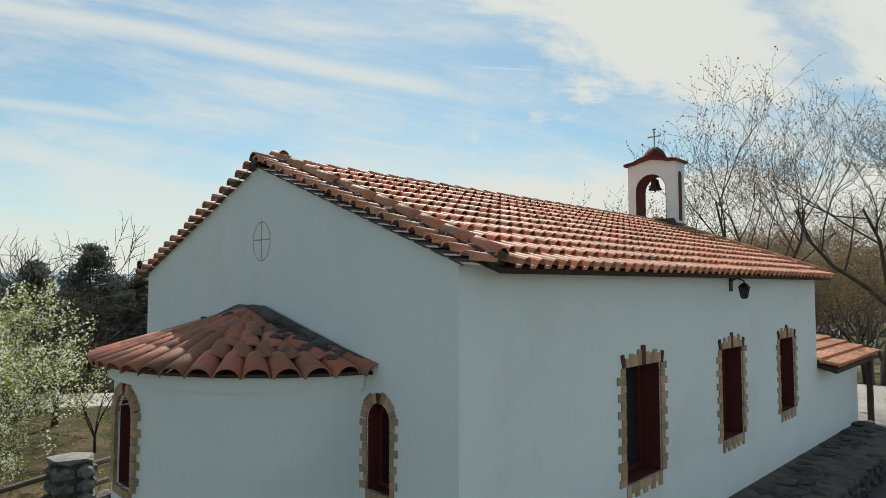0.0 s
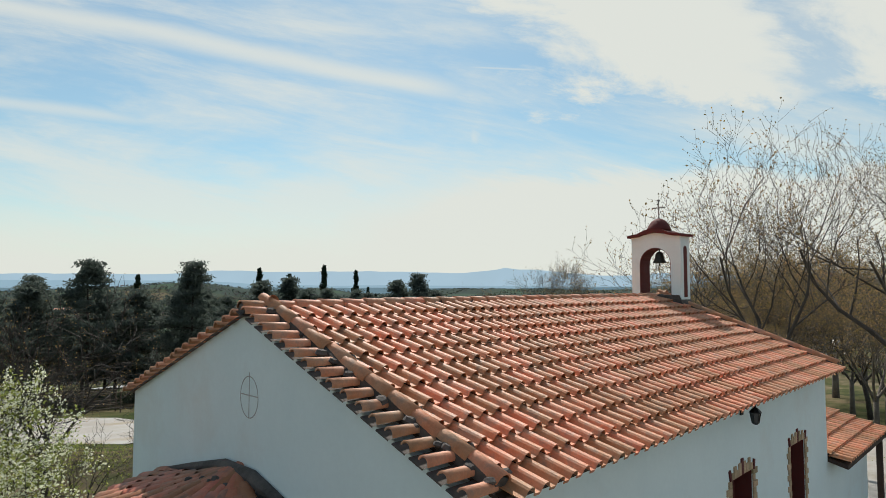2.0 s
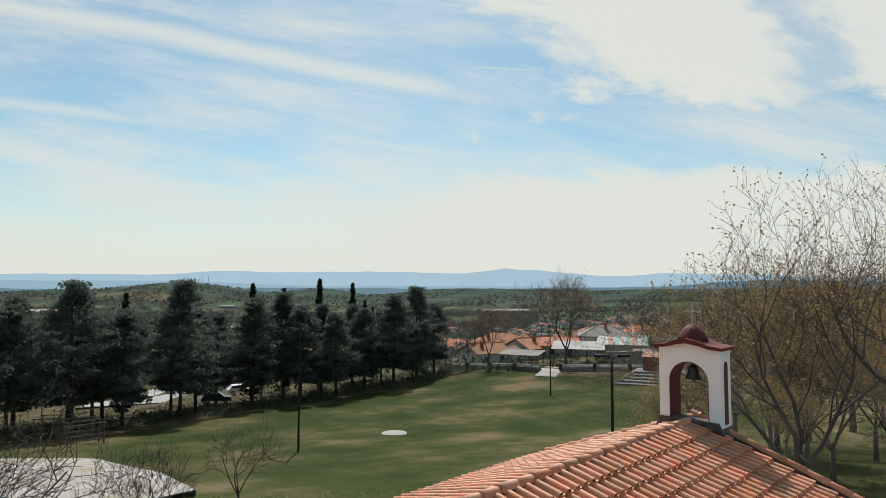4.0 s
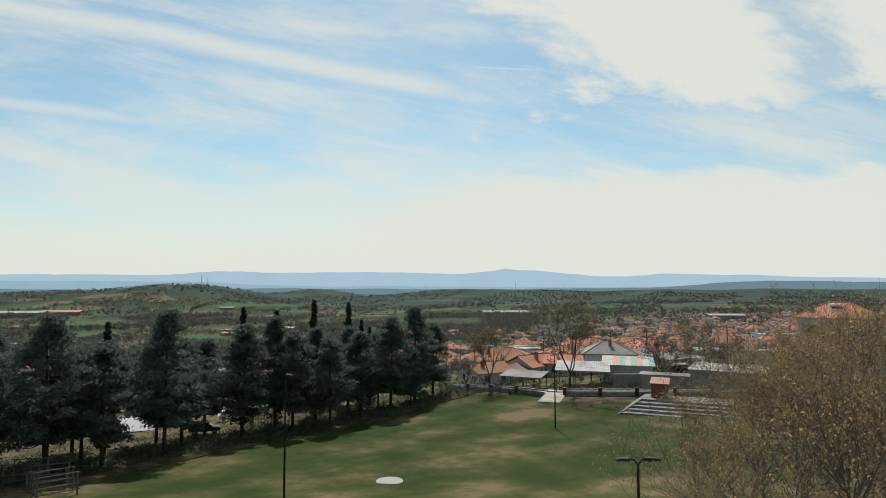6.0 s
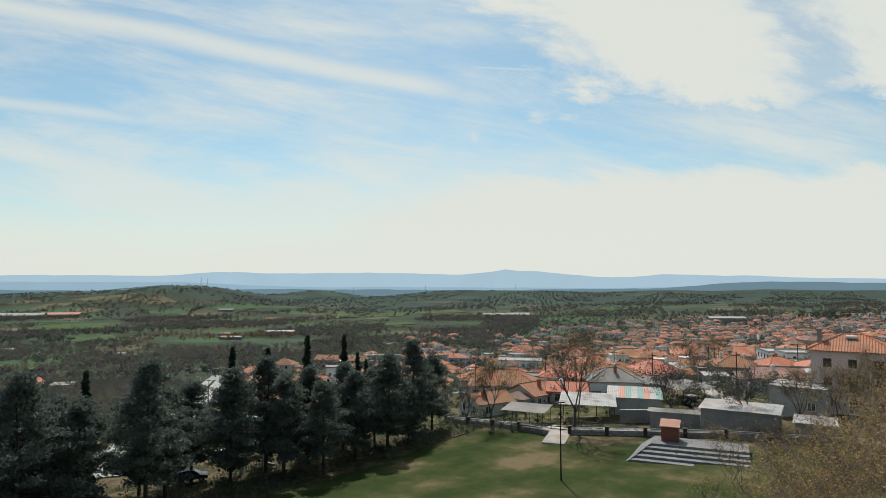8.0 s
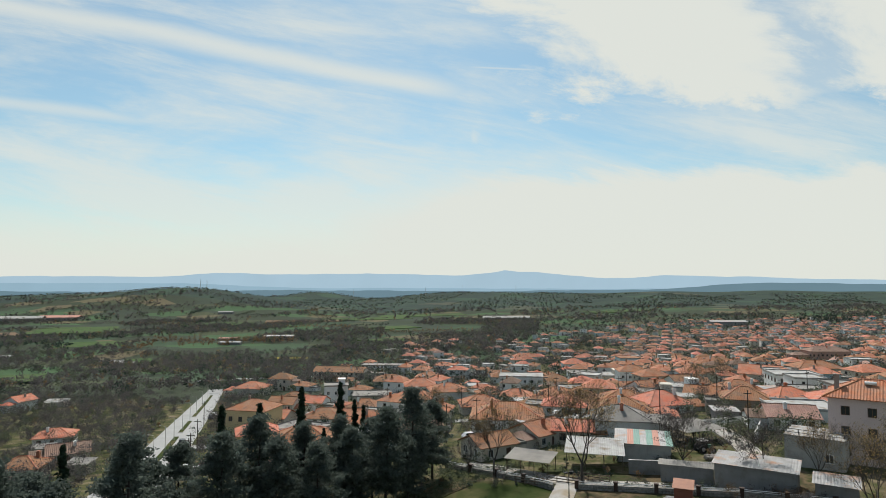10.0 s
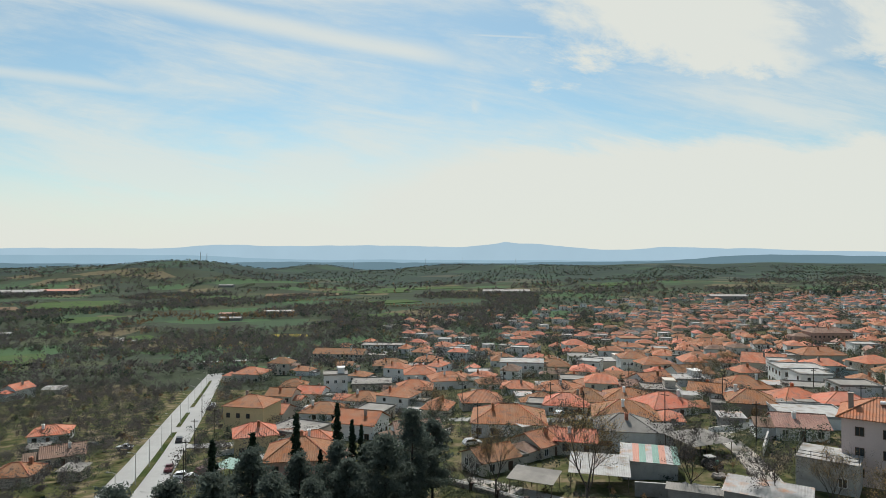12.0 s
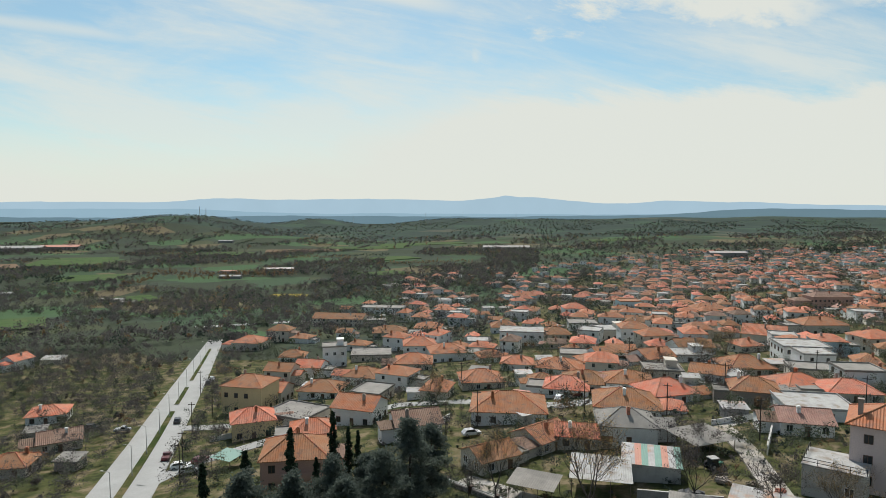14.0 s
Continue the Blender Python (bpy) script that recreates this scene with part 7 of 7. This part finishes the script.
# ---------------------------------------------------------------- sheds and yards behind the parapet
def slab_shed(name, m, w, d, h0, h1, roof_mat, wall_mat, label, walls=True, over=0.35, posts=0, corrugated=True):
    """A lean-to or shed with a single roof sheet that rises from h0 at the front to h1 at the back."""
    t = thing(name, m, label, "shed", "sheds")
    if walls:
        part("wall", Shape().add([(-w / 2, 0, -1.5), (w / 2, 0, -1.5), (w / 2, d, -1.5), (-w / 2, d, -1.5), (-w / 2, 0, h0 - 0.02), (w / 2, 0, h0 - 0.02), (w / 2, d, h1 - 0.02), (-w / 2, d, h1 - 0.02)], [(4, 5, 6, 7), (0, 1, 5, 4), (1, 2, 6, 5), (2, 3, 7, 6), (3, 0, 4, 7)]), wall_mat, t)
        n = max(1, int(w / 3.6))
        for k in range(1, n):
            part("seam", Shape().box(-w / 2 + w * k / n - 0.05, -0.03, -0.5, -w / 2 + w * k / n + 0.05, 0.0, h0 - 0.05), wall_mat, t)
    for k in range(posts):
        x = -w / 2 + w * k / max(1, posts - 1)
        part("post", Shape().tube([(x, 0.1, -1), (x, 0.1, h0)], [0.07, 0.07], 6), WEATHERED_WOOD, t)
        part("post", Shape().tube([(x, d - 0.1, -1), (x, d - 0.1, h1)], [0.07, 0.07], 6), WEATHERED_WOOD, t)
    slope = (h1 - h0) / d
    n = max(2, int(w / 1.0))
    wide = (w + 2 * over) / n
    for k in range(n):
        x0 = -w / 2 - over + k * wide
        sh = Shape()
        cols = 6
        zs = [0.03 * (i % 2) if corrugated else 0 for i in range(cols + 1)]
        vs = []
        lift = town_rng.uniform(0, 0.03)
        for y in (-over, d + over):
            for i in range(cols + 1):
                vs.append((x0 + (wide - 0.01) * i / cols, y, h0 + slope * y + zs[i] + lift))
        vs += [(x, y, z - 0.03) for x, y, z in vs]
        c = cols + 1
        fs = [(i, i + 1, i + 1 + c, i + c) for i in range(cols)] + [(i + 2 * c, i + 3 * c, i + 1 + 3 * c, i + 1 + 2 * c) for i in range(cols)] + [(i, i + 2 * c, i + 1 + 2 * c, i + 1) for i in range(cols)]
        part("roof_sheet", sh.add(vs, fs), roof_mat if not isinstance(roof_mat, list) else roof_mat[int(town_rng.random() * len(roof_mat))], t)
    return t


SHED_WALL = material("grey_sheet_wall", (0.23, 0.23, 0.225), 0.8, (0.16, 0.16, 0.155), 0.7, 0.6, 8, 0.1, stain=(0.16, 0.14, 0.12), stain_scale=0.6, stain_amount=0.5)
GREEN_SHEET = material("green_sheet", (0.12, 0.25, 0.20), 0.6, (0.10, 0.20, 0.17), 0.6, 0.8, 8, 0.05)
RED_SHEET = material("red_sheet", (0.42, 0.17, 0.11), 0.6, (0.34, 0.15, 0.10), 0.6, 0.8, 8, 0.05)
slab_shed("tin_shed", at(100.2, 44.4, 0, -32), 10.6, 6.0, 3.6, 4.0, TIN, SHED_WALL, "long grey shed with a rusty white tin roof")
slab_shed("tin_shed", at(94.5, 52.5, 0, -32), 5.0, 4.5, 2.6, 2.9, TIN, SHED_WALL, "low grey shed with a pale tin roof")
slab_shed("yard_wall_shed", at(106, 37.0, 0, -22), 7.5, 2.2, 2.5, 2.6, FLAT_ROOF, SHED_WALL, "weathered grey concrete outbuilding")
slab_shed("striped_shed", at(119.5, 34.8, 0, -16), 9.0, 6.5, 3.0, 3.9, [TIN, RED_SHEET, GREEN_SHEET, TIN], CONCRETE, "shed roofed with red, green and white metal sheets")
slab_shed("white_canopy", at(114.8, 25.2, 0, -14), 9.0, 8.0, 2.9, 3.6, WHITE_ROOF, CONCRETE, "open canopy roofed with pale white sheets", False, 0.4, 4)
slab_shed("grey_canopy", at(114.5, 14.0, 0, -25), 7.0, 5.0, 2.5, 2.9, FLAT_ROOF, CONCRETE, "low canopy with weathered grey sheets on posts", False, 0.4, 4)
slab_shed("brown_canopy", at(129.5, 49.8, 0, 22), 9.0, 7.5, 2.6, 3.0, FLAT_ROOF, CONCRETE, "open barn canopy with a weathered grey-brown roof", False, 0.4, 4)
slab_shed("tin_shed", at(150, 63, 0, -10), 5, 4, 2.4, 2.7, TIN, SHED_WALL, "small garden shed with a pale tin roof")
slab_shed("tin_shed", at(146, -46, 0, -25), 5, 4.5, 2.4, 2.7, GREEN_SHEET, SHED_WALL, "garden canopy with a green sheet roof", False, 0.3, 2)
for k, (s, l, w, yaw) in enumerate([(172, 44, 5, 10), (178, 20, 4, -20), (196, 46, 5, 0), (205, 66, 5, 15), (186, 68, 4, -10), (212, 26, 5, 5), (184, -24, 5, 20), (196, -8, 4, 0), (226, 12, 6, -15), (165, 84, 5, 10), (178, 92, 6, -8), (208, 104, 6, 0), (236, 84, 6, 10), (222, -44, 5, -10), (244, 38, 6, 5), (158, 20, 4, 30), (188, 82, 6, 14), (296, -176, 9, 10), (178, -106, 5, 20), (152, -82, 5, 0)]):
    slab_shed("garden_shed", at(s, l, 0, yaw), w, w * 0.8, 2.3, 2.7, town_rng.choice((TIN, FLAT_ROOF, RED_SHEET, WHITE_ROOF)), town_rng.choice((WHITEWASH, SHED_WALL, CREAM)), "small garden shed with a sheet roof")

# the tall pink house with a railed terrace
pink = thing("pink_house", at(113.7, 70.8, 0, -36), "tall pale pink house with orange hipped roof", "house")
PALE_PINK = material("pale_pink_render", (0.60, 0.49, 0.46), 0.9, (0.52, 0.42, 0.40), 0.6, 0.3, 6, 0.05)
part("wall", Shape().box(-6, -5, -3, 6, 5, 10.6), PALE_PINK, pink)
shape, caps = roof_shape(12, 10, 10.6, "hip", 2.3, 0.7)
r = part("roof", shape, ORANGE_TILE, pink)
for a, b in caps:
    part("ridge_cap", Shape().tube([a, b], [0.14, 0.14], 6), ORANGE_TILE, r)
for z in (2.0, 5.2, 8.4):
    for x in (-3.6, 0, 3.6):
        w = part("window", WINDOW_BROWN, None, pink, at=pose(x, -5, z))
        part("pane", PANE_MESH, None, w)
    for y in (-2, 2):
        w = part("window", WINDOW_BROWN, None, pink, at=pose(0, 0, 0, 0, 0, -90) @ pose(y, -6, z))
        part("pane", PANE_MESH, None, w)
part("chimney", Shape().box(-5.2, -2.4, 10, -4.5, -1.7, 13.6).box(-5.3, -2.5, 13.6, -4.4, -1.6, 13.8), DIM, pink)
heater = part("solar_heater", Shape().tube([(-1.0, -1.7, 12.6), (0.6, -1.7, 12.6)], [0.28, 0.28], 10), WHITEWASH, pink, "white solar water tank")
terrace = thing("terrace_block", at(111.5, 59.5, 0, -38), "grey concrete block with a railed white roof terrace", "house")
part("wall", Shape().box(-3.8, -2.2, -3, 4.5, 6, 4.6), CONCRETE, terrace)
part("terrace_floor", Shape().box(-3.95, -2.35, 4.6, 4.65, 6.1, 4.82), WHITE_ROOF, terrace)
for a, b in (((-3.8, -2.2), (4.5, -2.2)), ((-3.8, -2.2), (-3.8, 6))):
    for zr in (5.25, 5.75):
        part("rail", Shape().tube([(*a, zr), (*b, zr)], [0.045, 0.045], 6), IRON, terrace, "dark iron rail")
    for k in range(5):
        p = (a[0] + (b[0] - a[0]) * k / 4, a[1] + (b[1] - a[1]) * k / 4)
        part("rail_post", Shape().tube([(*p, 4.8), (*p, 5.8)], [0.05, 0.05], 6), IRON, terrace)
w = part("window", WINDOW_MESH, None, terrace, at=pose(2.4, -2.2, 1.8))
part("pane", PANE_MESH, None, w)

# yard walls
for (a, b, h) in (((128.5, 58.5), (141, 66), 1.7), ((146, 56), (150, 67), 1.3), ((168, 2), (158, -3), 1.4), ((196, 76), (184, 92), 1.2), ((172, -58), (176, -44), 1.3), ((188, 34), (182, 46), 1.3), ((205, 20), (202, 34), 1.2), ((112, 30), (108, 41.5), 2.2)):
    d = math.dist(a, b)
    yaw = math.degrees(math.atan2(b[0] - a[0], b[1] - a[1]))
    w = thing("yard_wall", at(*a, 0, yaw), "weathered white yard wall with a capping", "wall", "yard walls")
    dz = float(ground_z(*b)) - float(ground_z(*a))
    part("wall", Shape().add([(0, -0.1, -2), (d, -0.1, dz - 2), (d, 0.1, dz - 2), (0, 0.1, -2), (0, -0.1, h), (d, -0.1, h + dz), (d, 0.1, h + dz), (0, 0.1, h)], [(0, 3, 2, 1), (4, 5, 6, 7), (0, 1, 5, 4), (1, 2, 6, 5), (2, 3, 7, 6), (3, 0, 4, 7)]), WHITEWASH if h < 2 else SHED_WALL, w)
    part("capping", Shape().add([(0, -0.16, h), (d, -0.16, h + dz), (d, 0.16, h + dz), (0, 0.16, h), (0, -0.16, h + 0.08), (d, -0.16, h + dz + 0.08), (d, 0.16, h + dz + 0.08), (0, 0.16, h + 0.08)], [(0, 3, 2, 1), (4, 5, 6, 7), (0, 1, 5, 4), (1, 2, 6, 5), (2, 3, 7, 6), (3, 0, 4, 7)]), CONCRETE, w)

# ---------------------------------------------------------------- vehicles
TYRE = material("tyre_rubber", (0.02, 0.02, 0.02), 0.9, None, 0.4, 5, 30, 0.1)
RIM = material("wheel_rim", (0.4, 0.4, 0.4), 0.4, None, 0.4, 5, 30, 0.0, metal=0.8)


def car(m, paint, word, pickup=False):
    t = thing("pickup_truck" if pickup else "car", m, f"{word} {'pickup truck' if pickup else 'hatchback car'} parked at the roadside", "car", "parked cars")
    side = [(-2.05, 0.35), (-2.1, 0.75), (-1.9, 0.95), (-0.3, 1.0) if pickup else (-1.75, 1.05), (2.0, 0.82), (2.1, 0.6), (2.05, 0.35)]
    part("body", Shape().prism(side, -0.85, 0.85), paint, t)
    roof_line = [(-0.35, 0.98), (-0.2, 1.5), (0.6, 1.5), (1.15, 0.92)] if pickup else [(-1.8, 1.02), (-1.4, 1.47), (0.35, 1.5), (1.1, 0.92)]
    part("cabin", Shape().prism(roof_line, -0.74, 0.74), paint, t)
    part("glazing", Shape().prism([(p * 0.94, 0.06 + z * 0.95) for p, z in roof_line], -0.755, 0.755), GLASS_DARK, t, "dark car windows")
    part("windscreen", Shape().add([(roof_line[2][0] + 0.03, -0.66, 1.46), (roof_line[2][0] + 0.03, 0.66, 1.46), (roof_line[3][0] + 0.03, 0.7, 0.98), (roof_line[3][0] + 0.03, -0.7, 0.98)], [(0, 1, 2, 3)]), GLASS_DARK, t)
    for x in (-1.3, 1.3):
        for y in (-0.82, 0.82):
            wh = part("wheel", Shape().tube([(x, y - 0.1, 0.33), (x, y + 0.1, 0.33)], [0.33, 0.33], 14), TYRE, t)
            part("rim", Shape().tube([(x, y - 0.11, 0.33), (x, y + 0.11, 0.33)], [0.19, 0.19], 10), RIM, wh)
    return t


def paint(name, c):
    return material(name, c, 0.35, tuple(x * 0.9 for x in c), 0.3, 1, 5, 0, spec=0.6)


DARK_RED, WHITE_CAR, GREY_CAR, BLACK_CAR, BLUE_CAR = paint("dark_red_paint", (0.10, 0.012, 0.016)), paint("white_paint", (0.7, 0.7, 0.7)), paint("silver_paint", (0.35, 0.36, 0.37)), paint("black_paint", (0.02, 0.02, 0.022)), paint("blue_paint", (0.05, 0.10, 0.22))
for s, l, yaw, p, word, pick in [(158.5, -62.8, 104, DARK_RED, "dark red", True), (150, -56, 20, WHITE_CAR, "white", False), (153, -53, 70, DARK_RED, "dark red", False), (146, -52.5, 15, GREY_CAR, "silver", False), (192, -74.6, 108, BLACK_CAR, "black", False), (184, -86, 10, GREY_CAR, "silver", True), (187, -96, 5, BLACK_CAR, "black", False),
                                 (152, 6.5, 20, WHITE_CAR, "white", False), (178, 30.5, 60, WHITE_CAR, "white", False), (181, 36, 20, DARK_RED, "dark red", True), (184.5, 40, 20, BLACK_CAR, "black", True), (252, -87, 105, WHITE_CAR, "white", True), (246, -86, 100, BLACK_CAR, "black", False), (204, 84, 40, BLUE_CAR, "blue", False), (96, 63, 60, WHITE_CAR, "white", False), (90, -33, 20, BLACK_CAR, "black", False), (104, -34, 30, WHITE_CAR, "white", False)]:
    car(at(s, l, 0.22, yaw), p, word, pick)

# green tractor and clutter in the yard behind the sheds
tractor = thing("tractor", at(123.5, 47.0, 0, 15), "old green tractor with a white cab roof", "tractor")
TRACTOR_GREEN = paint("tractor_green", (0.03, 0.14, 0.09))
part("bonnet", Shape().prism([(-0.3, 0.7), (-0.3, 1.35), (1.5, 1.25), (1.6, 0.7)], -0.35, 0.35), TRACTOR_GREEN, tractor)
part("cab", Shape().prism([(-1.2, 0.8), (-1.1, 2.1), (0.1, 2.1), (0.3, 0.8)], -0.6, 0.6), GLASS_DARK, tractor)
part("cab_roof", Shape().box(-1.3, -0.75, 2.1, 0.3, 0.75, 2.25), WHITE_ROOF, tractor)
for x, rad in ((-0.9, 0.75), (1.2, 0.45)):
    for y in (-0.75, 0.75):
        wh = part("wheel", Shape().tube([(x, y - 0.18, rad), (x, y + 0.18, rad)], [rad, rad], 16), TYRE, tractor)
        part("rim", Shape().tube([(x, y - 0.19, rad), (x, y + 0.19, rad)], [rad * 0.5, rad * 0.5], 10), WHITE_ROOF, wh)
TARP = material("black_tarpaulin", (0.015, 0.016, 0.02), 0.35, (0.03, 0.03, 0.035), 0.6, 2, 6, 0.4, spec=0.5)
for s, l, w, d, h, m_, word in ((112.5, 38.5, 5.5, 2.6, 1.9, TARP, "heap under a glossy black tarpaulin"), (118, 46, 3.2, 2.2, 1.1, DIM, "heap of old grey-brown junk"), (113, 52.5, 3.0, 1.5, 0.9, RUST, "rusty red farm trailer load"), (116, 49.5, 2.2, 1.8, 1.0, WEATHERED_WOOD, "stack of weathered timber")):
    heap_ = thing("heap", at(s, l, 0, town_rng.uniform(-20, 20)), word, "heap")
    for k in range(7):
        part("lump", rock(w * 0.42, d * 0.5, h * 0.8, rock_rng, "lump", m_), None, heap_, at=pose(town_rng.uniform(-0.3, 0.3) * w, town_rng.uniform(-0.3, 0.3) * d, h * town_rng.uniform(0.2, 0.45), town_rng.uniform(-20, 20), town_rng.uniform(-20, 20), town_rng.uniform(0, 180)))

# wooden rail yard before the canopies
for k in range(3):
    fence = thing("timber_fence", at(109.5 + k * 0.2, 11.5 + 5 * k, 0, -26), "weathered timber rail fence", "fence", "timber fences")
    for x in (0, 1.6, 3.2, 4.8):
        part("post", Shape().box(x - 0.06, -0.06, -0.5, x + 0.06, 0.06, 1.3), WEATHERED_WOOD, fence)
    for z in (0.35, 0.75, 1.15):
        part("rail", Shape().box(-0.1, -0.1, z, 4.9, -0.06, z + 0.12), WEATHERED_WOOD, fence)

# iron gate and timber frames under the pines
gate = thing("iron_gate", at(94, -26.0, 0, 30), "black iron gate between grey pillars", "gate")
for x in (-1.6, 1.6):
    part("pillar", Shape().box(x - 0.25, -0.25, -1, x + 0.25, 0.25, 2.2).box(x - 0.32, -0.32, 2.2, x + 0.32, 0.32, 2.35), CONCRETE, gate)
for k in range(13):
    part("bar", Shape().tube([(-1.3 + 0.217 * k, 0, 0.1), (-1.3 + 0.217 * k, 0, 1.8)], [0.025, 0.025], 5), IRON, gate)
for z in (0.2, 1.65):
    part("rail", Shape().box(-1.35, -0.03, z, 1.35, 0.03, z + 0.07), IRON, gate)
for s, l, yaw in ((60, -36, 25), (63, -40, 10), (57, -33.5, 40)):
    frame_ = thing("picnic_shelter", at(s, l, 0, yaw), "rustic timber picnic frame with rails", "shelter", "timber frames")
    for x in (-1.5, 1.5):
        for y in (-1, 1):
            part("post", Shape().tube([(x, y, -0.5), (x, y, 2.0)], [0.08, 0.07], 7), WEATHERED_WOOD, frame_)
    for y in (-1, 1):
        for z in (0.5, 1.0, 1.95):
            part("rail", Shape().tube([(-1.7, y, z), (1.7, y, z)], [0.06, 0.06], 6), WEATHERED_WOOD, frame_)

# long sheds and greenhouses in the valley
for k, (s, l, w, d, yaw, mat_, h) in enumerate([(640, -330, 22, 9, 5, TIN, 3), (610, -300, 16, 7, 2, TIN, 3), (900, -300, 30, 12, 0, WHITE_ROOF, 4), (1010, -260, 45, 14, 4, TIN, 5), (980, -330, 26, 10, 0, RED_SHEET, 4), (560, -395, 24, 10, 0, TIN, 3.5), (1500, -1010, 120, 40, 10, WHITE_ROOF, 8), (1540, -930, 90, 36, 10, RED_SHEET, 8), (1480, -1080, 80, 30, 10, TIN, 7), (1500, 150, 110, 30, 2, WHITE_ROOF, 7), (1250, 560, 70, 24, -4, TIN, 9), (1750, -600, 40, 16, 0, WHITE_ROOF, 5), (700, -480, 18, 9, 0, TIN, 3)]):
    t = thing("farm_building", at(s, l, 0, yaw), "long low farm building with a pale sheet roof", "farm building", "valley sheds")
    part("wall", Shape().box(-w / 2, -d / 2, -3, w / 2, d / 2, h), SHED_WALL, t)
    shape, caps = roof_shape(w, d, h, "gable", d * 0.12, 0.5)
    part("roof", shape, mat_, t)
# radio masts and pylons on the hills
for s, l, h in ((2300, -885, 34), (2300, -862, 30), (2900, -80, 40), (2850, 330, 40), (3000, 95, 40), (2950, -420, 38)):
    mast = thing("radio_mast", at(s, l), "thin grey lattice mast on the hilltop", "mast", "hilltop masts")
    for k in range(3):
        a = math.tau * k / 3
        part("leg", Shape().tube([(1.6 * math.cos(a), 1.6 * math.sin(a), -2), (0.3 * math.cos(a), 0.3 * math.sin(a), h)], [0.35, 0.25], 4), CONCRETE, mast)
    for z in np.arange(4, h, 6):
        part("brace", Shape().box(-1.2 * (1 - z / h) - 0.4, -0.3, z, 1.2 * (1 - z / h) + 0.4, 0.3, z + 0.35), CONCRETE, mast)
